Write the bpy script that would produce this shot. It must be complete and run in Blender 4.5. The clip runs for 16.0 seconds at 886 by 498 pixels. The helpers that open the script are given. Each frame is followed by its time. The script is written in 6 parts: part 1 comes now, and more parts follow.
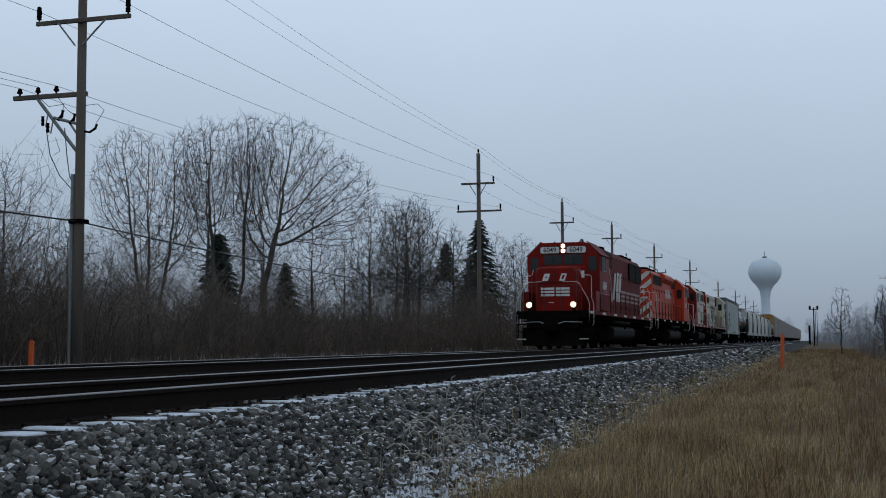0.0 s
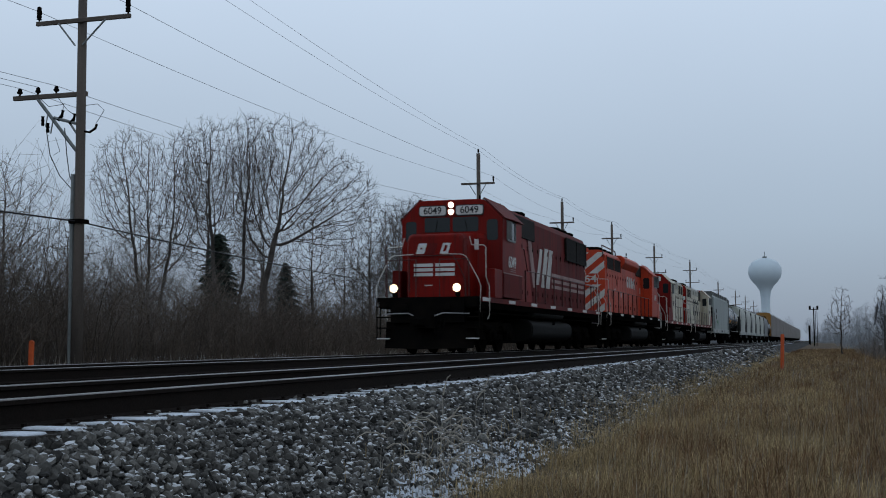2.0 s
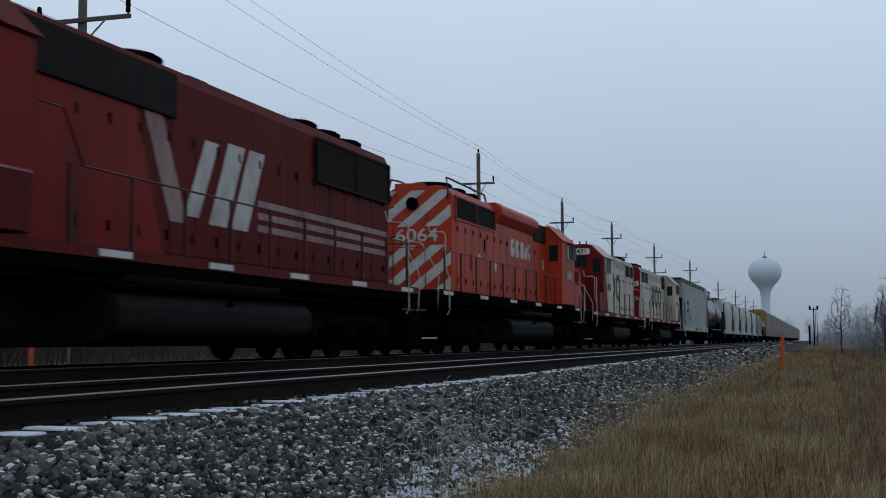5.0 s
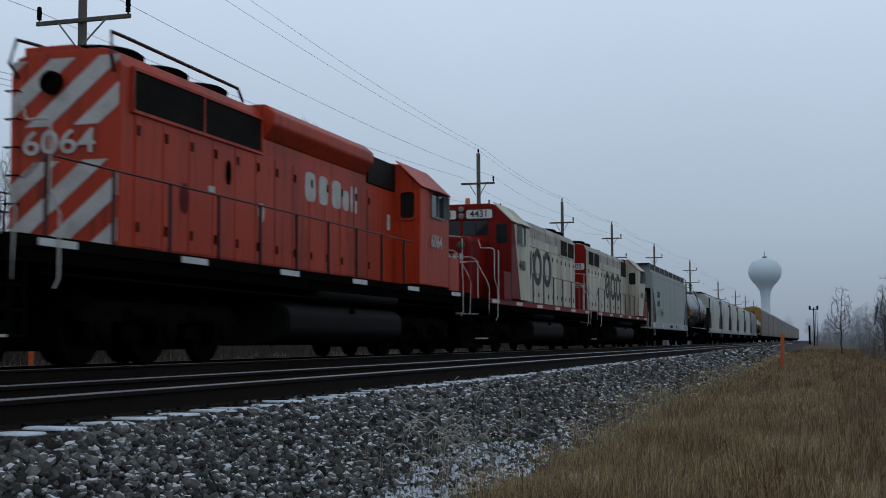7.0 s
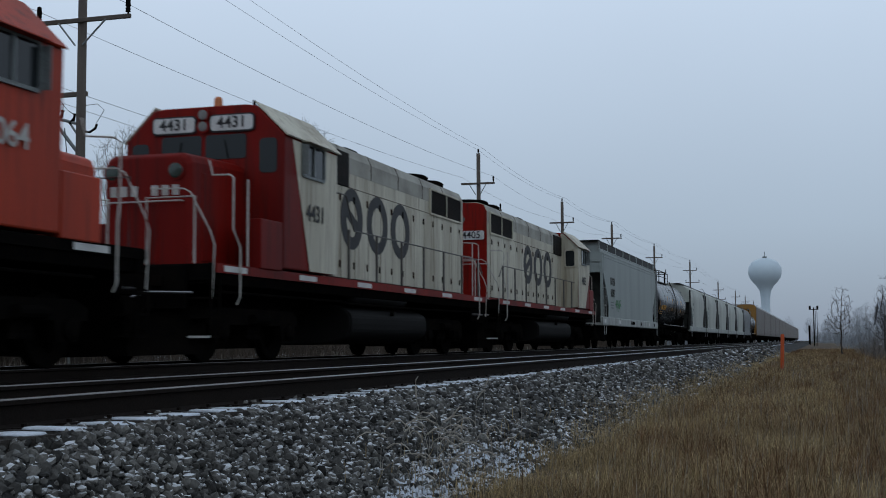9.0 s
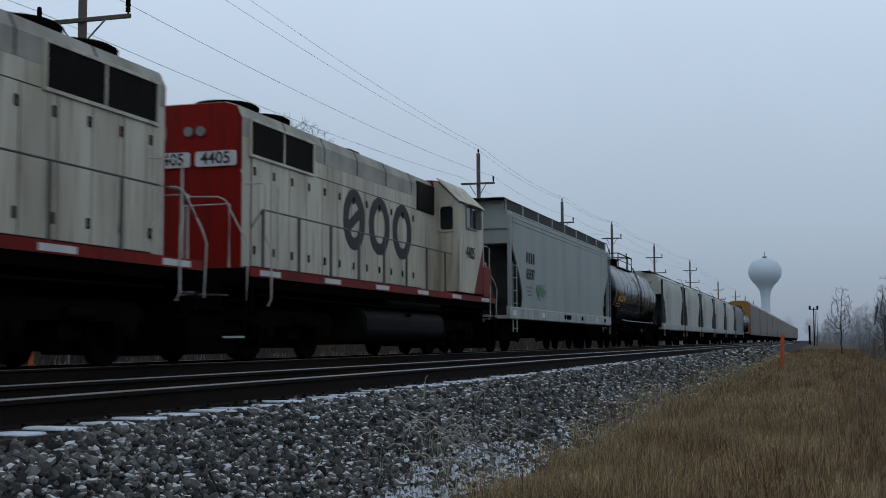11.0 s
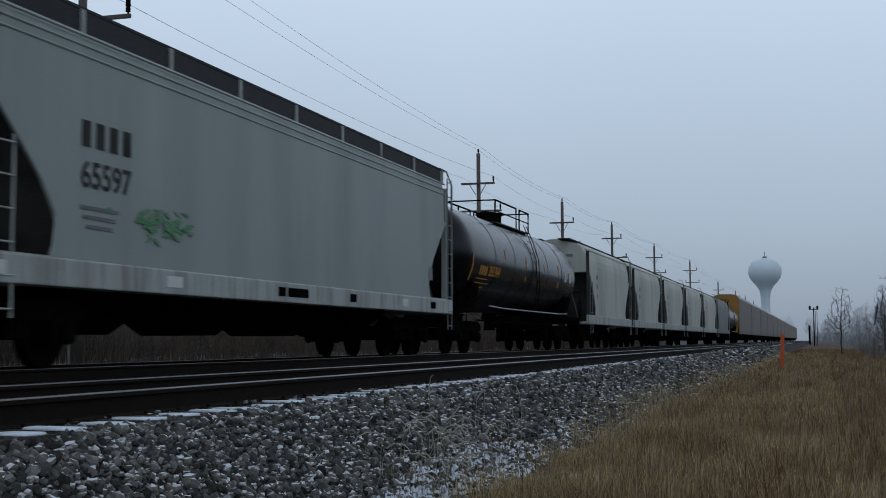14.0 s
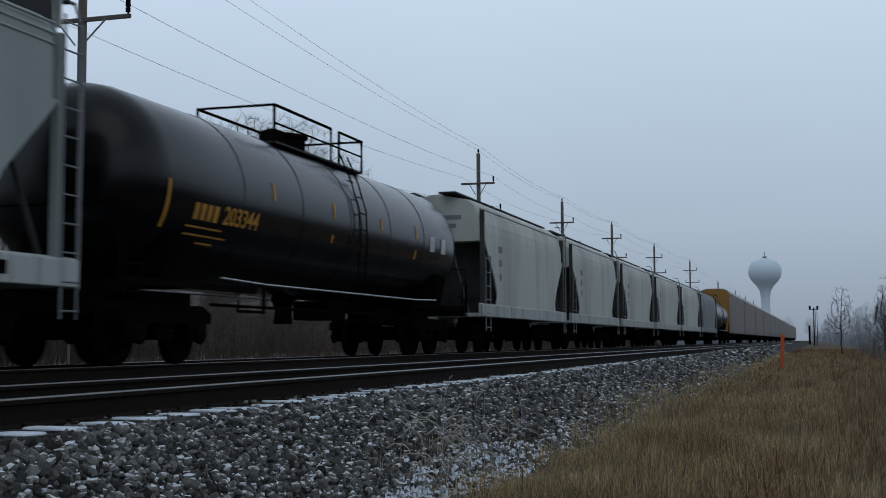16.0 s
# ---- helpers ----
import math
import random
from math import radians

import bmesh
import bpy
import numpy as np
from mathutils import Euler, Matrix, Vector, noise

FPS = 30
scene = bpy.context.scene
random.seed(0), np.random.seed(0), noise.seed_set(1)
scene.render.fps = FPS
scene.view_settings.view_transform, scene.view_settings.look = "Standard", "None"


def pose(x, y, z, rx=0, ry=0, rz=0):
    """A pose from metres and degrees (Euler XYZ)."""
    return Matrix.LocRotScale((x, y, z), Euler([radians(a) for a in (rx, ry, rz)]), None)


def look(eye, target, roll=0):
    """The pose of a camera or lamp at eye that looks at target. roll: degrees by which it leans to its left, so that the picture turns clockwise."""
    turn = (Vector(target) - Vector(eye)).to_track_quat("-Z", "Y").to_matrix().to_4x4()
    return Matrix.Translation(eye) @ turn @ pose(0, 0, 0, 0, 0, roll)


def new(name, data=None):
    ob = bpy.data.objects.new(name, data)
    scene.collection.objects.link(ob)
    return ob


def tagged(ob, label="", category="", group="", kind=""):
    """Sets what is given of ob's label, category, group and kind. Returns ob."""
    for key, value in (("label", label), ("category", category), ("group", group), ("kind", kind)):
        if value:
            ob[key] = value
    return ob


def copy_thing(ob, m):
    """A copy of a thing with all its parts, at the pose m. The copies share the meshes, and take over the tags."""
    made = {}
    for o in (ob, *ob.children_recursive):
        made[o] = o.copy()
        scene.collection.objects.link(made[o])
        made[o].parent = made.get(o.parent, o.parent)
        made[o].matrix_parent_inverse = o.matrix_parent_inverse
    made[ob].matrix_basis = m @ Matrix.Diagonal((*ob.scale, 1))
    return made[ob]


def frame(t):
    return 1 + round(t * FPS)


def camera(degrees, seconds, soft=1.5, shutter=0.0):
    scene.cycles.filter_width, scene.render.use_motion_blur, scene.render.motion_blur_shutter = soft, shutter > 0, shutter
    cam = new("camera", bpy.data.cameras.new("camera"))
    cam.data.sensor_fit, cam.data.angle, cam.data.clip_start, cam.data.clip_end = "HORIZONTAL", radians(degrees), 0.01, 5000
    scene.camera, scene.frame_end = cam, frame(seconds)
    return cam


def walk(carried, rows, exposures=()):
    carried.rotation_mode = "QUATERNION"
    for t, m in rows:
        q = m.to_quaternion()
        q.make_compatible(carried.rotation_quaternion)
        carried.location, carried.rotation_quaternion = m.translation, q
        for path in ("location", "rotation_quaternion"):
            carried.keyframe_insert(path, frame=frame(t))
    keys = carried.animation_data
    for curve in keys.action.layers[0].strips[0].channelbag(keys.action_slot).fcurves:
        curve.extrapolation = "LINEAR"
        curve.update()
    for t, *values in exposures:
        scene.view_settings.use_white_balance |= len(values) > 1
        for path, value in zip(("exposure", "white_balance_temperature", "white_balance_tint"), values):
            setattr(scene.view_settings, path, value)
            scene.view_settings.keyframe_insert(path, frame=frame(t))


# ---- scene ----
# Coordinates: tracks run along y, rail tops at z = 0, camera at x = 0, y = 0.
NEAR_X, FAR_X = -5.36, -10.47          # track centres
SPEED, SLOWING = 8.448, -0.0152        # train, m/s and m/s2
GROUND_Z = -0.85

cam = camera(39.65, 16.0, soft=1.0, shutter=0.4)
stand = pose(0, 0, 0.326, 94.315, 0, 16.974) @ pose(0, 0, 0, 0, 0, -0.244)
walk(cam, [(0, stand), (16, stand)], exposures=[(0, 0.0), (16, 0.0)])

# ---- overcast winter sky ----
world = bpy.data.worlds.new("overcast_sky")
scene.world = world
world.use_nodes = True
wn, wl = world.node_tree.nodes, world.node_tree.links
wn.clear()
w_out = wn.new("ShaderNodeOutputWorld")
w_bg = wn.new("ShaderNodeBackground")
w_sky = wn.new("ShaderNodeTexSky")
w_sky.sky_type, w_sky.sun_disc = "NISHITA", False
w_sky.sun_elevation, w_sky.sun_rotation = radians(35), radians(200)
w_co = wn.new("ShaderNodeTexCoord")
w_sep = wn.new("ShaderNodeSeparateXYZ")
w_ramp = wn.new("ShaderNodeValToRGB")
w_noise = wn.new("ShaderNodeTexNoise")
w_noise.inputs["Scale"].default_value = 1.6
w_noise.inputs["Detail"].default_value = 4
w_ramp.color_ramp.elements[0].position = 0.0
w_ramp.color_ramp.elements[0].color = (0.235, 0.285, 0.365, 1)
w_ramp.color_ramp.elements[1].position = 0.34
w_ramp.color_ramp.elements[1].color = (0.61, 0.73, 0.89, 1)
w_top = w_ramp.color_ramp.elements.new(0.75)
w_top.color = (0.34, 0.41, 0.50, 1)
w_mid = w_ramp.color_ramp.elements.new(0.09)
w_mid.color = (0.36, 0.445, 0.55, 1)
w_cloud = wn.new("ShaderNodeMix")
w_cloud.data_type, w_cloud.blend_type = "RGBA", "MULTIPLY"
w_tone = wn.new("ShaderNodeMapRange")
w_tone.inputs["From Min"].default_value, w_tone.inputs["From Max"].default_value = 0.3, 0.7
w_tone.inputs["To Min"].default_value, w_tone.inputs["To Max"].default_value = 0.95, 1.05
w_scale = wn.new("ShaderNodeMix")
w_scale.data_type, w_scale.blend_type = "RGBA", "ADD"
w_scale.inputs["Factor"].default_value = 0.004
wl.new(w_co.outputs["Generated"], w_sep.inputs[0])
wl.new(w_co.outputs["Generated"], w_noise.inputs["Vector"])
wl.new(w_sep.outputs["Z"], w_ramp.inputs["Fac"])
wl.new(w_noise.outputs["Fac"], w_tone.inputs["Value"])
w_cloud.inputs["Factor"].default_value = 1.0
wl.new(w_ramp.outputs["Color"], w_cloud.inputs[6])
wl.new(w_tone.outputs["Result"], w_cloud.inputs[7])
wl.new(w_cloud.outputs[2], w_scale.inputs[6])
wl.new(w_sky.outputs["Color"], w_scale.inputs[7])
wl.new(w_scale.outputs[2], w_bg.inputs["Color"])
w_bg.inputs["Strength"].default_value = 1.0
wl.new(w_bg.outputs["Background"], w_out.inputs["Surface"])

sun = new("sun", bpy.data.lights.new("sun", "SUN"))
sun.data.energy, sun.data.angle, sun.data.color = 0.15, radians(40), (1.0, 0.97, 0.93)
sun.matrix_world = look((20, -30, 50), (0, 0, 0))


# ---- materials ----
def material(name, color, rough=0.7, metal=0.0, vary=0.25, scale=3.0, dirt=None, dirt_amount=0.4, bump=0.15,
             grain=60.0, island=0.0, spread=0.0, streaks=False, emission=0.0, gloss=0.3, rust=None, rust_amount=0.6):
    """A surface with stains at a coarse scale, grain at a fine one, and relief."""
    m = bpy.data.materials.new(name)
    m.use_nodes = True
    n, l = m.node_tree.nodes, m.node_tree.links
    b = n["Principled BSDF"]
    b.inputs["Roughness"].default_value, b.inputs["Metallic"].default_value = rough, metal
    b.inputs["Specular IOR Level"].default_value = gloss
    co = n.new("ShaderNodeTexCoord")
    mp = n.new("ShaderNodeMapping")
    if streaks:
        mp.inputs["Scale"].default_value = (1, 1, 0.18)
    l.new(co.outputs["Object"], mp.inputs["Vector"])
    big = n.new("ShaderNodeTexNoise")
    big.inputs["Scale"].default_value, big.inputs["Detail"].default_value = scale, 6
    fine = n.new("ShaderNodeTexNoise")
    fine.inputs["Scale"].default_value, fine.inputs["Detail"].default_value = grain, 4
    l.new(mp.outputs["Vector"], big.inputs["Vector"])
    l.new(co.outputs["Object"], fine.inputs["Vector"])
    base = n.new("ShaderNodeMix")
    base.data_type = "RGBA"
    d = dirt if dirt else tuple(c * 0.45 for c in color)
    base.inputs[6].default_value, base.inputs[7].default_value = (*color, 1), (*d, 1)
    ramp = n.new("ShaderNodeMapRange")
    ramp.inputs["From Min"].default_value, ramp.inputs["From Max"].default_value = 0.42, 0.72
    ramp.inputs["To Max"].default_value = dirt_amount
    l.new(big.outputs["Fac"], ramp.inputs["Value"])
    l.new(ramp.outputs["Result"], base.inputs["Factor"])
    tone = n.new("ShaderNodeMapRange")
    tone.inputs["From Min"].default_value, tone.inputs["From Max"].default_value = 0.3, 0.7
    tone.inputs["To Min"].default_value, tone.inputs["To Max"].default_value = 1 - vary, 1 + vary
    l.new(fine.outputs["Fac"], tone.inputs["Value"])
    mul = n.new("ShaderNodeMix")
    mul.data_type, mul.blend_type = "RGBA", "MULTIPLY"
    mul.inputs["Factor"].default_value = 1.0
    l.new(base.outputs[2], mul.inputs[6])
    l.new(tone.outputs["Result"], mul.inputs[7])
    last = mul.outputs[2]
    if rust:
        # narrow vertical runs of rust and soot
        mp2 = n.new("ShaderNodeMapping")
        mp2.inputs["Scale"].default_value = (1, 1, 0.07)
        runs = n.new("ShaderNodeTexNoise")
        runs.inputs["Scale"].default_value, runs.inputs["Detail"].default_value = 9.0, 5
        gate = n.new("ShaderNodeMapRange")
        gate.inputs["From Min"].default_value, gate.inputs["From Max"].default_value = 0.52, 0.70
        gate.inputs["To Max"].default_value = rust_amount
        over = n.new("ShaderNodeMix")
        over.data_type = "RGBA"
        over.inputs[7].default_value = (*rust, 1)
        l.new(co.outputs["Object"], mp2.inputs["Vector"])
        l.new(mp2.outputs["Vector"], runs.inputs["Vector"])
        l.new(runs.outputs["Fac"], gate.inputs["Value"])
        l.new(gate.outputs["Result"], over.inputs["Factor"])
        l.new(last, over.inputs[6])
        last = over.outputs[2]
    if island or spread:
        src = n.new("ShaderNodeNewGeometry").outputs["Random Per Island"] if island else n.new("ShaderNodeObjectInfo").outputs["Random"]
        amount = island or spread
        r = n.new("ShaderNodeMapRange")
        r.inputs["To Min"].default_value, r.inputs["To Max"].default_value = 1 - amount, 1 + amount
        l.new(src, r.inputs["Value"])
        mul2 = n.new("ShaderNodeMix")
        mul2.data_type, mul2.blend_type = "RGBA", "MULTIPLY"
        mul2.inputs["Factor"].default_value = 1.0
        l.new(last, mul2.inputs[6])
        l.new(r.outputs["Result"], mul2.inputs[7])
        last = mul2.outputs[2]
    l.new(last, b.inputs["Base Color"])
    if bump:
        bp = n.new("ShaderNodeBump")
        bp.inputs["Strength"].default_value, bp.inputs["Distance"].default_value = bump, 0.02
        l.new(fine.outputs["Fac"], bp.inputs["Height"])
        l.new(bp.outputs["Normal"], b.inputs["Normal"])
    if emission:
        b.inputs["Emission Color"].default_value = (*color, 1)
        b.inputs["Emission Strength"].default_value = emission
    return m


RED = material("faded_red_paint", (0.205, 0.0075, 0.004), 0.5, dirt=(0.055, 0.008, 0.008), dirt_amount=0.7, scale=0.9, streaks=True, bump=0.05, vary=0.12, gloss=0.1, rust=(0.04, 0.010, 0.008), rust_amount=0.6)
PINK = material("weathered_hood_red_paint", (0.122, 0.0125, 0.0115), 0.65, dirt=(0.06, 0.013, 0.014), dirt_amount=0.8, scale=1.1, streaks=True, bump=0.05, vary=0.15, gloss=0.08, rust=(0.045, 0.012, 0.011), rust_amount=0.7)
ACTION = material("orange_red_paint", (0.45, 0.043, 0.013), 0.5, dirt=(0.17, 0.024, 0.013), dirt_amount=0.55, scale=0.9, streaks=True, bump=0.05, vary=0.12, gloss=0.2, rust=(0.11, 0.022, 0.014), rust_amount=0.75)
CREAM = material("grimy_white_paint", (0.58, 0.55, 0.445), 0.6, dirt=(0.29, 0.25, 0.18), dirt_amount=0.8, scale=1.3, streaks=True, bump=0.06, vary=0.12, rust=(0.17, 0.12, 0.085), rust_amount=0.6)
ROOFGREY = material("grimy_grey_roof_paint", (0.37, 0.36, 0.315), 0.7, dirt=(0.17, 0.16, 0.135), dirt_amount=0.8, scale=1.2, vary=0.12, bump=0.05)
FADED = material("faded_pinkish_stripe_paint", (0.31, 0.215, 0.20), 0.65, dirt=(0.15, 0.07, 0.065), dirt_amount=0.8, scale=1.6, streaks=True, vary=0.15, bump=0.04, rust=(0.13, 0.045, 0.04), rust_amount=0.6)
STRIPE = material("dirty_white_stripe_paint", (0.50, 0.49, 0.46), 0.6, dirt=(0.25, 0.2, 0.18), dirt_amount=0.6, scale=2.5, vary=0.15, bump=0.05)
WHITE = material("white_lettering", (0.62, 0.62, 0.60), 0.55, dirt_amount=0.4, vary=0.12, bump=0.03)
BLACKPAINT = material("black_lettering", (0.025, 0.025, 0.027), 0.6, vary=0.2, bump=0.03)
YELLOW = material("yellow_lettering", (0.50, 0.235, 0.03), 0.6, dirt_amount=0.6, vary=0.2, bump=0.03)
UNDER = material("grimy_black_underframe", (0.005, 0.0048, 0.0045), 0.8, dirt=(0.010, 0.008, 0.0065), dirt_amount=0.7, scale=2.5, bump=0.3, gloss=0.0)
SEAM = material("rusty_dark_seam", (0.035, 0.018, 0.013), 0.9, scale=5, gloss=0.1)
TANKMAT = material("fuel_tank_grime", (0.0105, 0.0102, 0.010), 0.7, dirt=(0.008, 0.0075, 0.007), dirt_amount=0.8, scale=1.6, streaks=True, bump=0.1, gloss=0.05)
GRILLE = material("dark_radiator_grille", (0.008, 0.007, 0.006), 0.7, dirt=(0.03, 0.016, 0.012), vary=0.4, grain=30, bump=0.4, gloss=0.1)
RAILING = material("painted_handrail", (0.50, 0.48, 0.44), 0.5, dirt=(0.2, 0.17, 0.14), scale=6)
GREYRAIL = material("dull_grey_handrail", (0.10, 0.095, 0.088), 0.6, scale=6)
DARKRAIL = material("dark_red_handrail", (0.055, 0.012, 0.010), 0.5, scale=6)
GLASS = bpy.data.materials.new("cab_glass")
GLASS.use_nodes = True
gb = GLASS.node_tree.nodes["Principled BSDF"]
gb.inputs["Base Color"].default_value, gb.inputs["Roughness"].default_value = (0.012, 0.016, 0.018, 1), 0.06
gb.inputs["Specular IOR Level"].default_value = 0.3
LAMP = material("lit_headlight", (1.0, 0.86, 0.66), 0.3, vary=0.0, dirt_amount=0.0, bump=0, emission=3.0)
DITCH = material("lit_ditch_light", (1.0, 0.78, 0.50), 0.3, vary=0.0, dirt_amount=0.0, bump=0, emission=2.6)
UNLIT = material("unlit_lens", (0.18, 0.18, 0.17), 0.15, bump=0)
LENS = material("dark_green_lens", (0.03, 0.05, 0.04), 0.2, bump=0, gloss=0.5)
AMBER = material("amber_beacon", (0.65, 0.22, 0.08), 0.3, bump=0)
CHROME = material("worn_steel", (0.35, 0.35, 0.36), 0.35, 0.9, dirt_amount=0.5, scale=8)
HOPPER = material("grey_hopper_paint", (0.29, 0.325, 0.31), 0.5, dirt=(0.16, 0.182, 0.172), dirt_amount=0.55, scale=0.6, streaks=True, vary=0.07, bump=0.04, rust=(0.23, 0.25, 0.235), rust_amount=0.1)
HOPPERSILL = material("pale_grey_sill_paint", (0.38, 0.41, 0.39), 0.55, dirt=(0.15, 0.14, 0.13), dirt_amount=0.6, scale=2.5, streaks=True, vary=0.12, bump=0.05, rust=(0.14, 0.12, 0.10), rust_amount=0.6)
PALEHOP = material("off_white_hopper_paint", (0.45, 0.47, 0.42), 0.55, dirt=(0.22, 0.22, 0.20), dirt_amount=0.7, scale=0.9, streaks=True, vary=0.1, bump=0.04, rust=(0.28, 0.27, 0.24), rust_amount=0.3)
# Dark tone of grime plus painted-in shade at hopper ends; braces and marks reuse it.
GRIMESHADE = material("grime_and_shade_dark", (0.055, 0.055, 0.052), 0.85, dirt=(0.02, 0.02, 0.019), dirt_amount=0.8, scale=1.5, gloss=0.1)
DARKHOP = material("dark_grey_hopper_paint", (0.17, 0.18, 0.185), 0.55, dirt_amount=0.6, scale=1.0, streaks=True)
TANKBLACK = material("black_tank_paint", (0.0028, 0.0031, 0.0034), 0.22, dirt=(0.0055, 0.006, 0.0065), dirt_amount=0.6, scale=0.9, vary=0.12, bump=0.03, gloss=0.24, rust=(0.007, 0.0075, 0.008), rust_amount=0.4)
RACKSIDE = material("galvanised_autorack_panel", (0.19, 0.172, 0.16), 0.6, dirt=(0.14, 0.105, 0.085), dirt_amount=0.8, scale=0.7, streaks=True)
RACKYELLOW = material("autorack_yellow_paint", (0.28, 0.14, 0.03), 0.55, dirt_amount=0.6, scale=1.2, streaks=True)
RACKROOF = material("pale_autorack_roof", (0.42, 0.43, 0.44), 0.6, dirt_amount=0.5, scale=0.8)
ROOFWALK = material("dark_roofwalk_grating", (0.02, 0.021, 0.022), 0.7, vary=0.4, grain=30)
RAILSTEEL = material("polished_rail_head", (0.085, 0.083, 0.08), 0.28, 0.85, dirt=(0.2, 0.17, 0.15), dirt_amount=0.5, scale=1.5, bump=0.05)
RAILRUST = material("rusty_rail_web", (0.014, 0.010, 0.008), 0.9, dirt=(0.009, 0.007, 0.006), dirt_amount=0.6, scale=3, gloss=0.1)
TIEWOOD = material("weathered_tie_wood", (0.032, 0.027, 0.023), 0.95, dirt=(0.06, 0.054, 0.048), dirt_amount=0.6, scale=7, spread=0.3, bump=0.5)
SNOW = material("thin_snow", (0.66, 0.72, 0.80), 0.9, dirt=(0.42, 0.44, 0.46), dirt_amount=0.7, scale=6, vary=0.1, bump=0.3)
STONE = material("crushed_ballast_stone", (0.102, 0.099, 0.091), 0.85, dirt=(0.045, 0.044, 0.043), dirt_amount=0.9, scale=0.7, island=0.85, vary=0.3, grain=40, bump=0.3)
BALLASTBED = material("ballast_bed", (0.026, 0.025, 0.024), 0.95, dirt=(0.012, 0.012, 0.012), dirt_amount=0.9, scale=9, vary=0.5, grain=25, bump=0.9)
SOIL = material("matted_dead_grass_soil", (0.10, 0.068, 0.040), 0.95, dirt=(0.05, 0.035, 0.023), dirt_amount=0.8, scale=0.6, vary=0.4, grain=18, bump=0.8)
LITTER = material("snow_dusted_forest_floor", (0.06, 0.048, 0.037), 0.95, dirt=(0.24, 0.26, 0.29), dirt_amount=0.22, scale=0.35, vary=0.4, grain=9, bump=0.7)
POLEWOOD = material("weathered_pole_wood", (0.115, 0.095, 0.080), 0.9, dirt=(0.06, 0.052, 0.048), dirt_amount=0.7, scale=2, streaks=True, vary=0.3, bump=0.4)
STEELGREY = material("galvanised_steel", (0.20, 0.22, 0.22), 0.6, 0.3, scale=5)
WIRE = material("weathered_wire", (0.20, 0.21, 0.23), 0.6, bump=0)
CABLE = material("black_cable", (0.015, 0.015, 0.017), 0.6, bump=0)
ORANGE = material("orange_marker_plastic", (0.55, 0.095, 0.025), 0.5, dirt_amount=0.4, scale=8)
BARK = material("grey_brown_bark", (0.074, 0.064, 0.057), 0.95, dirt=(0.042, 0.036, 0.032), dirt_amount=0.8, scale=2, vary=0.3, bump=0.5, spread=0.2)
TWIG = material("brush_stems", (0.108, 0.085, 0.067), 0.95, dirt=(0.056, 0.045, 0.038), dirt_amount=0.8, scale=0.3, island=0.4, bump=0)
NEEDLE = material("spruce_needles", (0.018, 0.030, 0.022), 0.85, dirt=(0.01, 0.018, 0.014), dirt_amount=0.8, scale=1.5, island=0.4, bump=0)
STRAW = material("dry_tan_grass", (0.42, 0.315, 0.165), 0.85, dirt=(0.22, 0.155, 0.072), dirt_amount=0.8, scale=0.45, island=0.45, vary=0.1, bump=0)
RUSSET = material("russet_prairie_grass", (0.185, 0.106, 0.050), 0.85, dirt=(0.112, 0.072, 0.040), dirt_amount=0.8, scale=0.5, island=0.45, vary=0.1, bump=0)
OLIVE = material("olive_brown_grass", (0.15, 0.115, 0.058), 0.85, dirt=(0.09, 0.066, 0.036), dirt_amount=0.8, scale=0.7, island=0.5, vary=0.1, bump=0)
# Paler than TWIG: haze of the background wood is put into the colour.
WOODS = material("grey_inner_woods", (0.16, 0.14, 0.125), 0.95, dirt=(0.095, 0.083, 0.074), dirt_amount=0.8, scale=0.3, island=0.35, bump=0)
# Bark for far trees and brush, with distance haze put into its colour.
HAZEBARK = material("haze_grey_bark", (0.25, 0.27, 0.29), 0.95, dirt=(0.20, 0.21, 0.23), dirt_amount=0.8, scale=2, spread=0.15, bump=0)
WEED = material("pale_weed_heads", (0.36, 0.33, 0.28), 0.9, island=0.3, bump=0)
# Pale blue paint, lightened further so the colour holds the fog.
TOWERPAINT = material("hazed_blue_tower_paint", (0.62, 0.72, 0.78), 0.5, dirt=(0.52, 0.62, 0.69), dirt_amount=0.6, scale=0.12, vary=0.03, bump=0)
SIDING = material("pale_house_siding", (0.60, 0.63, 0.67), 0.7, dirt_amount=0.2, scale=0.6, vary=0.05)
ROOFING = material("snow_dusted_shingles", (0.30, 0.32, 0.35), 0.9, dirt=(0.13, 0.125, 0.125), dirt_amount=0.7, scale=0.8)
CONCRETE = material("grey_wall_panels", (0.27, 0.27, 0.27), 0.85, scale=0.3)
GRAFFITI = material("green_spray_paint", (0.10, 0.26, 0.12), 0.7, dirt=(0.24, 0.29, 0.27), dirt_amount=0.9, scale=4)


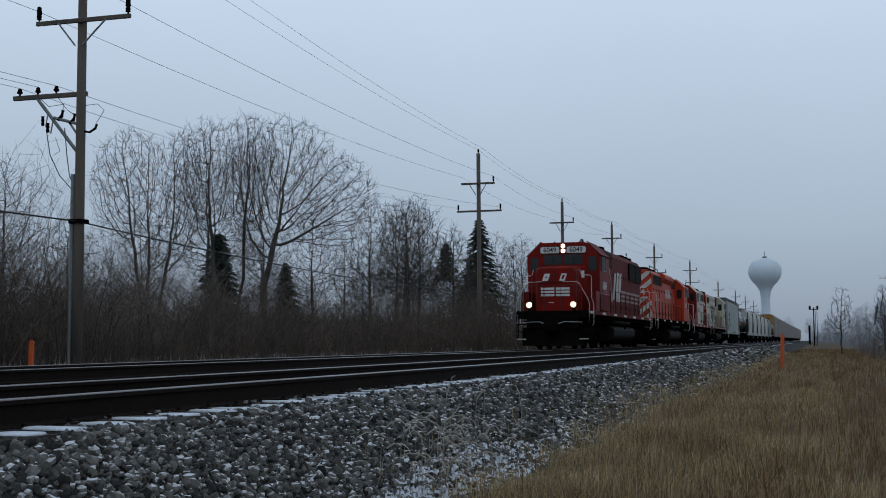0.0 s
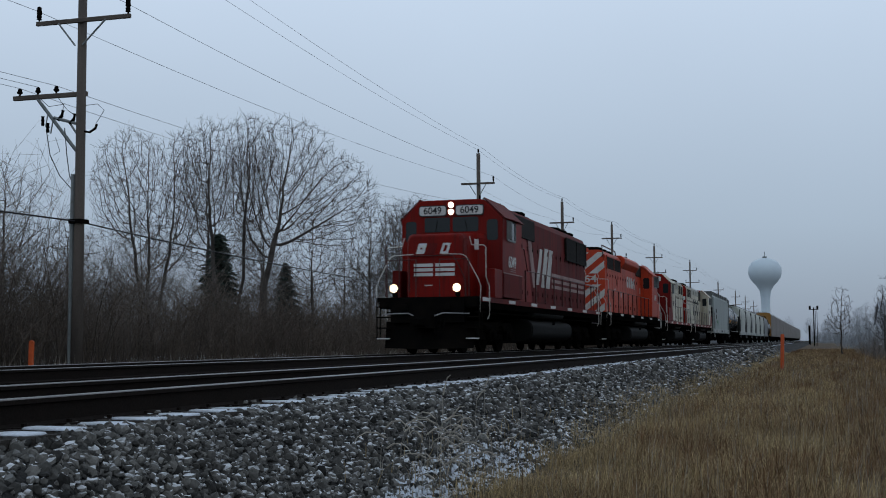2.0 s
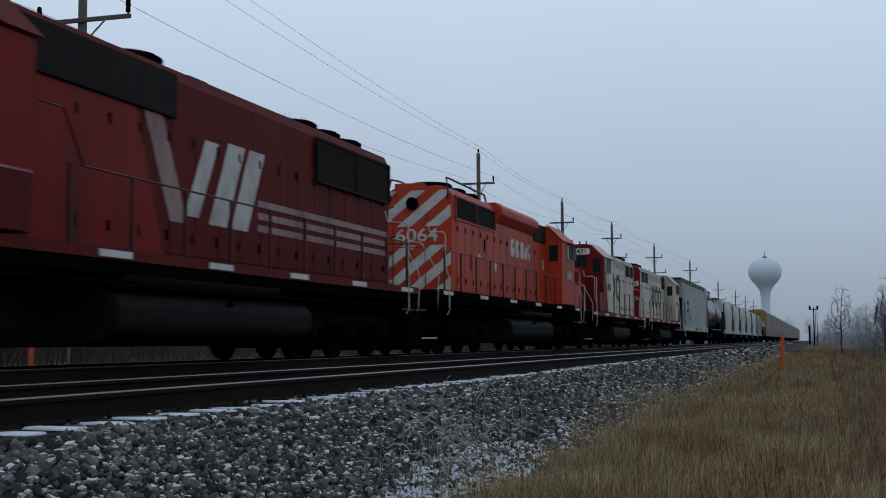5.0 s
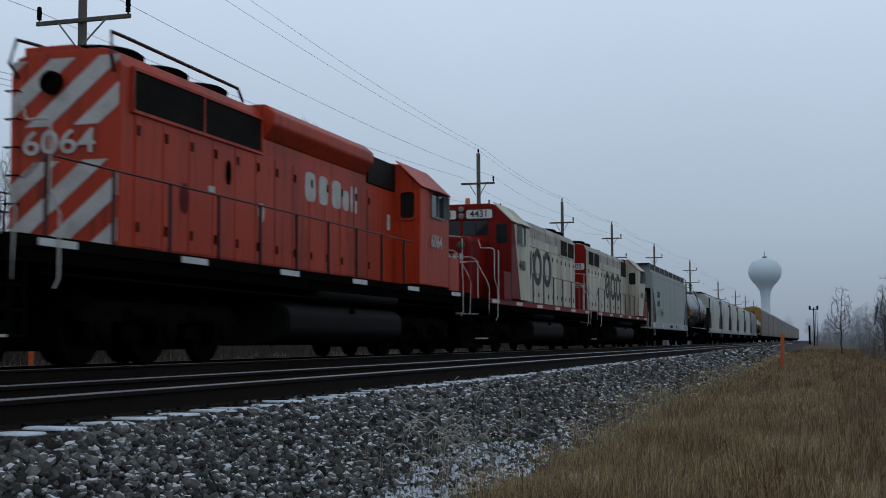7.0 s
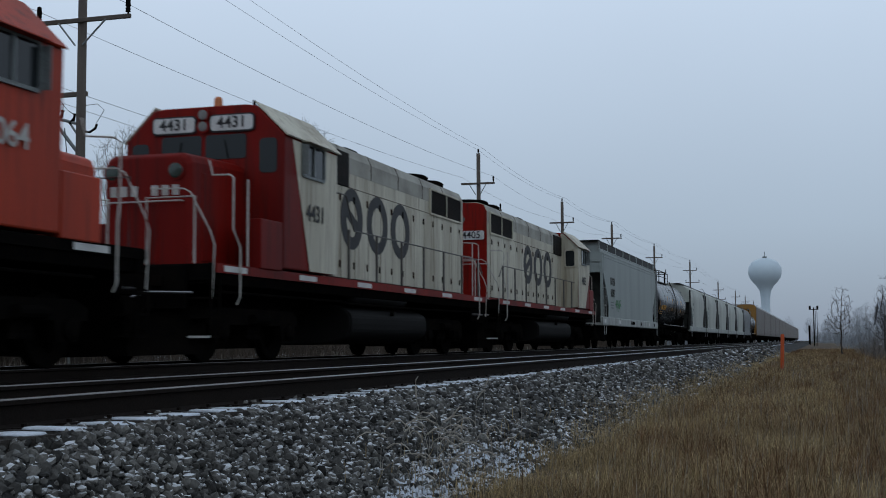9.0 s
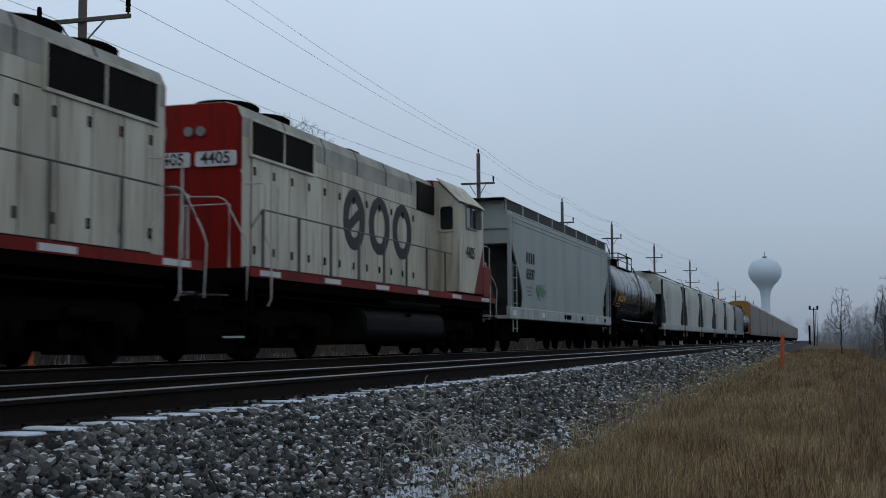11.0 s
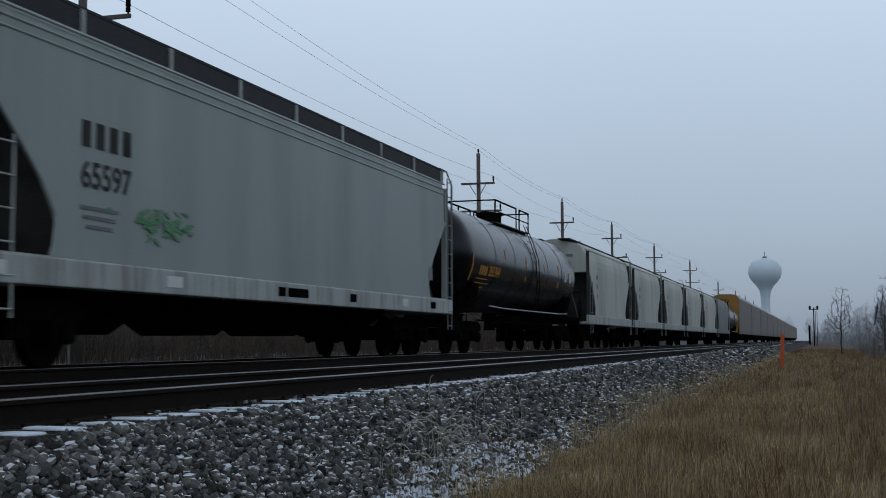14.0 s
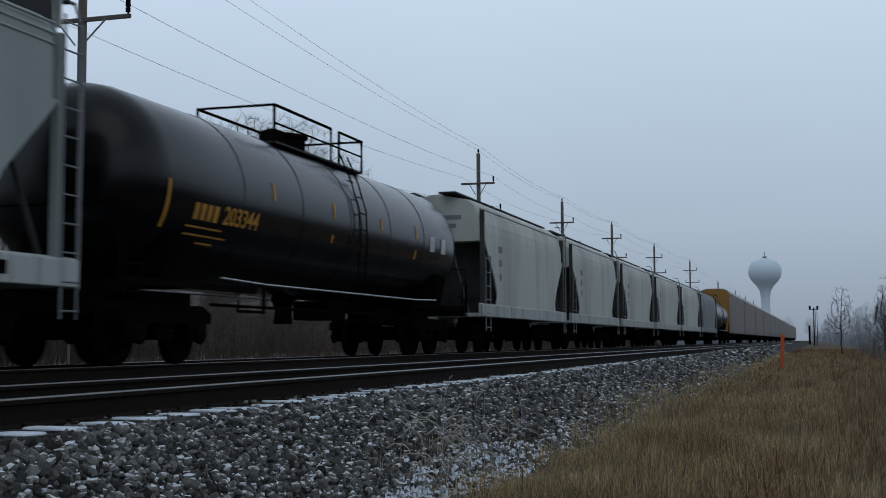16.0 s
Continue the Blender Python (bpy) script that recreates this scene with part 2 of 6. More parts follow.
# ---- mesh helpers ----
class Shape:
    """Collects vertices and faces of one mesh."""

    def __init__(self):
        self.v, self.f = [], []

    def add(self, verts, faces):
        k = len(self.v)
        self.v += [tuple(p) for p in verts]
        self.f += [tuple(k + i for i in q) for q in faces]
        return self

    def box(self, x0, x1, y0, y1, z0, z1):
        vs = [(x0, y0, z0), (x1, y0, z0), (x1, y1, z0), (x0, y1, z0), (x0, y0, z1), (x1, y0, z1), (x1, y1, z1), (x0, y1, z1)]
        return self.add(vs, [(3, 2, 1, 0), (4, 5, 6, 7), (0, 1, 5, 4), (1, 2, 6, 5), (2, 3, 7, 6), (3, 0, 4, 7)])

    def loft(self, rings, caps=True):
        """Joins rings of equal point counts."""
        n = len(rings[0])
        vs = [p for r in rings for p in r]
        fs = [(i * n + j, i * n + (j + 1) % n, (i + 1) * n + (j + 1) % n, (i + 1) * n + j) for i in range(len(rings) - 1) for j in range(n)]
        if caps:
            fs += [tuple(reversed(range(n))), tuple(range((len(rings) - 1) * n, len(rings) * n))]
        return self.add(vs, fs)

    def along_y(self, profile, y0, y1):
        """A profile of (x, z) points, counter-clockwise from the front, drawn along y."""
        return self.loft([[(x, y0, z) for x, z in profile], [(x, y1, z) for x, z in profile]])

    def along_x(self, profile, x0, x1):
        return self.loft([[(x0, y, z) for y, z in profile], [(x1, y, z) for y, z in profile]])

    def tube(self, pts, r, n=6, r1=None):
        pts = [Vector(p) for p in pts]
        rings = []
        for i, p in enumerate(pts):
            d = (pts[min(i + 1, len(pts) - 1)] - pts[max(i - 1, 0)]).normalized()
            a = d.orthogonal().normalized() if abs(d.z) > 0.95 else d.cross(Vector((0, 0, 1))).normalized()
            b = d.cross(a)
            rr = r if r1 is None else r + (r1 - r) * i / (len(pts) - 1)
            rings.append([p + a * (rr * math.cos(2 * math.pi * k / n)) + b * (rr * math.sin(2 * math.pi * k / n)) for k in range(n)])
        return self.loft(rings)

    def lathe(self, rows, n=16, axis="z", at=(0, 0, 0)):
        """Rows of (radius, height) turned about an axis through at."""
        rings = []
        for r, h in rows:
            ring = []
            for k in range(n):
                c, s = r * math.cos(2 * math.pi * k / n), r * math.sin(2 * math.pi * k / n)
                q = {"z": (c, s, h), "x": (h, c, s), "y": (s, h, c)}[axis]
                ring.append((at[0] + q[0], at[1] + q[1], at[2] + q[2]))
            rings.append(ring)
        return self.loft(rings)

    def mesh(self, name, smooth=False):
        me = bpy.data.meshes.new(name)
        me.from_pydata(self.v, [], self.f)
        bm = bmesh.new()
        bm.from_mesh(me)
        if len(self.f) < 6000:
            bmesh.ops.recalc_face_normals(bm, faces=bm.faces)
        for face in bm.faces:
            face.smooth = smooth
        bm.to_mesh(me)
        bm.free()
        return me


def part(name, shape, mat, parent=None, label="", smooth=False, bevel=0.0):
    """One mesh object under a thing or a part."""
    me = shape.mesh(name, smooth)
    me.materials.append(mat)
    ob = new(name, me)
    ob.parent = parent
    if label:
        ob["label"] = label
    if bevel:
        mod = ob.modifiers.new("bevel", "BEVEL")
        mod.width, mod.segments, mod.limit_method, mod.angle_limit = bevel, 2, "ANGLE", radians(35)
    return ob


def quick(name, verts, faces, mat, smooth=False):
    """A large mesh from arrays."""
    me = bpy.data.meshes.new(name)
    me.from_pydata(verts, [], faces)
    me.materials.append(mat)
    if smooth:
        me.polygons.foreach_set("use_smooth", [True] * len(me.polygons))
    return new(name, me)


def empty(name, label, category, group=""):
    ob = new(name)
    ob.empty_display_size = 0.5
    return tagged(ob, label, category, group)


FACING = {"right": (90, 0, 90), "left": (90, 0, -90), "front": (90, 0, 0), "back": (90, 0, 180)}


def lettering(body, size, at, facing, mat, parent, name="number"):
    """Raised characters; at is the middle of the writing."""
    cu = bpy.data.curves.new(name, "FONT")
    cu.body, cu.size, cu.extrude, cu.offset = body, size, 0.003, size * 0.013
    cu.align_x, cu.align_y = "CENTER", "CENTER"
    cu.materials.append(mat)
    ob = new(name, cu)
    ob.parent = parent
    ob.matrix_basis = pose(*at, *FACING[facing])
    return ob


def plate(points, at, facing, mat, parent, name, holes=None, thick=0.006):
    """A flat shape with a little thickness: outline points (u, w) in the plane that faces that way."""
    m = pose(*at, *FACING[facing])
    s = Shape()
    if holes:
        k = len(points)
        vs = [m @ Vector((u, w, z)) for z in (0, thick) for ring in (points, holes) for u, w in ring]
        fs = []
        for i in range(k):
            j = (i + 1) % k
            fs += [(2 * k + i, 2 * k + j, 3 * k + j, 3 * k + i), (i, j, 2 * k + j, 2 * k + i), (k + j, k + i, 3 * k + i, 3 * k + j)]
        s.add(vs, fs)
    else:
        s.loft([[m @ Vector((u, w, 0)) for u, w in points], [m @ Vector((u, w, thick)) for u, w in points]])
    return part(name, s, mat, parent)


def oval(w, h, n=20, power=1.0):
    pts = []
    for k in range(n):
        a = 2 * math.pi * k / n
        c, s = math.cos(a), math.sin(a)
        pts.append((w / 2 * math.copysign(abs(c) ** power, c), h / 2 * math.copysign(abs(s) ** power, s)))
    return pts


def rect(w, h):
    return [(-w / 2, -h / 2), (w / 2, -h / 2), (w / 2, h / 2), (-w / 2, h / 2)]


def rounded(w, h, r):
    pts = []
    for cx, cy, a0 in ((w / 2 - r, -h / 2 + r, -90), (w / 2 - r, h / 2 - r, 0), (-w / 2 + r, h / 2 - r, 90), (-w / 2 + r, -h / 2 + r, 180)):
        for k in range(4):
            a = radians(a0 + 30 * k)
            pts.append((cx + r * math.cos(a), cy + r * math.sin(a)))
    return pts


# ---- ground, ballast bed and track ----
def ground_sheet():
    """One sheet: right field, ballast shoulder, track bed, drainage slope, wooded strip."""
    xs = [-900, -200, -60, -40, -30, -22, -16.5, -14.6, -12.6, -8, -4.05, -3.75, -3.3, -2.75, -2.2, -1, 2, 6, 12, 30, 120, 900]
    zs = [1.0, 0.4, -0.3, -0.45, -0.55, -0.6, -0.75, -0.75, -0.23, -0.24, -0.22, -0.30, -0.60, -0.88, -0.90, -0.86, -0.84, -0.9, -1.2, -1.4, -1.0, 1.0]
    ys = [-60, -20, 0, 6, 12, 18, 25, 32, 40, 50, 65, 80, 110, 150, 220, 350, 600, 1000, 2500]
    vs, fs = [], []
    for y in ys:
        for x, z in zip(xs, zs):
            vs.append((x, y, z + (0.05 * noise.noise(Vector((x * 0.4, y * 0.3, 0))) if abs(x) < 40 and not -13 < x < -3.8 else 0)))
    w = len(xs)
    for j in range(len(ys) - 1):
        for i in range(w - 1):
            fs.append((j * w + i, j * w + i + 1, (j + 1) * w + i + 1, (j + 1) * w + i))
    ob = quick("ground", vs, fs, SOIL)
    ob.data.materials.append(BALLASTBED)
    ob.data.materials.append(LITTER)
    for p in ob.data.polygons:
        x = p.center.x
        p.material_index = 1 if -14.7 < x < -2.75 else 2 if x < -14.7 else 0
    tagged(ob, "ground with dead grass, stone track bed and snow-dusted woodland floor", "ground", kind="structure")


ground_sheet()


def rail_line(x, name, label):
    head = [(-0.036, -0.009), (0.036, -0.009), (0.034, -0.004), (0.026, 0), (-0.026, 0), (-0.034, -0.004)]
    body = [(-0.075, -0.18), (0.075, -0.18), (0.075, -0.165), (0.012, -0.15), (0.012, -0.045), (0.037, -0.036), (0.037, -0.0095), (-0.037, -0.0095), (-0.037, -0.036), (-0.012, -0.045), (-0.012, -0.15), (-0.075, -0.165)]
    thing = empty(name, label, "rail", "railway rails")
    tagged(thing, kind="structure")
    thing.location = (x, 0, 0)
    part("rail_head", Shape().along_y(head, -60, 900), RAILSTEEL, thing, "polished steel rail head")
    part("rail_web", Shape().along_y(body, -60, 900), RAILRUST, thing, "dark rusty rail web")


for track_x in (NEAR_X, FAR_X):
    for side in (-0.7175 - 0.037, 0.7175 + 0.037):
        rail_line(track_x + side, "rail", "long steel rail with bright head and rusty web")


# ---- rolling stock: local y = 0 at the leading coupler, +y backwards ----
TRAIN, WHEELSETS = [], []
SHARED = {}


def wheelset_mesh(radius):
    key = ("wheelset", radius)
    if key not in SHARED:
        s = Shape()
        for side in (-1, 1):
            rows = [(0.09, 0.64), (radius - 0.07, 0.66), (radius - 0.06, 0.69), (radius + 0.025, 0.69), (radius + 0.025, 0.72), (radius, 0.725), (radius - 0.01, 0.82), (radius - 0.08, 0.825), (radius * 0.45, 0.77), (0.11, 0.83), (0.09, 0.86)]
            s.lathe([(r, side * h) for r, h in rows], 24, "x")
        s.lathe([(0.085, -0.9), (0.085, 0.9)], 10, "x")
        for k in range(3):
            a = 2.1 * k
            for side in (-1, 1):
                s.box(side * 0.79, side * 0.815, 0.25 * math.cos(a) - 0.05, 0.25 * math.cos(a) + 0.05, 0.25 * math.sin(a) - 0.05, 0.25 * math.sin(a) + 0.05)
        me = s.mesh("wheelset", False)
        me.materials.append(UNDER)
        SHARED[key] = me
    return SHARED[key]


def latch_mesh(side, mat):
    key = ("latch", mat.name)
    if key not in SHARED:
        me = Shape().box(-0.013, 0.013, -0.025, 0.025, -0.075, 0.075).mesh("latch")
        me.materials.append(mat)
        SHARED[key] = me
    return SHARED[key]


def truck(thing, y, axles, radius, way, loco=True):
    """A bogie: two side frames, bolster, springs, wheelsets that roll."""
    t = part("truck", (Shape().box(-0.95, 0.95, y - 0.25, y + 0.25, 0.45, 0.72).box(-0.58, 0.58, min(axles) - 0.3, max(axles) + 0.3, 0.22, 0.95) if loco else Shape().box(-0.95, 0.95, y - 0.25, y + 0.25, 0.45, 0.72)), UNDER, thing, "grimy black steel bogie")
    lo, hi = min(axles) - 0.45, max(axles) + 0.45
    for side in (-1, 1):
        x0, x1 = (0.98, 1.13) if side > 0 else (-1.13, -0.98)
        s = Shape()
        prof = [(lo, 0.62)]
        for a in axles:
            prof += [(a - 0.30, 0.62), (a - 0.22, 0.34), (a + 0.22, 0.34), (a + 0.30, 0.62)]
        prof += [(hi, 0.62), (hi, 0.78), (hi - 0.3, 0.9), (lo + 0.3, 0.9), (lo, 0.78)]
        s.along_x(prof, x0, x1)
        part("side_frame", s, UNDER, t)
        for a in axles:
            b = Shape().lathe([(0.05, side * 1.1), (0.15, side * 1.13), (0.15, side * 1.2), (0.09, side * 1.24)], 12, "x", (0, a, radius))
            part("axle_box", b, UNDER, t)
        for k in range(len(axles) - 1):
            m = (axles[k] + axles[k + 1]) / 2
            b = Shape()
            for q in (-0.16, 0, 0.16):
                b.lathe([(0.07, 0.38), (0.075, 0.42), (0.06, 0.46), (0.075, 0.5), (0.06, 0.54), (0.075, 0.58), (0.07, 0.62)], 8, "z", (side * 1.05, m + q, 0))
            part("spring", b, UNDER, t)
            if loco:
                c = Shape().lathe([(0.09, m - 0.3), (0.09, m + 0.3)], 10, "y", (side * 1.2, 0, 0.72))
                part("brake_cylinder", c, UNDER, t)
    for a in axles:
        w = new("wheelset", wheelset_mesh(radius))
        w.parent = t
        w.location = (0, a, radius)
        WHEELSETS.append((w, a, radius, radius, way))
    return t


def coupler(thing, y, out):
    s = Shape()
    s.box(-0.08, 0.08, min(y, y - out * 0.5), max(y, y - out * 0.5), 0.78, 0.96)
    s.along_x([(y, 0.72), (y + out * 0.18, 0.76), (y + out * 0.2, 1.0), (y, 1.02), (y - out * 0.1, 0.98), (y - out * 0.1, 0.76)], -0.17, 0.14)
    part("coupler", s, UNDER, thing, bevel=0.02)


def window(thing, at, facing, w, h, frame_mat, r=0.05):
    f = plate(rounded(w + 0.09, h + 0.09, r + 0.03), at, facing, frame_mat, thing, "window", rounded(w - 0.01, h - 0.01, r), 0.035)
    g = plate(rounded(w, h, r), at, facing, GLASS, f, "pane", thick=0.012)
    return f


def loco(p):
    L, dz, hw, hh = p["L"], p["deck"], p["hood_w"], p["hood_h"]
    c0, c1, n0, h1 = p["cab0"], p["cab1"], p["nose0"], p["hood1"]
    body, nose_mat, cab_mat, end_mat = p["body"], p["nose_mat"], p["cab_mat"], p["end_mat"]
    way = p["way"]
    th = empty("diesel_locomotive", p["label"], "locomotive", "diesel locomotives")
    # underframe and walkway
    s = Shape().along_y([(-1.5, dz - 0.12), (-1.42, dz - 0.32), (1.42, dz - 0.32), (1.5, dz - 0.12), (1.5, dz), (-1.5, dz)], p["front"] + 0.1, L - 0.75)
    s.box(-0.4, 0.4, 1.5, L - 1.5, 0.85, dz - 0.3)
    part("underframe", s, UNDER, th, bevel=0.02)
    for side in (-1, 1):
        q = Shape().box(side * 1.5, side * 1.525, p["front"] + 0.2, L - 0.8, dz - 0.14, dz + 0.01)
        part("side_sill", q, p["sill_mat"], th)
        for k in range(p["dashes"]):
            y = 2.0 + (L - 3.6) * k / (p["dashes"] - 1)
            part("reflector", Shape().box(side * 1.525, side * 1.533, y - 0.40, y + 0.40, dz - 0.115, dz - 0.02), WHITE, th)
    for y, o in ((p["front"], 1), (L - 0.62, -1)):
        # pilot plate with snowplough blade, steps on both corners
        s = Shape().along_x([(y, 0.85), (y + o * 0.12, 0.85), (y + o * 0.14, dz - 0.02), (y, dz - 0.02)], -1.08, 1.08)
        part("pilot", s, UNDER if p["black_pilot"] else end_mat, th, bevel=0.02)
        s = Shape()
        s.add([(-1.3, y + o * 0.3, 0.9), (1.3, y + o * 0.3, 0.9), (1.3, y + o * 0.15, 0.15), (0, y - o * 0.35, 0.12), (-1.3, y + o * 0.15, 0.15), (0, y - o * 0.02, 0.88),
               (-1.3, y + o * 0.36, 0.9), (1.3, y + o * 0.36, 0.9), (1.3, y + o * 0.21, 0.15), (0, y - o * 0.28, 0.12), (-1.3, y + o * 0.21, 0.15), (0, y + o * 0.06, 0.88)],
              [(0, 5, 3, 4), (5, 1, 2, 3), (6, 10, 9, 11), (11, 9, 8, 7), (4, 3, 9, 10), (3, 2, 8, 9), (0, 4, 10, 6), (1, 7, 8, 2), (0, 6, 11, 5), (5, 11, 7, 1)])
        part("plough_blade", s, UNDER, th)
        coupler(th, y - o * 0.55, o)
        if y > 1 and o > 0:
            part("draft_gear", Shape().box(-0.3, 0.3, y - 0.6, y, 0.7, 1.05), UNDER, th)
        for side in (-1, 1):
            st = Shape()
            for k in range(4):
                z = 0.40 + 0.30 * k
                st.box(side * 1.12, side * 1.5, y + o * 0.05, y + o * 0.36, z, z + 0.035)
            st.box(side * 1.49, side * 1.52, y + o * 0.05, y + o * 0.08, 0.4, dz)
            st.box(side * 1.49, side * 1.52, y + o * 0.34, y + o * 0.37, 0.4, dz)
            steps = part("steps", st, UNDER, th)
            part("step_edge", Shape().box(side * 1.12, side * 1.5, y + o * 0.043, y + o * 0.05, 0.40, 0.435), WHITE, steps)
            # corner grab rails
            low, tall = y + o * 0.10, y + o * 0.95
            g = Shape().tube([(side * 1.5, low, dz - 0.55), (side * 1.54, low, dz + 0.28), (side * 1.46, low, dz + 0.5), (side * 1.12, low - o * 0.02, dz + 1.12), (side * 1.0, low - o * 0.02, dz + 1.18), (side * 0.42, low - o * 0.02, dz + 1.2)], 0.013, 6)
            part("grab_rail", g, RAILING, th, "pale painted grab rail")
            g = Shape().tube([(side * 1.5, tall, dz - 0.62), (side * 1.56, tall, dz - 0.5), (side * 1.56, tall, dz + 0.30), (side * 1.5, tall - o * 0.14, dz + 0.58), (side * 1.5, tall - o * 0.14, dz + 1.42), (side * 1.42, tall - o * 0.1, dz + 1.48), (side * 1.05, tall, dz + 1.5), (side * 0.98, tall, dz + 1.75)], 0.016, 6)
            part("grab_rail", g, RAILING, th, "pale painted grab rail")
            if p["body"] is CREAM:
                g = Shape().tube([(side * 1.48, tall + o * 0.42, dz), (side * 1.48, tall + o * 0.42, dz + 1.46)], 0.019, 6)
                part("grab_rail", g, RAILING, th, "pale painted grab rail")
            # end rail towards the middle
            g = Shape().tube([(side * 1.2, y + o * 0.08, dz), (side * 1.2, y + o * 0.08, dz + 1.05), (side * 0.35, y + o * 0.08, dz + 1.05), (side * 0.35, y + o * 0.08, dz)], 0.02, 6)
            part("end_rail", g, DARKRAIL if p["body"] is not CREAM else RAILING, th)
        part("uncoupling_lever", Shape().tube([(-1.25, y - o * 0.06, 1.1), (-0.5, y - o * 0.12, 1.12), (-0.2, y - o * 0.3, 1.0), (0.2, y - o * 0.3, 1.0), (0.5, y - o * 0.12, 1.12), (1.25, y - o * 0.06, 1.1)], 0.018, 5), CHROME, th)
        for e in (-1, 1):
            part("receptacle", Shape().box(e * 0.62 - 0.09, e * 0.62 + 0.09, min(y, y - o * 0.1), max(y, y - o * 0.1), 1.2, 1.38), UNDER, th, bevel=0.02)
        for k in range(3):
            hose = Shape().tube([(0.3 + 0.12 * k, y, 0.95), (0.32 + 0.12 * k, y - o * 0.2, 0.8), (0.3 + 0.1 * k, y - o * 0.3, 0.55), (0.25 + 0.1 * k, y - o * 0.28, 0.42)], 0.022, 6)
            part("air_hose", hose, UNDER, th)
    # short nose
    nh = p["nose_h"]
    nw = p["nose_w"]
    rise = p["nose_rise"]
    ring = lambda y, w, z1: [(-w, y, dz), (w, y, dz), (w, y, z1 - 0.16), (w - 0.05, y, z1 - 0.05), (w - 0.16, y, z1), (-w + 0.16, y, z1), (-w + 0.05, y, z1 - 0.05), (-w, y, z1 - 0.16)]
    s = Shape().loft([ring(n0, nw - 0.06, nh - 0.06), ring(n0 + 0.08, nw, nh), ring(c0 - 0.25, nw, nh + rise), ring(c0 + 0.05, nw + p["nose_flare"], nh + rise)])
    nose = part("nose", s, nose_mat, th, bevel=0.03)
    part("nose_door", Shape().box(-nw - 0.012, -nw + 0.01, n0 + 0.4, n0 + 0.95, dz + 0.1, nh - 0.3), nose_mat, nose, bevel=0.01)
    part("nose_door", Shape().box(nw - 0.01, nw + 0.012, n0 + 0.4, n0 + 0.95, dz + 0.1, nh - 0.3), nose_mat, nose, bevel=0.01)
    # cab
    ch = p["cab_h"]
    prof = [(-1.56, dz + 0.05), (1.56, dz + 0.05), (1.58, ch - 0.58), (1.02, ch - 0.03), (0.8, ch), (-0.8, ch), (-1.02, ch - 0.03), (-1.58, ch - 0.58)]
    cab = part("cab", Shape().along_y(prof, c0, c1), cab_mat, th, bevel=0.03)
    for side in (-1, 1):
        a, b = (side * 1.62, ch - 0.60), (side * 1.0, ch + 0.015)
        s = Shape().loft([[(a[0], y, a[1]), (b[0], y, b[1]), (b[0], y, b[1] + 0.03), (a[0] + side * 0.02, y, a[1] + 0.02)] for y in (c0 + 0.02, c1 + 0.1)])
        part("roof_panel", s, p["roof_mat"], cab, "faded sloping cab roof panel")
        fx = "right" if side > 0 else "left"
        wy = (c0 + c1) / 2 + p["win_shift"]
        window(cab, (side * 1.575, wy, ch - 0.92), fx, 0.98, 0.56, STEELGREY)
        part("window_post", Shape().box(side * 1.58, side * 1.615, wy - 0.025, wy + 0.025, ch - 1.2, ch - 0.64), STEELGREY, cab)
        part("wind_deflector", Shape().box(side * 1.59, side * 1.73, wy - 0.55, wy - 0.535, ch - 1.2, ch - 0.66), STEELGREY, cab)
        part("sunshade", Shape().box(side * 1.58, side * 1.74, wy - 0.55, wy + 0.6, ch - 0.615, ch - 0.6), p["roof_mat"], cab)
        rear = Shape().along_y([(side * 0.9, dz + 0.07), (side * 1.555, dz + 0.07), (side * 1.575, ch - 0.6), (side * 1.0, ch - 0.05), (side * 0.9, ch - 0.05)], c1 - 0.01, c1 + 0.015)
        part("rear_wall", rear, p["cab_side_mat"], cab)
        window(cab, (side * 1.26, c1 + 0.016, ch - 1.02), "back", 0.36, 0.62, p["cab_side_mat"], 0.08)
        part("battery_box", Shape().box(side * 1.3, side * 1.565, c0 - 0.9, c0 - 0.02, dz, dz + 0.85), p["battery_mat"], th, bevel=0.02)
        if p["cab_side_mat"] is not cab_mat:
            k = p["slant"]
            s = Shape()
            xs = side * 1.572
            pts = [(c0 + 0.35, ch - 0.62), (c1, ch - 0.62), (c1, dz + 0.06), (c0 + k, dz + 0.06)]
            if way < 0:
                pts = [(c0 + 0.02, ch - 0.62), (c1, ch - 0.62), (c1, dz + 0.06), (c0 + 1.0, dz + 0.06), (c0 + 0.02, dz + 1.45)]
            s.loft([[(xs, y, z) for y, z in pts], [(xs + side * 0.008, y, z) for y, z in pts]])
            part("side_panel", s, p["cab_side_mat"], cab)
        if p.get("cab_number"):
            lettering(p["cab_number"], p["digits"], (side * 1.595, wy + 0.1, dz + 1.12), fx, p["number_mat"], cab)
        # outer front windows and windshields
        plate(rounded(0.34, 0.62, 0.08), (side * 1.27, c0 - 0.008, ch - 0.94), "front", GLASS, cab, "window_pane")
        plate(rounded(0.80, 0.44, 0.06), (side * 0.44, c0 - 0.008, ch - 0.75), "front", GLASS, cab, "windshield")
        part("wiper", Shape().tube([(side * 0.43, c0 - 0.03, ch - 0.64), (side * 0.5, c0 - 0.03, ch - 0.98)], 0.008, 5), UNDER, cab)
        plate(rounded(0.88, 0.33, 0.08), (side * 0.575, c0 - 0.012, ch - 0.33), "front", BLACKPAINT, cab, "board_rim", thick=0.03)
        board = plate(rounded(0.82, 0.27, 0.06), (side * 0.575, c0 - 0.03, ch - 0.33), "front", WHITE, cab, "number_board", thick=0.03)
        lettering(p["number"], 0.29, (side * 0.575, c0 - 0.066, ch - 0.33), "front", BLACKPAINT, board)
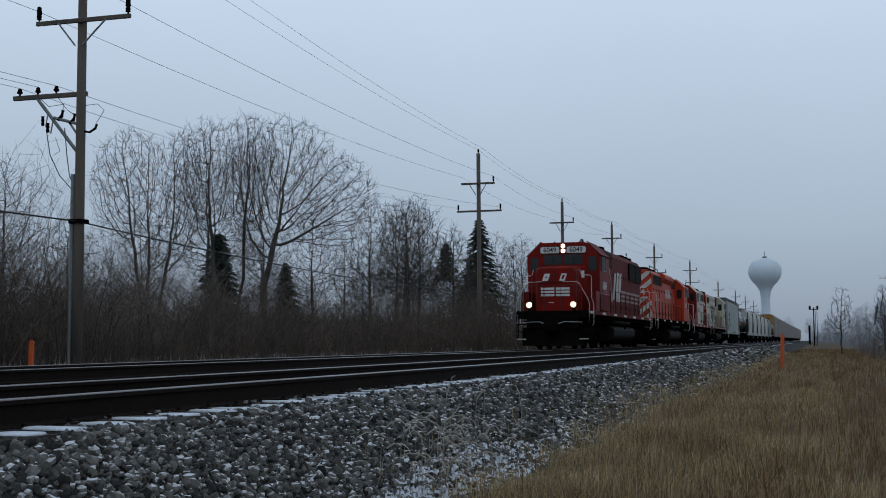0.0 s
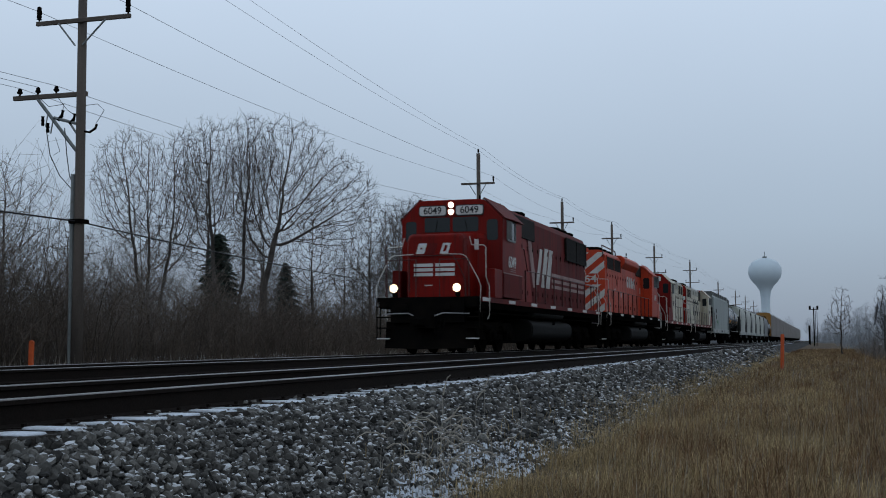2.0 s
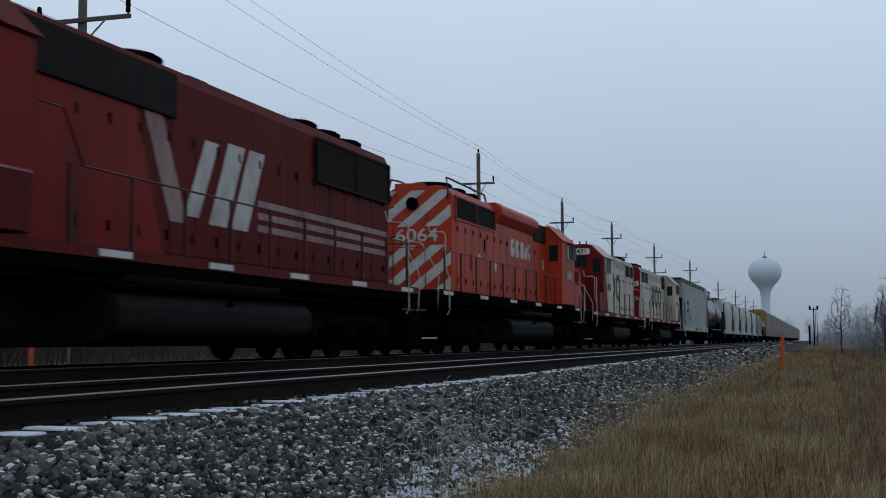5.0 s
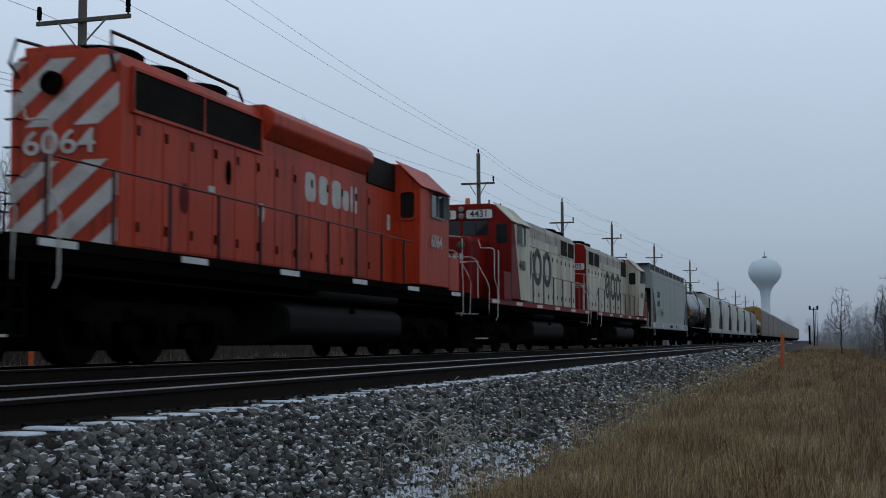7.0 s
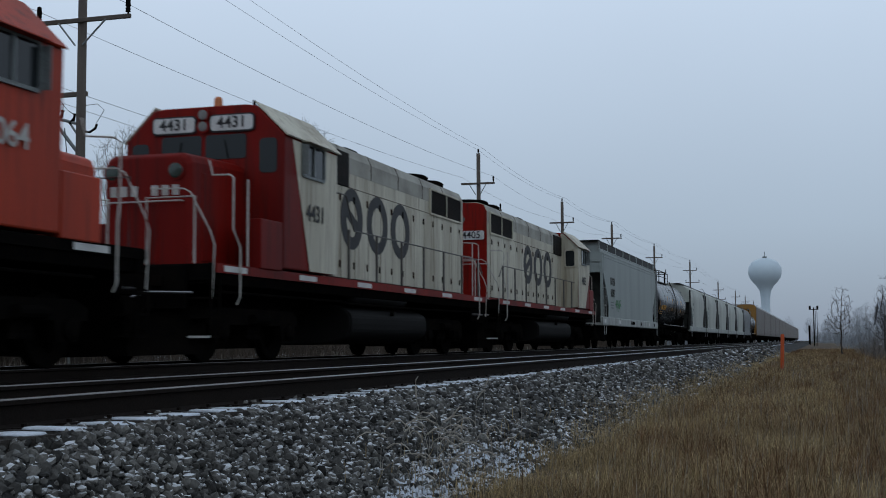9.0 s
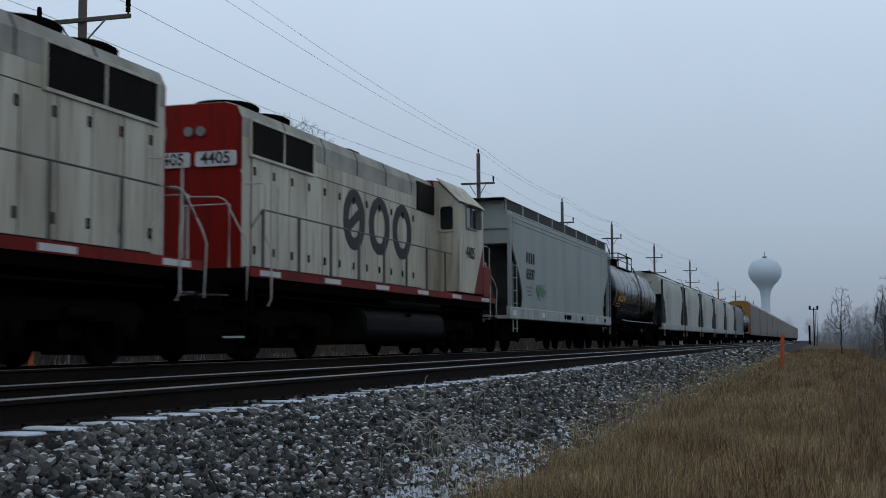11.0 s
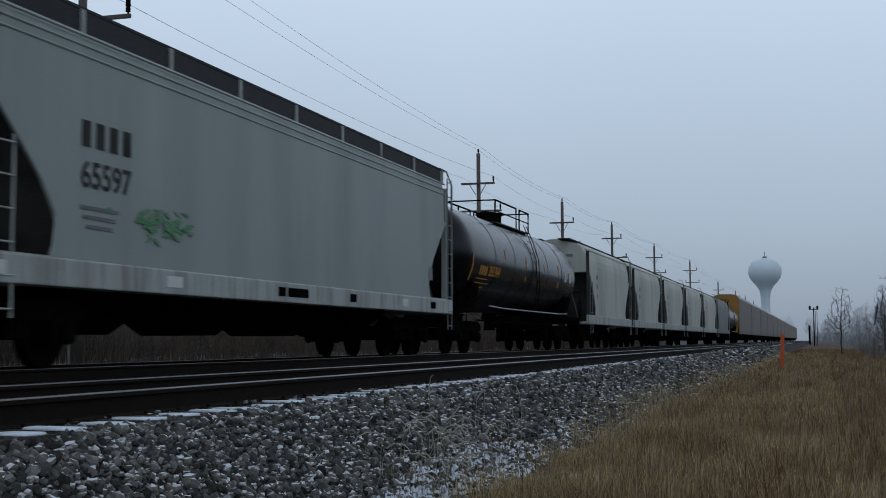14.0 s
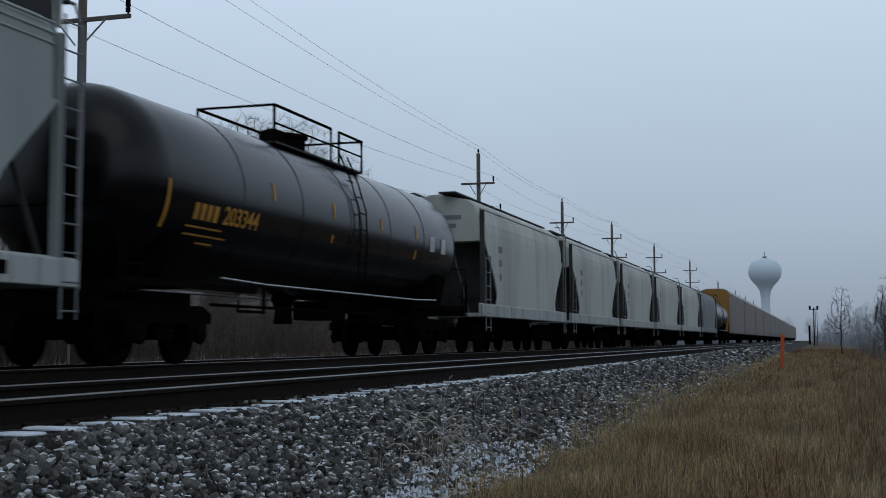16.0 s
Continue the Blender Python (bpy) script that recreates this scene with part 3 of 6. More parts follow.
    hl = Shape().lathe([(0.13, c0 - 0.05), (0.13, c0 + 0.02)], 18, "y", (0, 0, ch - 0.16)).lathe([(0.13, c0 - 0.05), (0.13, c0 + 0.02)], 18, "y", (0, 0, ch - 0.37))
    hsg = part("headlight_housing", hl, end_mat, cab)
    for z in (ch - 0.16, ch - 0.37):
        part("headlight", Shape().lathe([(0.09, c0 - 0.052), (0.09, c0 - 0.056), (0.05, c0 - 0.065)], 18, "y", (0, 0, z)), LAMP if p["lit"] else UNLIT, hsg, "glowing round headlight" if p["lit"] else "unlit round headlight")
    if p["lit"]:
        for side in (-1, 1):
            d = part("ditch_light_housing", Shape().lathe([(0.118, 1.08), (0.11, 1.2), (0.07, 1.26)], 18, "y", (side * 0.92, 0, dz + 0.24)).box(side * 0.92 - 0.05, side * 0.92 + 0.05, 1.1, 1.3, dz, dz + 0.12), UNDER, th)
            part("ditch_light", Shape().lathe([(0.115, 1.082), (0.115, 1.075), (0.07, 1.065)], 18, "y", (side * 0.92, 0, dz + 0.24)), DITCH, d, "glowing warm ditch light")
    # long hood
    hp = [(-hw, dz), (hw, dz), (hw, hh - 0.28), (hw - 0.10, hh - 0.07), (hw - 0.32, hh), (-hw + 0.32, hh), (-hw + 0.10, hh - 0.07), (-hw, hh - 0.28)]
    hood = part("hood", Shape().along_y(hp, c1 - 0.05, h1), body, th, bevel=0.02)
    if end_mat is not body:
        e = [(x * 0.996, z - (0.01 if z > 3 else -0.01)) for x, z in hp]
        part("hood_end", Shape().along_y(e, h1 - 0.01, h1 + 0.02), end_mat, hood)
    if body is CREAM:
        rp = [(hw + 0.004, hh - 0.62), (hw + 0.004, hh - 0.28), (hw - 0.098, hh - 0.066), (hw - 0.32, hh + 0.005), (-hw + 0.32, hh + 0.005), (-hw + 0.098, hh - 0.066), (-hw - 0.004, hh - 0.28), (-hw - 0.004, hh - 0.62)]
        part("hood_roof", Shape().along_y(rp, c1 - 0.02, h1 - 0.02), ROOFGREY, hood, "greyer grimy roof sheets")
        for k in range(1, 6):
            y = c1 + (h1 - c1) * k / 6
            part("roof_seam", Shape().along_y([(x * 1.004, z + 0.004) for x, z in rp], y - 0.02, y + 0.02), SEAM, hood)
    # engine-room doors with latches and hinges
    d0, d1 = c1 + 1.1, h1 - 0.35
    n = int((d1 - d0) / 0.78)
    for side in (-1, 1):
        part("door_frame", Shape().box(side * (hw - 0.02), side * (hw + 0.004), d0 - 0.02, d1, dz + 0.1, p["door_h"] + 0.02), SEAM if body is CREAM else body, hood)
        for k in range(n):
            a = d0 + (d1 - d0) * k / n
            b = d0 + (d1 - d0) * (k + 1) / n - 0.03
            door = part("hood_door", Shape().box(side * (hw - 0.01), side * (hw + 0.016), a, b, dz + 0.12, p["door_h"]), body, hood, bevel=0.006)
            for z in (dz + 0.4, p["door_h"] - 0.25):
                latch = new("latch", latch_mesh(side, SEAM if k % 2 == 0 else UNDER))
                latch.parent = door
                latch.location = (side * (hw + 0.027), b - 0.08, z)
        # grilles
        for a, b, z0, z1 in p["grilles"]:
            g = part("radiator_grille", Shape().box(side * (hw - 0.02), side * (hw + 0.02 + p["flare"]), a, b, z0, z1), GRILLE, hood, "dark recessed radiator grille")
            q = Shape()
            for k in range(1, 16):
                z = z0 + (z1 - z0) * k / 16
                q.box(side * (hw + 0.01 + p["flare"]), side * (hw + 0.032 + p["flare"]), a + 0.03, b - 0.03, z - 0.008, z + 0.008)
            part("louvre", q, GRILLE, g)
            q = Shape()
            x0, x1 = side * (hw + p["flare"]), side * (hw + 0.05 + p["flare"])
            q.box(x0, x1, a - 0.05, b + 0.05, z1, z1 + 0.05).box(x0, x1, a - 0.05, b + 0.05, z0 - 0.05, z0)
            q.box(x0, x1, a - 0.05, a, z0, z1).box(x0, x1, b, b + 0.05, z0, z1).box(x0, x1, (a + b) / 2 - 0.02, (a + b) / 2 + 0.02, z0, z1)
            part("grille_frame", q, p["grille_frame"], g)
        a, b, z0, z1 = p["intake"]
        part("air_intake", Shape().box(side * (hw - 0.02), side * (hw + p["bulge"]), a, b, z0, z1), GRILLE, hood, "black central air intake box", bevel=0.02)
        # walkway handrail
        hr = dz + 1.02
        top = Shape().tube([(side * 1.47, c1 + 0.25, dz + 1.7 if p["tall_rail"] else hr), (side * 1.47, c1 + 0.75, dz + 1.7 if p["tall_rail"] else hr), (side * 1.47, c1 + 1.2, hr), (side * 1.47, L - 1.4, hr), (side * 1.47, L - 0.95, hr - 0.35)], 0.016, 6)
        rail = part("handrail", top, p["rail_mat"], th)
        m = int((L - 2 - c1) / 1.45)
        for k in range(m + 1):
            y = c1 + 0.9 + (L - 2.3 - c1) * k / m
            part("stanchion", Shape().box(side * 1.455, side * 1.5, y - 0.018, y + 0.018, dz - 0.12, hr), p["rail_mat"], rail)
    # dynamic brake bulge and roof fans
    if p.get("blister"):
        a, b = p["blister"]
        bp = [(-hw - 0.01, hh - 0.62), (hw + 0.01, hh - 0.62), (hw + 0.22, hh - 0.36), (hw + 0.22, hh - 0.14), (hw + 0.02, hh + 0.03), (-hw - 0.02, hh + 0.03), (-hw - 0.22, hh - 0.14), (-hw - 0.22, hh - 0.36)]
        part("dynamic_brake_bulge", Shape().along_y(bp, a, b), body, hood, bevel=0.04)
    for y in p["fans"]:
        f = part("roof_fan", Shape().lathe([(0.62, hh - 0.02), (0.64, hh + 0.12), (0.56, hh + 0.17), (0.5, hh + 0.13)], 24, "z", (0, y, 0)), UNDER, hood, "dark round roof fan")
        q = Shape()
        for k in range(8):
            a = math.pi * k / 8
            c, sn = 0.52 * math.cos(a), 0.52 * math.sin(a)
            q.tube([(c, y + sn, hh + 0.16), (-c, y - sn, hh + 0.16)], 0.008, 4)
        part("fan_guard", q, UNDER, f)
    part("exhaust_stack", Shape().box(-0.28, 0.28, p["stack"] - 0.35, p["stack"] + 0.35, hh - 0.02, hh + 0.2), UNDER, hood, bevel=0.03)
    part("horn", Shape().lathe([(0.1, -0.3), (0.05, -0.1), (0.03, 0.2)], 10, "y", (0.3, c1 + 0.6, hh + 0.14)).box(0.27, 0.33, c1 + 0.55, c1 + 0.63, hh - 0.02, hh + 0.14), STEELGREY, hood)
    part("antenna", Shape().tube([(0.75, c0 + 0.5, ch - 0.02), (0.75, c0 + 0.5, ch + 0.16)], 0.03, 6), UNDER, cab)
    if p["beacon"]:
        part("beacon", Shape().lathe([(0.07, ch - 0.01), (0.08, ch + 0.06), (0.075, ch + 0.2), (0.05, ch + 0.23)], 12, "z", (0.1, c0 + 0.35, 0)), AMBER, cab, "amber roof beacon")
    # fuel tank, air reservoirs
    a, b = p["tank"]
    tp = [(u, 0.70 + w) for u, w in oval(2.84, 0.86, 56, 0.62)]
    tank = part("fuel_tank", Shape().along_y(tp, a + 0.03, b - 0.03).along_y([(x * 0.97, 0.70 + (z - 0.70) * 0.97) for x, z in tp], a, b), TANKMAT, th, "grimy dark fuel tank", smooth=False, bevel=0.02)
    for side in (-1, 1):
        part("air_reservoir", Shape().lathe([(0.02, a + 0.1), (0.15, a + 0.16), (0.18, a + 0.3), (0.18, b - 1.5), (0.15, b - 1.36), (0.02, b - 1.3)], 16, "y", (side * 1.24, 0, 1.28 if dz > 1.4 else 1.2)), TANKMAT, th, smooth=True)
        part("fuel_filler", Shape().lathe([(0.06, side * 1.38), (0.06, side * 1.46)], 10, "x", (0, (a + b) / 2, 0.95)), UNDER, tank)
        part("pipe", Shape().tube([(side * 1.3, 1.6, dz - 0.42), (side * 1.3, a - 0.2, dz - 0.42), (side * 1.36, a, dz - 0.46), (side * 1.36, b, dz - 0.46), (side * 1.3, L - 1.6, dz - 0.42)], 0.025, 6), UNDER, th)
    for y, ax in p["trucks"]:
        truck(th, y, ax, 0.508, way)
    return th, hood, cab, nose


# lead unit: red, running cab first
P1 = dict(digits=0.48, bulge=0.07, front=1.25, L=21.8, deck=1.58, hood_w=0.93, hood_h=4.70, cab0=3.7, cab1=6.15, nose0=2.0, hood1=20.6, body=PINK, nose_mat=RED, cab_mat=RED, end_mat=RED,
          label="red diesel freight locomotive with lit headlights leading the train", sill_mat=PINK, dashes=7, black_pilot=True, nose_h=3.42, nose_w=0.85,
          nose_rise=0.12, nose_flare=0.3, cab_h=4.58, roof_mat=PINK, cab_side_mat=RED, battery_mat=RED, cab_number="6049", number="6049", number_mat=WHITE, lit=True,
          win_shift=-0.2, slant=0.4, door_h=3.75, grilles=[(16.2, 20.4, 3.55, 4.36)], flare=0.05, grille_frame=GRILLE, intake=(6.4, 10.6, 3.80, 4.50), tall_rail=True, rail_mat=DARKRAIL,
          fans=[16.9, 18.2, 19.5, 10.6], stack=12.6, beacon=False, tank=(8.3, 15.0), trucks=[(4.2, (2.2, 4.2, 6.2)), (17.6, (15.6, 17.6, 19.6))], way=1)
unit1, hood1, cab1, nose1 = loco(P1)
TRAIN.append((unit1, 48.35, 0))
# nose emblem, drawn as slanted blocks, over three white bars
for du in (-0.34, 0.0, 0.40):
    pts = [(-0.16, -0.15), (0.08, -0.15), (0.18, 0.15), (-0.06, 0.15)]
    if du == 0.40:
        plate(pts, (du - 0.08, 1.985, 2.99), "front", WHITE, nose1, "emblem_block", [(-0.07, -0.09), (0.02, -0.09), (0.08, 0.09), (-0.01, 0.09)], 0.008)
    elif du < 0:
        plate(pts, (du - 0.06, 1.985, 2.99), "front", WHITE, nose1, "emblem_block", [(-0.04, -0.02), (0.03, -0.02), (0.05, 0.03), (-0.02, 0.03)], 0.008)
    else:
        plate(pts, (du - 0.08, 1.985, 2.99), "front", PINK, nose1, "emblem_block", None, 0.006)
for k in range(3):
    z = 2.56 - 0.135 * k
    part("nose_stripe", Shape().box(-0.62, -0.05, 1.982, 1.992, z - 0.09, z), WHITE, nose1)
    part("nose_stripe", Shape().box(0.02, 0.60, 1.982, 1.992, z - 0.09, z), WHITE, nose1)
part("nose_light", Shape().box(-0.3, -0.08, 1.98, 1.992, 1.92, 1.95), STRIPE, nose1)
part("nose_grab_rail", Shape().tube([(-0.75, 1.95, 1.75), (-0.75, 1.93, 2.7), (-0.7, 1.93, 2.78), (0.55, 1.93, 2.78), (0.68, 1.94, 2.6), (0.9, 2.0, 2.1), (0.92, 2.0, 1.6)], 0.018, 6), DARKRAIL, nose1)
part("flag_bracket", Shape().box(0.93, 1.05, 2.9, 2.94, 3.0, 3.3), WHITE, unit1)
part("brakeman_screen", Shape().tube([(-1.3, 1.5, 1.6), (-1.3, 1.5, 3.1), (-0.9, 1.5, 3.05), (-0.9, 1.5, 1.6)], 0.02, 6), DARKRAIL, unit1)
for side, fx in ((1, "right"), (-1, "left")):
    d = 1 if fx == "right" else -1
    # dark red slash behind the cab with a faded edge, faded emblem blocks and long stripes on the hood
    plate([(d * u, w) for u, w in ((-2.4, -1.05), (1.0, -1.05), (0.15, 1.12), (-2.4, 1.12))], (side * 0.949, 9.3, 2.72), fx, RED, hood1, "dark_slash", None, 0.004)
    plate([(d * u, w) for u, w in ((-0.95, 1.05), (-0.40, 1.05), (0.42, -0.62), (-0.12, -0.62))], (side * 0.951, 10.6, 2.82), fx, FADED, hood1, "emblem_block", None, 0.005)
    for y0, hgt, wd in ((11.5, 1.30, 0.36), (12.4, 1.45, 0.44), (13.2, 1.45, 0.44)):
        lean = 0.42
        plate([(d * u, w) for u, w in ((-wd - lean / 2, -hgt / 2), (wd - lean - 0.05, -hgt / 2), (wd + lean / 2, hgt / 2), (-wd + lean + 0.05, hgt / 2))], (side * 0.951, y0, 2.98), fx, STRIPE if y0 > 11 else FADED, hood1, "emblem_block", None, 0.005)
    for k in range(3):
        z = 2.86 - 0.22 * k
        part("side_stripe", Shape().box(side * 0.947, side * 0.953, 13.6, 20.4, z - 0.12, z), FADED, hood1)
    # cab side: darker lower sheet, small data line, grab iron
    part("lower_sheet", Shape().box(side * 1.585, side * 1.592, 3.75, 6.1, 1.64, 2.34), PINK, cab1)
    part("rub_strip", Shape().box(side * 1.585, side * 1.60, 3.75, 6.1, 2.34, 2.37), FADED, cab1)
    for k in range(2):
        part("data_line", Shape().box(side * 1.586, side * 1.591, 4.6, 5.3, 2.49 - 0.06 * k, 2.51 - 0.06 * k), FADED, cab1)

# second unit: orange-red with striped end, running long hood first
P2 = dict(digits=0.44, bulge=0.04, front=0.5, L=20.98, deck=1.62, hood_w=0.93, hood_h=4.62, cab0=2.75, cab1=5.1, nose0=0.95, hood1=17.05, body=ACTION, nose_mat=ACTION, cab_mat=ACTION, end_mat=ACTION,
          label="orange-red diesel locomotive with white diagonal stripes on its hood end", sill_mat=UNDER, dashes=6, black_pilot=True, nose_h=2.9, nose_w=0.93,
          nose_rise=0.02, nose_flare=0.0, cab_h=4.56, roof_mat=ACTION, cab_side_mat=ACTION, battery_mat=ACTION, cab_number="6064", number="6064", number_mat=STRIPE, lit=False,
          win_shift=-0.15, slant=0.4, door_h=3.7, grilles=[(12.45, 16.75, 3.74, 4.32)], flare=0.0, grille_frame=ACTION, intake=(5.15, 7.0, 3.86, 4.5), tall_rail=False, rail_mat=DARKRAIL,
          fans=[13.3, 14.7, 16.1], stack=9.6, beacon=False, tank=(6.0, 12.2), trucks=[(3.7, (1.9, 3.7, 5.5)), (16.0, (14.2, 16.0, 17.8))], way=-1, blister=(7.1, 12.3))
unit2, hood2, cab2, nose2 = loco(P2)
TRAIN.append((unit2, 91.2, 180))
# diagonal stripes on the rear of the hood


def clip_poly(poly, inside, cut):
    out = []
    for i in range(len(poly)):
        a, b = poly[i], poly[(i + 1) % len(poly)]
        if inside(a):
            out.append(a)
        if inside(a) != inside(b):
            out.append(cut(a, b))
    return out


for k in range(-3, 7):
    base = 1.66 + 0.66 * k
    poly = [(-0.90, base - 0.0), (0.90, base + 1.45), (0.90, base + 1.78), (-0.90, base + 0.33)]
    for lim, keep in ((4.5, -1), (1.66, 1)):
        cut = lambda a, b, lim=lim: (a[0] + (b[0] - a[0]) * (lim - a[1]) / (b[1] - a[1]), lim)
        poly = clip_poly(poly, lambda q, lim=lim, keep=keep: (q[1] - lim) * keep >= 0, cut) if poly else []
    if len(poly) < 3:
        continue
    # leave the band of the number plain
    pieces = []
    for lo, hi in ((1.66, 2.98), (3.50, 4.5)):
        q = clip_poly(poly, lambda r, lo=lo: r[1] >= lo, lambda a, b, lo=lo: (a[0] + (b[0] - a[0]) * (lo - a[1]) / (b[1] - a[1]), lo))
        q = clip_poly(q, lambda r, hi=hi: r[1] <= hi, lambda a, b, hi=hi: (a[0] + (b[0] - a[0]) * (hi - a[1]) / (b[1] - a[1]), hi)) if len(q) > 2 else []
        if len(q) > 2:
            pieces.append(q)
    for q in pieces:
        part("end_stripe", Shape().loft([[(-x, 17.055, z) for x, z in q], [(-x, 17.062, z) for x, z in q]]), STRIPE, hood2, "dirty white diagonal stripe")
end_number = lettering("6064", 0.50, (0.08, 17.075, 3.24), "back", STRIPE, hood2)
end_number.scale = (1.25, 1.0, 1.0)
part("roof_hatch", Shape().box(-0.1, 0.75, 16.5, 17.0, 4.6, 4.72), ACTION, hood2, bevel=0.02)
part("rear_light", Shape().lathe([(0.17, 17.03), (0.17, 17.16), (0.13, 17.17), (0.12, 17.1)], 18, "y", (0.2, 0, 4.14)), UNDER, hood2, "round rear headlight recess")
for k in range(6):
    z = 1.95 + 0.42 * k
    part("grab_iron", Shape().tube([(0.75, 17.06, z), (0.75, 17.16, z), (0.95, 17.16, z), (0.95, 17.06, z)], 0.014, 5), UNDER, hood2)
for side, fx in ((1, "right"), (-1, "left")):
    part("roof_grab_rail", Shape().tube([(side * 0.80, 17.05, 4.25), (side * 0.86, 17.2, 4.45), (side * 0.80, 17.12, 4.82), (side * 0.76, 16.6, 4.84), (side * 0.76, 13.0, 4.80), (side * 0.76, 12.8, 4.6)], 0.028, 6), DARKRAIL, hood2)
    # company lettering drawn as plain white blocks of the same size
    for u, w, h, dz_ in ([(-1.15, 0.42, 0.52, 0.0), (-0.62, 0.38, 0.52, 0.0), (-0.05, 0.40, 0.52, 0.0), (0.36, 0.28, 0.38, -0.07), (0.64, 0.10, 0.5, 0.0), (0.84, 0.10, 0.52, 0.0)]):
        w, h = w * 1.25, h * 1.12
        rim = oval(w, h, 20, 0.5)
        y = 9.0 + 1.25 * ((u + 0.2) if fx == "right" else -(u + 0.2))
        plate(rim, (side * 0.948, y, 3.38 + dz_), fx, STRIPE, hood2, "emblem_block", None, 0.006)
    plate(oval(0.26, 0.34), (side * 0.948, 12.4, 2.65), fx, STRIPE, hood2, "emblem_disc", None, 0.006)
    plate(rect(0.2, 0.36), (side * 0.948, 5.6, 3.1), fx, STRIPE, hood2, "warning_label", None, 0.005)
    plate(rect(0.22, 0.1), (side * 0.95, 14.3, 2.85), fx, STRIPE, hood2, "worn_patch", None, 0.004)
    plate(oval(0.3, 0.5), (side * 0.95, 15.2, 2.6), fx, PINK, hood2, "worn_patch", None, 0.004)
    plate(oval(0.2, 0.42), (side * 0.95, 13.7, 3.2), fx, UNDER, hood2, "gauge_hatch", None, 0.008)

# third and fourth units: white and red, one cab first and one cab last
def white_unit(number, L, cab0, hood1, tank, way, label, start, turn, beacon):
    p = dict(digits=0.44, bulge=0.04, front=1.15 if way > 0 else 0.62, L=L, deck=1.56, hood_w=0.90, hood_h=4.56, cab0=cab0, cab1=cab0 + 2.45, nose0=cab0 - 1.95 if cab0 > 3 else cab0 - 1.35, hood1=hood1, body=CREAM, nose_mat=RED, cab_mat=RED, end_mat=RED,
             label=label, sill_mat=RED, dashes=6, black_pilot=True, nose_h=3.42 if cab0 > 3 else 3.1, nose_w=0.8, nose_rise=0.06, nose_flare=0.0, cab_h=4.56, roof_mat=CREAM, cab_side_mat=CREAM, battery_mat=RED,
             cab_number=number, number=number, number_mat=BLACKPAINT, lit=False, win_shift=0.05, slant=1.15, door_h=3.62,
             grilles=[(hood1 - 3.1, hood1 - 0.3, 3.66, 4.25)], flare=0.0, grille_frame=CREAM, intake=(cab0 + 2.5, cab0 + 4.75 if way > 0 else cab0 + 3.9, 3.62, 4.36), tall_rail=way > 0, rail_mat=GREYRAIL,
             fans=[hood1 - 1.1, hood1 - 2.5], stack=cab0 + 6.6, beacon=beacon, tank=tank, trucks=[(3.6, (2.3, 4.9)), (L - 3.6, (L - 4.9, L - 2.3))], way=way, blister=None)
    th, hood, cab, nose = loco(p)
    TRAIN.append((th, start, turn))
    mid = 10.3 if way > 0 else 9.02
    for side, fx in ((1, "right"), (-1, "left")):
        for k in (-1, 0, 1):
            y = mid + 1.6 * (k if fx == "right" else -k)
            x = side * 0.918
            if k >= 0:
                plate(oval(1.38, 1.32, 28), (x, y, 2.96), fx, BLACKPAINT, hood, "emblem_ring", oval(0.74, 0.80, 28), 0.008)
            else:
                # first emblem: a ring crossed by a slanted bar
                d = 1 if fx == "right" else -1
                plate(oval(1.30, 1.32, 28), (x, y, 2.96), fx, BLACKPAINT, hood, "emblem_ring", oval(0.66, 0.78, 28), 0.008)
                plate([(d * u, w) for u, w in ((-0.40, 0.08), (0.40, -0.34), (0.40, -0.08), (-0.40, 0.34))], (x, y, 2.96), fx, BLACKPAINT, hood, "emblem_bar", None, 0.007)
        # rust-red band along the foot of the hood
        part("foot_band", Shape().box(side * 0.915, side * 0.922, cab0 + 2.5, hood1 - 0.05, 1.57, 1.66), RED, hood)
    back = plate(rounded(0.8, 0.27, 0.05), (-0.42, hood1 + 0.045, 3.55), "back", WHITE, hood, "number_board", thick=0.02)
    lettering(number, 0.29, (-0.42, hood1 + 0.07, 3.55), "back", BLACKPAINT, back)
    back = plate(rounded(0.8, 0.27, 0.05), (0.48, hood1 + 0.045, 3.55), "back", WHITE, hood, "number_board", thick=0.02)
    lettering(number, 0.29, (0.48, hood1 + 0.07, 3.55), "back", BLACKPAINT, back)
    part("rear_light", Shape().lathe([(0.09, hood1), (0.09, hood1 + 0.07)], 14, "y", (-0.12, 0, 4.05)).lathe([(0.09, hood1), (0.09, hood1 + 0.07)], 14, "y", (0.12, 0, 4.05)), UNLIT, hood)
    n0 = cab0 - 1.95 if cab0 > 3 else cab0 - 1.35
    zn = 2.72 if cab0 > 3 else 2.5
    # company name on the nose as plain bars, worn slash of paint below
    for k in range(7):
        if k != 3:
            part("name_bar", Shape().box(-0.66 + 0.19 * k, -0.54 + 0.19 * k, n0 - 0.008, n0 + 0.01, zn, zn + 0.17), STRIPE, nose)
    part("nose_door", Shape().box(-0.22, 0.24, n0 - 0.014, n0 + 0.02, 1.62, zn - 0.12), RED, nose, bevel=0.01)
    part("nose_grab_rail", Shape().tube([(-0.72, n0, zn - 0.1), (-0.72, n0 - 0.07, zn - 0.1), (0.68, n0 - 0.07, zn - 0.1), (0.68, n0, zn - 0.1)], 0.014, 6), RAILING, nose)
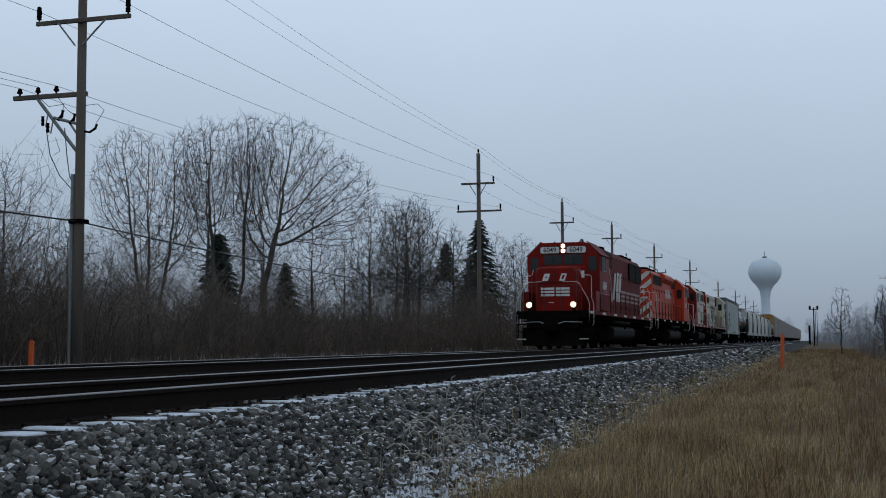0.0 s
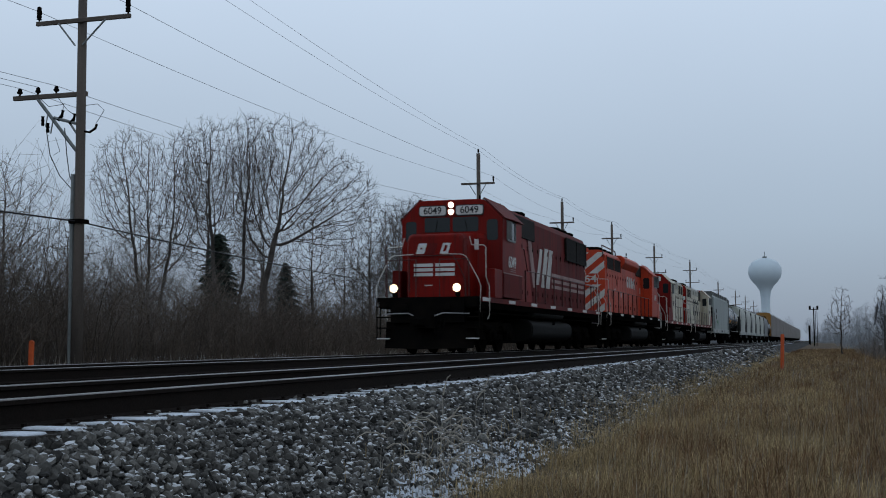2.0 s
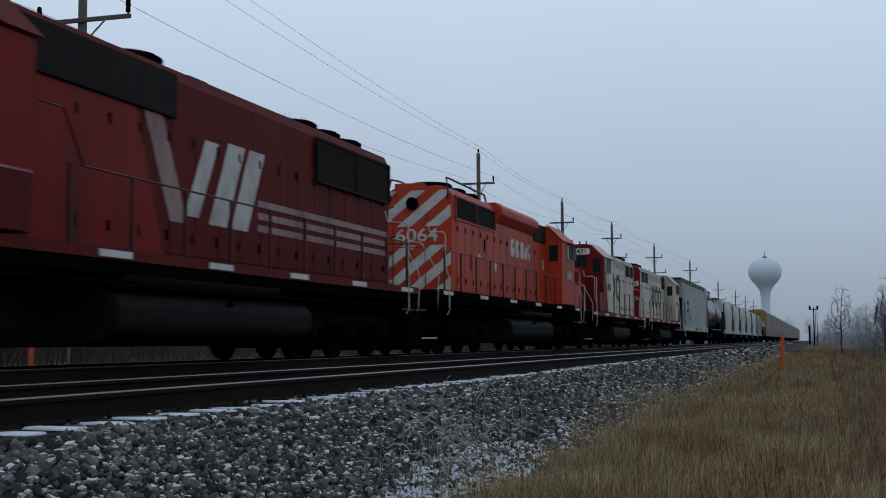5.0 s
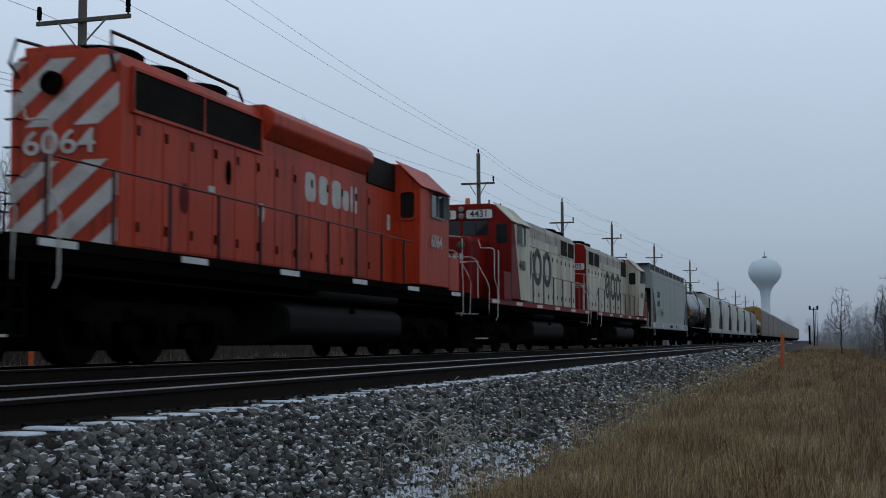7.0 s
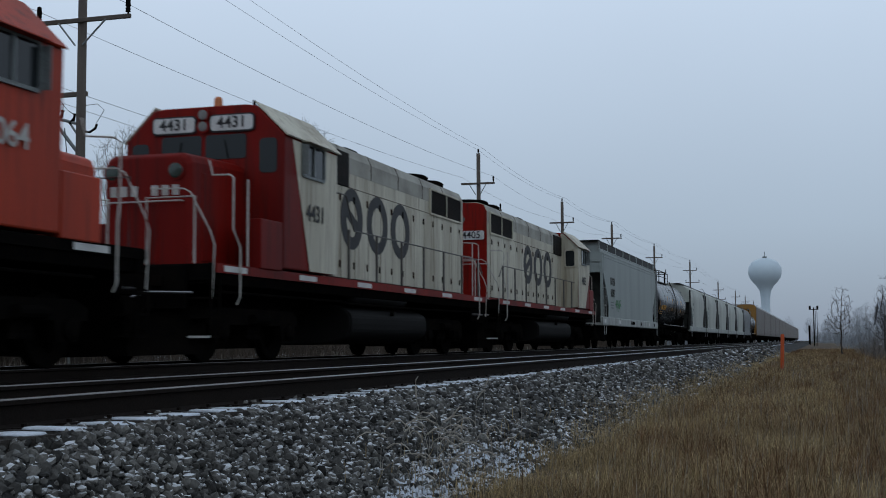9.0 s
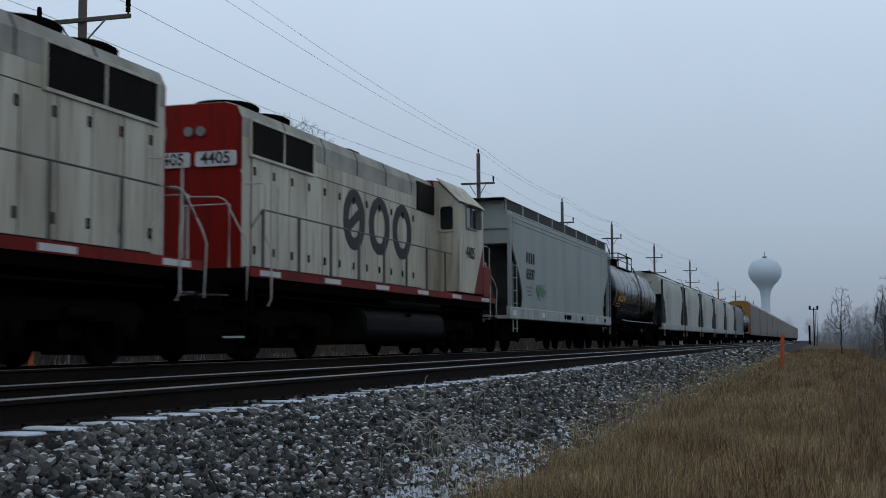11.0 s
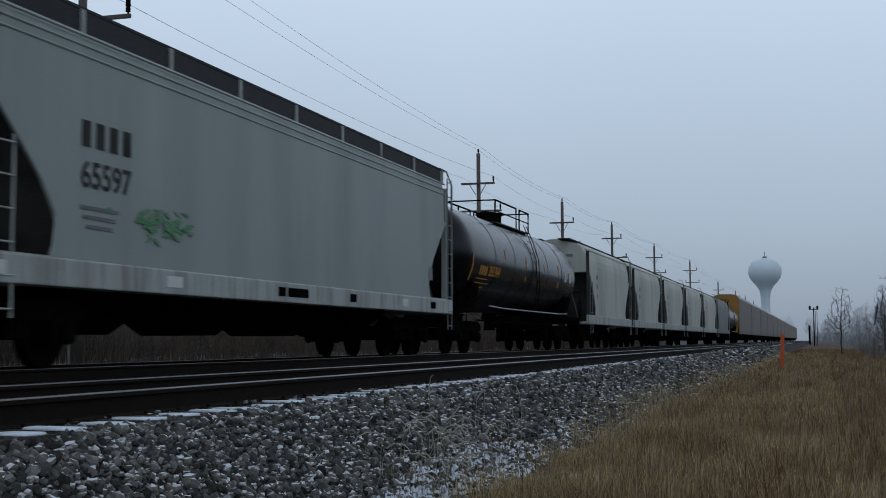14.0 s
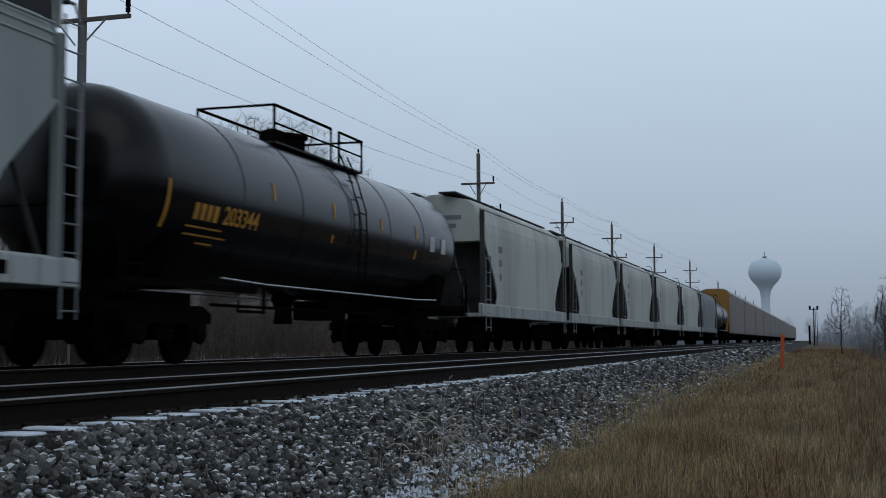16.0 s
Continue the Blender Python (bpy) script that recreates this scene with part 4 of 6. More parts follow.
    if cab0 > 3:
        for u in (-0.62, 0.55):
            lamp = part("nose_light", Shape().lathe([(0.16, n0 - 0.03), (0.16, n0 + 0.06)], 18, "y", (u, 0, 3.12)), RED, nose, "round unlit nose light")
            part("lens", Shape().lathe([(0.125, n0 - 0.034), (0.10, n0 - 0.045), (0.03, n0 - 0.05)], 18, "y", (u, 0, 3.12)), LENS, lamp)
        for side in (-1, 1):
            # Thin dark panel on the flank paints in the shade of a door recess.
            part("nose_recess", Shape().box(side * 0.79, side * 0.804, n0 + 0.55, n0 + 0.95, 1.75, 3.05), UNDER, nose, "dark panel standing for a shaded nose recess")
    return th


white_unit("4431", 18.3, 3.75, 17.4, (7.4, 12.4), 1, "grimy white and red diesel locomotive with black emblem, cab leading", 91.3, 0, True)
white_unit("4405", 17.75, 2.35, 16.0, (5.6, 11.2), -1, "grimy white and red diesel locomotive running with its cab last", 127.35, 180, False)


# ---- freight cars ----
def ladder(parent, x, y, z0, z1, mat, side=1, w=0.42):
    s = Shape()
    s.tube([(x, y, z0), (x, y, z1)], 0.018, 5).tube([(x, y + w, z0), (x, y + w, z1)], 0.018, 5)
    n = int((z1 - z0) / 0.38)
    for k in range(n + 1):
        z = z0 + 0.1 + (z1 - z0 - 0.2) * k / max(n, 1)
        s.tube([(x + side * 0.02, y, z), (x + side * 0.02, y + w, z)], 0.013, 5)
    return part("ladder", s, mat, parent)


def hopper(L, mat, sill_mat, label, bays, height=4.55, start=0.0, marks=False, group="covered hopper cars", graffiti=False):
    """A rounded covered hopper: bulging sides, sloped ends tucked in, roof hatches and running boards."""
    th = empty("covered_hopper", label, "freight car", group)
    y0, y1 = 0.95, L - 0.95
    ztop, zs = height - 0.35, 1.36

    def ring(y, z0, w):
        pts = []
        ups = [(0.0, 1.0), (0.25, 1.0), (0.6, 1.0), (0.82, 1.0), (0.93, 0.98)] if marks else [(0.0, 1.0), (0.3, 0.995), (0.55, 0.98), (0.78, 0.945), (0.95, 0.89)]
        for q, f in ups:
            pts.append((w * f, y, z0 + (ztop - z0) * q))
        sh = 0.93 if marks else 0.86
        pts += [(w * sh, y, ztop + 0.06), (w * 0.72, y, ztop + 0.22), (w * 0.3, y, height), (-w * 0.3, y, height), (-w * 0.72, y, ztop + 0.22), (-w * sh, y, ztop + 0.06)]
        for q, f in reversed(ups):
            pts.append((-w * f, y, z0 + (ztop - z0) * q))
        return pts

    zc = ztop - 0.95
    body = part("body", Shape().loft([ring(y0, zc, 1.46), ring(y0 + 0.12, zc, 1.55), ring(y0 + 0.3, zc, 1.58)] + [ring(y0 + 0.3 + (y1 - y0 - 0.6) * k / 6, zc, 1.58) for k in range(1, 6)]
                                     + [ring(y1 - 0.3, zc, 1.58), ring(y1 - 0.12, zc, 1.55), ring(y1, zc, 1.46)]), mat, th)
    # lower side sheets with curved end cuts
    cut = [(0.02, 0.0), (0.22, -0.25), (0.52, -0.6), (0.85, -1.0), (1.08, -1.4), (1.20, -1.8), (1.16, zs + 0.35 - zc), (1.02, zs - zc)]
    big = 1.28
    outline = [(y0 + a * big, zc + b) for a, b in cut] + [(y1 - a * big, zc + b) for a, b in reversed(cut)]
    for side in (-1, 1):
        part("side_sheet", Shape().along_x(outline, side * 1.535, side * 1.58), mat, body)
    # hopper slopes tucked in between the sheets
    inner = [(y0 + 0.55, zc), (y0 + 2.0, zs - 0.25), (y1 - 2.0, zs - 0.25), (y1 - 0.55, zc)]
    # The dark colour holds grime and the shade under the car end.
    part("slope_sheet", Shape().along_x(inner, -1.53, 1.53), GRIMESHADE, body, "grimy sloping end sheets with shade in their dark colour")
    for side in (-1, 1):
        part("side_sill", Shape().along_y([(side * 1.50, 1.0), (side * 1.62, 1.02), (side * 1.62, 1.36), (side * 1.50, 1.40)], 0.55, L - 0.55), sill_mat, th, "pale side sill", bevel=0.015)
        for k in range(3):
            z = ztop - 0.02 - 0.13 * k
            rx = 1.575 if marks else (1.41, 1.45, 1.485)[k]
            part("side_rib", Shape().tube([(side * rx, y0 + 0.15, z), (side * rx, y1 - 0.15, z)], 0.022, 5), mat, body)
        # running board on the roof
        wide = (0.95, 1.42) if marks else (0.35, 0.85)
        part("roofwalk", Shape().box(side * wide[0], side * wide[1], 0.55, L - 0.55, height + 0.03, height + 0.07), ROOFWALK, th, "dark grated roof walkway")
        if marks:
            for k in range(9):
                y = 0.8 + (L - 1.6) * k / 8
                part("roofwalk_bracket", Shape().box(side * 1.34, side * 1.45, y - 0.03, y + 0.03, ztop + 0.02, height + 0.03), sill_mat, th)
            part("roof_skirt", Shape().box(side * 1.40, side * 1.415, 0.75, L - 0.75, ztop + 0.06, height + 0.02), ROOFWALK, th)
        ladder(th, side * 1.60, 0.98, 0.62, 2.75, sill_mat if marks else DARKHOP, side, 0.5)
        ladder(th, side * 1.60, L - 0.92, 0.62, height - 0.2, DARKHOP, side, 0.34)
        for yy in (0.92, L - 0.92):
            # Pale cars: posts darkened to paint in the shaded end gap.
            part("corner_post", Shape().box(side * 1.46, side * 1.57, yy - 0.06, yy + 0.06, 1.36, ztop - 0.1), mat if marks else GRIMESHADE, th)
        part("corner_rail", Shape().tube([(side * 1.6, L - 0.55, 1.0), (side * 1.6, L - 0.52, height - 0.35), (side * 1.45, L - 0.5, height + 0.05), (side * 1.2, L - 0.5, height + 0.08)], 0.022, 6), DARKHOP, th)
    for yy, o in ((0.55, 1), (L - 0.55, -1)):
        part("end_platform", Shape().box(-1.55, 1.55, min(yy, yy + o * 1.6), max(yy, yy + o * 1.6), 1.02, 1.12).box(-0.3, 0.3, min(yy, yy + o * 2), max(yy, yy + o * 2), 0.75, 1.05), sill_mat, th)
        for e in (-1, 1):
            part("end_brace", Shape().tube([(e * 1.2, yy + o * 0.1, 1.1), (e * 0.6, yy + o * 0.35, ztop - 1.0)], 0.04, 5), GRIMESHADE, th)
        coupler(th, yy - o * 0.5, o)
        if marks:
            part("end_walkway", Shape().box(-1.44, 1.44, min(yy, yy + o * 0.5), max(yy, yy + o * 0.5), height + 0.03, height + 0.07), ROOFWALK, th, "dark grated cross walkway")
            part("end_gusset", Shape().along_y([(-1.5, ztop - 0.5), (1.5, ztop - 0.5), (1.42, height + 0.02), (-1.42, height + 0.02)], yy + o * 0.36 - 0.02, yy + o * 0.36 + 0.02), mat, th)
    for k in range(bays):
        y = L / 2 + (k - (bays - 1) / 2) * (L - 6.4) / bays
        s = Shape().loft([[(-1.3, y - 1.3, 1.3), (1.3, y - 1.3, 1.3), (1.3, y + 1.3, 1.3), (-1.3, y + 1.3, 1.3)], [(-0.5, y - 0.4, 0.45), (0.5, y - 0.4, 0.45), (0.5, y + 0.4, 0.45), (-0.5, y + 0.4, 0.45)]])
        part("discharge_bay", s, UNDER, th)
    for k in range(6):
        y = 2.0 + (L - 4) * k / 5
        part("roof_hatch", Shape().lathe([(0.42, height - 0.02), (0.42, height + 0.12), (0.1, height + 0.17)], 16, "z", (0, y, 0)), mat, th)
    for y, ax in ((2.35, (1.45, 3.25)), (L - 2.35, (L - 3.25, L - 1.45))):
        truck(th, y, ax, 0.457, 1, loco=False)
    if marks:
        # reporting marks drawn as bars, one row over the other
        for side, fx in ((1, "right"), (-1, "left")):
            at = 3.45 if side > 0 else L - 3.45
            for k in range(4):
                plate(rect(0.2, 0.34), (side * 1.583, at - 0.48 + 0.32 * k, 3.0), fx, GRIMESHADE, body, "mark_bar", None, 0.005)
            lettering("65597", 0.48, (side * 1.588, at, 2.46), fx, GRIMESHADE, body)
        for k in range(3):
            plate(rect(0.9 - 0.15 * k, 0.05), (1.585, 3.3, 2.05 - 0.12 * k), "right", DARKHOP, body, "mark_bar", None, 0.005)
        plate(rect(0.55, 0.1), (-0.1, 0.94, height - 0.85), "front", DARKHOP, body, "mark_bar", None, 0.006)
        for k, (y, w, m) in enumerate([(1.1, 0.5, WHITE), (5.2, 0.45, WHITE), (9.6, 0.9, UNDER), (12.3, 0.35, UNDER), (15.5, 0.4, WHITE), (17.6, 0.4, UNDER), (8.9, 0.3, UNDER)]):
            plate(rect(w, 0.16), (1.622, y, 1.2), "right", m, th, "sill_mark", None, 0.005)
        plate(rect(0.3, 0.3), (1.585, L - 2.3, 1.95), "right", DARKHOP, body, "mark_panel", None, 0.005)
    else:
        for k in range(3):
            plate(rect(0.42 - 0.1 * k, 0.2), (1.585, 2.7, 3.0 - 0.4 * k), "right", DARKHOP, body, "mark_bar", None, 0.005)
        plate(rect(0.7, 0.12), (0.55, 0.94, height - 0.62), "front", DARKHOP, body, "mark_bar", None, 0.006)
        plate(rect(0.5, 0.12), (0.5, 0.94, height - 0.86), "front", DARKHOP, body, "mark_bar", None, 0.006)
    if graffiti:
        rng = random.Random(5)
        for k in range(70):
            pts = oval(rng.uniform(0.05, 0.3), rng.uniform(0.03, 0.07), 10)
            a = rng.uniform(-0.5, 0.7)
            pts = [(u * math.cos(a) - w * math.sin(a), u * math.sin(a) + w * math.cos(a)) for u, w in pts]
            plate(pts, (1.582 + 0.0004 * k, 4.9 + rng.gauss(0, 0.38), 1.98 + rng.gauss(0, 0.09)), "right", GRAFFITI, body, "graffiti_stroke", None, 0.004)
    TRAIN.append((th, start, 0))
    return th


hopper(19.8, HOPPER, HOPPERSILL, "light grey covered hopper car with green graffiti behind the locomotives", 4, 4.62, 127.35, True, graffiti=True)


def tank_car(L, start, label, marks=True):
    th = empty("tank_car", label, "freight car", "tank cars")
    r, zc = 1.50, 2.72
    rows = [(0.05, 0.85), (0.55, 0.88), (1.0, 1.02), (1.3, 1.25), (1.46, 1.55), (r, 1.85)]
    for k in range(1, 8):
        rows.append((r, 1.85 + (L - 3.7) * k / 8))
    rows += [(a, L - b) for a, b in reversed(rows[:6])]
    body = part("tank", Shape().lathe(rows, 40, "y", (0, 0, zc)), TANKBLACK, th, "black tank shell with faint weld seams", smooth=True)
    for k in range(1, 6):
        y = 1.85 + (L - 3.7) * k / 6
        part("weld_seam", Shape().lathe([(r - 0.01, y - 0.03), (r + 0.008, y - 0.02), (r + 0.008, y + 0.02), (r - 0.01, y + 0.03)], 40, "y", (0, 0, zc)), TANKBLACK, body, smooth=True)
    # stub sills, platforms at the ends, saddles
    for yy, o in ((0.55, 1), (L - 0.55, -1)):
        part("end_sill", Shape().box(-1.45, 1.45, min(yy, yy + o * 0.14), max(yy, yy + o * 0.14), 1.0, 1.2).box(-0.35, 0.35, min(yy, yy + o * 4), max(yy, yy + o * 4), 0.75, 1.15), UNDER, th)
        part("saddle", Shape().along_y([(-1.2, 1.15), (1.2, 1.15), (1.38, 1.95), (-1.38, 1.95)], yy + o * 1.9 - 0.35, yy + o * 1.9 + 0.35), UNDER, th)
        part("end_handrail", Shape().tube([(-1.45, yy, 1.2), (-1.45, yy, 2.25), (1.45, yy, 2.25), (1.45, yy, 1.2)], 0.02, 6), UNDER, th)
        coupler(th, yy - o * 0.5, o)
        for side in (-1, 1):
            ladder(th, side * 1.5, yy + (0.05 if o > 0 else -0.47), 0.55, 1.9, UNDER, side)
            part("side_sill", Shape().box(side * 1.4, side * 1.46, min(yy, yy + o * 4.2), max(yy, yy + o * 4.2), 1.14, 1.24), UNDER, th)
    for side in (-1, 1):
        part("running_rail", Shape().tube([(side * 1.5, 3.4, 1.34), (side * 1.52, 5.0, 1.30), (side * 1.52, L - 5.0, 1.30), (side * 1.5, L - 3.4, 1.34)], 0.018, 6), CHROME, th)
        # manway platform with railings
        m = L / 2 + 0.1
        part("platform", Shape().box(side * 0.4, side * 0.82, m - 2.3, m + 2.3, zc + r - 0.16, zc + r - 0.12), ROOFWALK, th)
        z0, z1 = zc + r - 0.14, zc + r + 0.56
        for a, b in ((m - 2.3, m + 0.5), (m + 0.95, m + 2.3)):
            part("platform_rail", Shape().tube([(side * 0.8, a, z0), (side * 0.8, a, z1), (side * 0.8, b, z1), (side * 0.8, b, z0)], 0.03, 6), UNDER, th)
        part("platform_rail", Shape().tube([(side * 0.8, m - 2.3, z0 + 0.36), (side * 0.8, m + 2.3, z0 + 0.36)], 0.02, 6), UNDER, th)
        lad = Shape()
        for yy in (m + 0.22, m + 0.62):
            lad.tube([(side * 1.12, yy, z0 + 0.1), (side * 1.36, yy, zc + 0.9), (side * 1.54, yy, zc + 0.3), (side * 1.57, yy, zc - 0.4), (side * 1.5, yy, 1.5)], 0.018, 5)
        for k in range(8):
            z = 1.6 + 0.34 * k
            dx = math.sqrt(max(0.0, (r + 0.06) ** 2 - (z - zc) ** 2)) if z > zc - 0.3 else 1.55
            lad.tube([(side * dx, m + 0.22, z), (side * dx, m + 0.62, z)], 0.014, 5)
        part("ladder", lad, UNDER, th)
    for e in (-2.3, 2.3):
        part("platform_rail", Shape().tube([(-0.8, m + e, z1), (0.8, m + e, z1)], 0.026, 6), UNDER, th)
    part("manway", Shape().lathe([(0.4, zc + r - 0.08), (0.4, zc + r + 0.28), (0.46, zc + r + 0.3), (0.46, zc + r + 0.36), (0.2, zc + r + 0.42)], 18, "z", (0, m, 0)), UNDER, th)
    part("valve_housing", Shape().lathe([(0.25, zc + r - 0.05), (0.25, zc + r + 0.3), (0.1, zc + r + 0.36)], 14, "z", (0.1, m - 0.9, 0)), UNDER, th)
    part("bottom_outlet", Shape().lathe([(0.2, 0.7), (0.16, 1.0), (0.3, 1.3)], 12, "z", (0, L / 2, 0)), UNDER, th)
    part("brake_gear", Shape().box(-0.3, 0.5, L / 2 + 1.2, L / 2 + 2.2, 0.8, 1.2).tube([(0.9, 4.2, 0.95), (0.9, L - 4.2, 0.95)], 0.03, 6).tube([(1.2, 4.6, 1.3), (1.2, 4.6, 0.85), (1.2, 5.6, 0.85), (1.2, 5.6, 1.3)], 0.03, 6), UNDER, th)

    def on_shell(y0, y1, a0, a1, name, mat):
        """A painted patch that follows the shell between two angles above the horizontal."""
        n = 5
        rings = []
        for k in range(n):
            a = radians(a0 + (a1 - a0) * k / (n - 1))
            x, z = math.cos(a), math.sin(a)
            rings.append([((r + 0.002) * x, y0, zc + (r + 0.002) * z), ((r + 0.002) * x, y1, zc + (r + 0.002) * z), ((r + 0.009) * x, y1, zc + (r + 0.009) * z), ((r + 0.009) * x, y0, zc + (r + 0.009) * z)])
        part(name, Shape().loft(rings), mat, body)

    if marks:
        # owner's mark as bars, then the running number's bars
        for k in range(4):
            on_shell(2.62 + 0.21 * k, 2.75 + 0.21 * k, -20, -10, "mark_bar", YELLOW)
        for side in (1, -1):
            digits = lettering("203344", 0.42, (0, 0, 0), "right", YELLOW, body)
            digits.matrix_basis = pose(side * 1.455, 4.2 if side > 0 else L - 4.2, 2.33, 0, side * 15, 0) @ pose(0, 0, 0, *FACING["right" if side > 0 else "left"])
        for k, w in enumerate((1.4, 1.7, 1.3)):
            on_shell(2.5, 2.5 + w * 0.8, -25 - 5 * k, -23.9 - 5 * k, "mark_bar", YELLOW)
        for y, a0, a1 in ((1.75, -28, 0), (5.35, 2, 14), (8.1, 0, 12), (10.8, 0, 10), (13.2, 0, 12), (8.1, -18, -12), (13.2, -18, -10)):
            on_shell(y, y + 0.07, a0, a1, "reflective_strip", YELLOW)
        for y in (14.3, 15.2):
            on_shell(y, y + 0.35, -8, 6, "data_panel", STRIPE)
    for y, ax in ((2.45, (1.55, 3.35)), (L - 2.45, (L - 3.35, L - 1.55))):
        truck(th, y, ax, 0.457, 1, loco=False)
    TRAIN.append((th, start, 0))


tank_car(18.1, 147.25, "black tank car with yellow marks and roof platform")
start = 165.4
for length, paint, sill, text in ((12.85, PALEHOP, HOPPERSILL, "short off-white covered hopper car coupled behind the tank car"), (12.5, PALEHOP, HOPPERSILL, "short off-white two-bay covered hopper car"),
                                  (12.7, PALEHOP, HOPPERSILL, "short off-white two-bay covered hopper car"), (13.7, PALEHOP, HOPPERSILL, "short off-white two-bay covered hopper car"),
                                  (14.4, PALEHOP, HOPPERSILL, "off-white covered hopper car ahead of a grey one"), (16.3, DARKHOP, DARKHOP, "dark grey covered hopper car")):
    hopper(length, paint, sill, text, 2, 4.45, start)
    start += length
tank_car(16.6, start, "black tank car ahead of the autoracks", marks=False)
start += 16.6


def autorack(start, first):
    L, h = 27.6, 5.75
    th = empty("autorack_car", "tall autorack freight car with brown-grey panels" + (" and yellow end" if first else ""), "freight car", "autorack cars")
    prof = [(-1.55, 1.1), (1.55, 1.1), (1.55, h - 0.5), (1.3, h - 0.15), (0.7, h), (-0.7, h), (-1.3, h - 0.15), (-1.55, h - 0.5)]
    body = part("body", Shape().along_y(prof, 0.7, L - 0.7), RACKSIDE, th, bevel=0.03)
    part("end_door", Shape().along_y([(x * 0.97, z * 0.985 + 0.03) for x, z in prof], 0.66, 0.70), RACKYELLOW if first else RACKSIDE, body, "yellow end door" if first else "")
    part("roof", Shape().along_y([(-1.58, h - 0.5), (-1.32, h - 0.12), (-0.7, h + 0.03), (0.7, h + 0.03), (1.32, h - 0.12), (1.58, h - 0.5), (1.56, h - 0.52), (1.3, h - 0.17), (0.7, h + 0.01), (-0.7, h + 0.01), (-1.3, h - 0.17), (-1.56, h - 0.52)], 0.68, L - 0.68), RACKROOF, th, "pale corrugated roof")
    for side in (-1, 1):
        for k in range(14):
            a = 0.95 + (L - 1.9) * k / 14
            part("side_panel", Shape().box(side * 1.552, side * 1.575, a + 0.04, a + (L - 1.9) / 14 - 0.04, 1.25, h - 0.6), RACKSIDE, body)
    for yy, o in ((0.55, 1), (L - 0.55, -1)):
        coupler(th, yy - o * 0.5, o)
    part("underframe", Shape().box(-1.4, 1.4, 0.6, L - 0.6, 0.8, 1.1), UNDER, th)
    for y in (2.8, L - 2.8):
        truck(th, y, (y - 0.9, y + 0.9), 0.457, 1, loco=False)
    TRAIN.append((th, start, 0))


for k in range(14):
    autorack(start, k == 0)
    start += 27.6


# ---- ties, ballast stones, snow ----
def tie_rows():
    base = empty("sleepers", "weathered wooden railway ties with snow on their ends", "railway ties")
    tagged(base, kind="structure")
    shapes = []
    for k in range(4):
        r = random.Random(k)
        e = r.uniform(-0.04, 0.04)
        s = Shape().along_x([(-0.115, -0.36), (0.115, -0.36), (0.115, -0.19), (0.10, -0.175), (-0.10, -0.175), (-0.115, -0.19)], -1.30 + e, 1.30 + e)
        me = s.mesh("tie")
        me.materials.append(TIEWOOD)
        shapes.append(me)
    caps = []
    for k in range(5):
        r = random.Random(20 + k)
        a = r.uniform(0.28, 0.42)
        n = 9
        top, low = [], []
        for i in range(n):
            t = 2 * math.pi * i / n
            u, w = math.cos(t), math.sin(t)
            u, w = math.copysign(abs(u) ** 0.5, u), math.copysign(abs(w) ** 0.5, w)
            low.append((1.30 - a / 2 + u * a / 2 * r.uniform(0.85, 1.03), w * 0.118 * r.uniform(0.8, 1.05), -0.176))
            top.append((1.30 - a / 2 + u * a / 2 * 0.86, w * 0.095, -0.176 + r.uniform(0.008, 0.016)))
        me = Shape().loft([low, top]).mesh("snow_cap", True)
        me.materials.append(SNOW)
        caps.append(me)
    r = random.Random(3)
    for k in range(-30, 150):
        y = 3.05 + 0.46 * k
        t = new("tie", shapes[r.randrange(4)])
        t.parent = base
        t.matrix_basis = pose(NEAR_X + r.uniform(-0.03, 0.03), y + r.uniform(-0.03, 0.03), r.uniform(-0.006, 0.006), 0, 0, r.uniform(-0.8, 0.8))
        c = new("snow_cap", caps[r.randrange(5)])
        c.parent = t
    far = Shape()
    for k in range(420):
        y = 72.1 + 0.46 * k
        far.box(NEAR_X - 1.3, NEAR_X + 1.3, y - 0.11, y + 0.11, -0.36, -0.178)
    for k in range(560):
        y = -12 + 0.505 * k
        far.box(FAR_X - 1.3, FAR_X + 1.3, y - 0.11, y + 0.11, -0.36, -0.178)
    ob = part("far_ties", far, TIEWOOD, base)
    tagged(ob, kind="stuff")
    snow = Shape()
    for k in range(300):
        y = 72.1 + 0.46 * k
        snow.box(NEAR_X + r.uniform(0.88, 1.0), NEAR_X + r.uniform(1.24, 1.31), y - r.uniform(0.07, 0.12), y + r.uniform(0.07, 0.12), -0.177, -0.16)
    ob = part("far_snow", snow, SNOW, base)
    tagged(ob, kind="stuff")
    # tie plates and spikes near the camera
    plates = Shape()
    for k in range(120):
        y = 3.05 + 0.46 * k
        for rx in (NEAR_X - 0.754, NEAR_X + 0.754):
            plates.box(rx - 0.17, rx + 0.17, y - 0.09, y + 0.09, -0.181, -0.166)
            for q in (-0.1, 0.1):
                plates.box(rx + q - 0.012, rx + q + 0.012, y - 0.012, y + 0.012, -0.17, -0.145)
    tagged(part("tie_plates", plates, RAILRUST, base), kind="stuff")


tie_rows()

STONE_N = STONE.node_tree
geo = STONE_N.nodes.new("ShaderNodeNewGeometry")
sep = STONE_N.nodes.new("ShaderNodeSeparateXYZ")
up = STONE_N.nodes.new("ShaderNodeMapRange")
up.inputs["From Min"].default_value, up.inputs["From Max"].default_value = 0.66, 0.84
patch = STONE_N.nodes.new("ShaderNodeTexNoise")
patch.inputs["Scale"].default_value, patch.inputs["Detail"].default_value = 6.0, 6
prange = STONE_N.nodes.new("ShaderNodeMapRange")
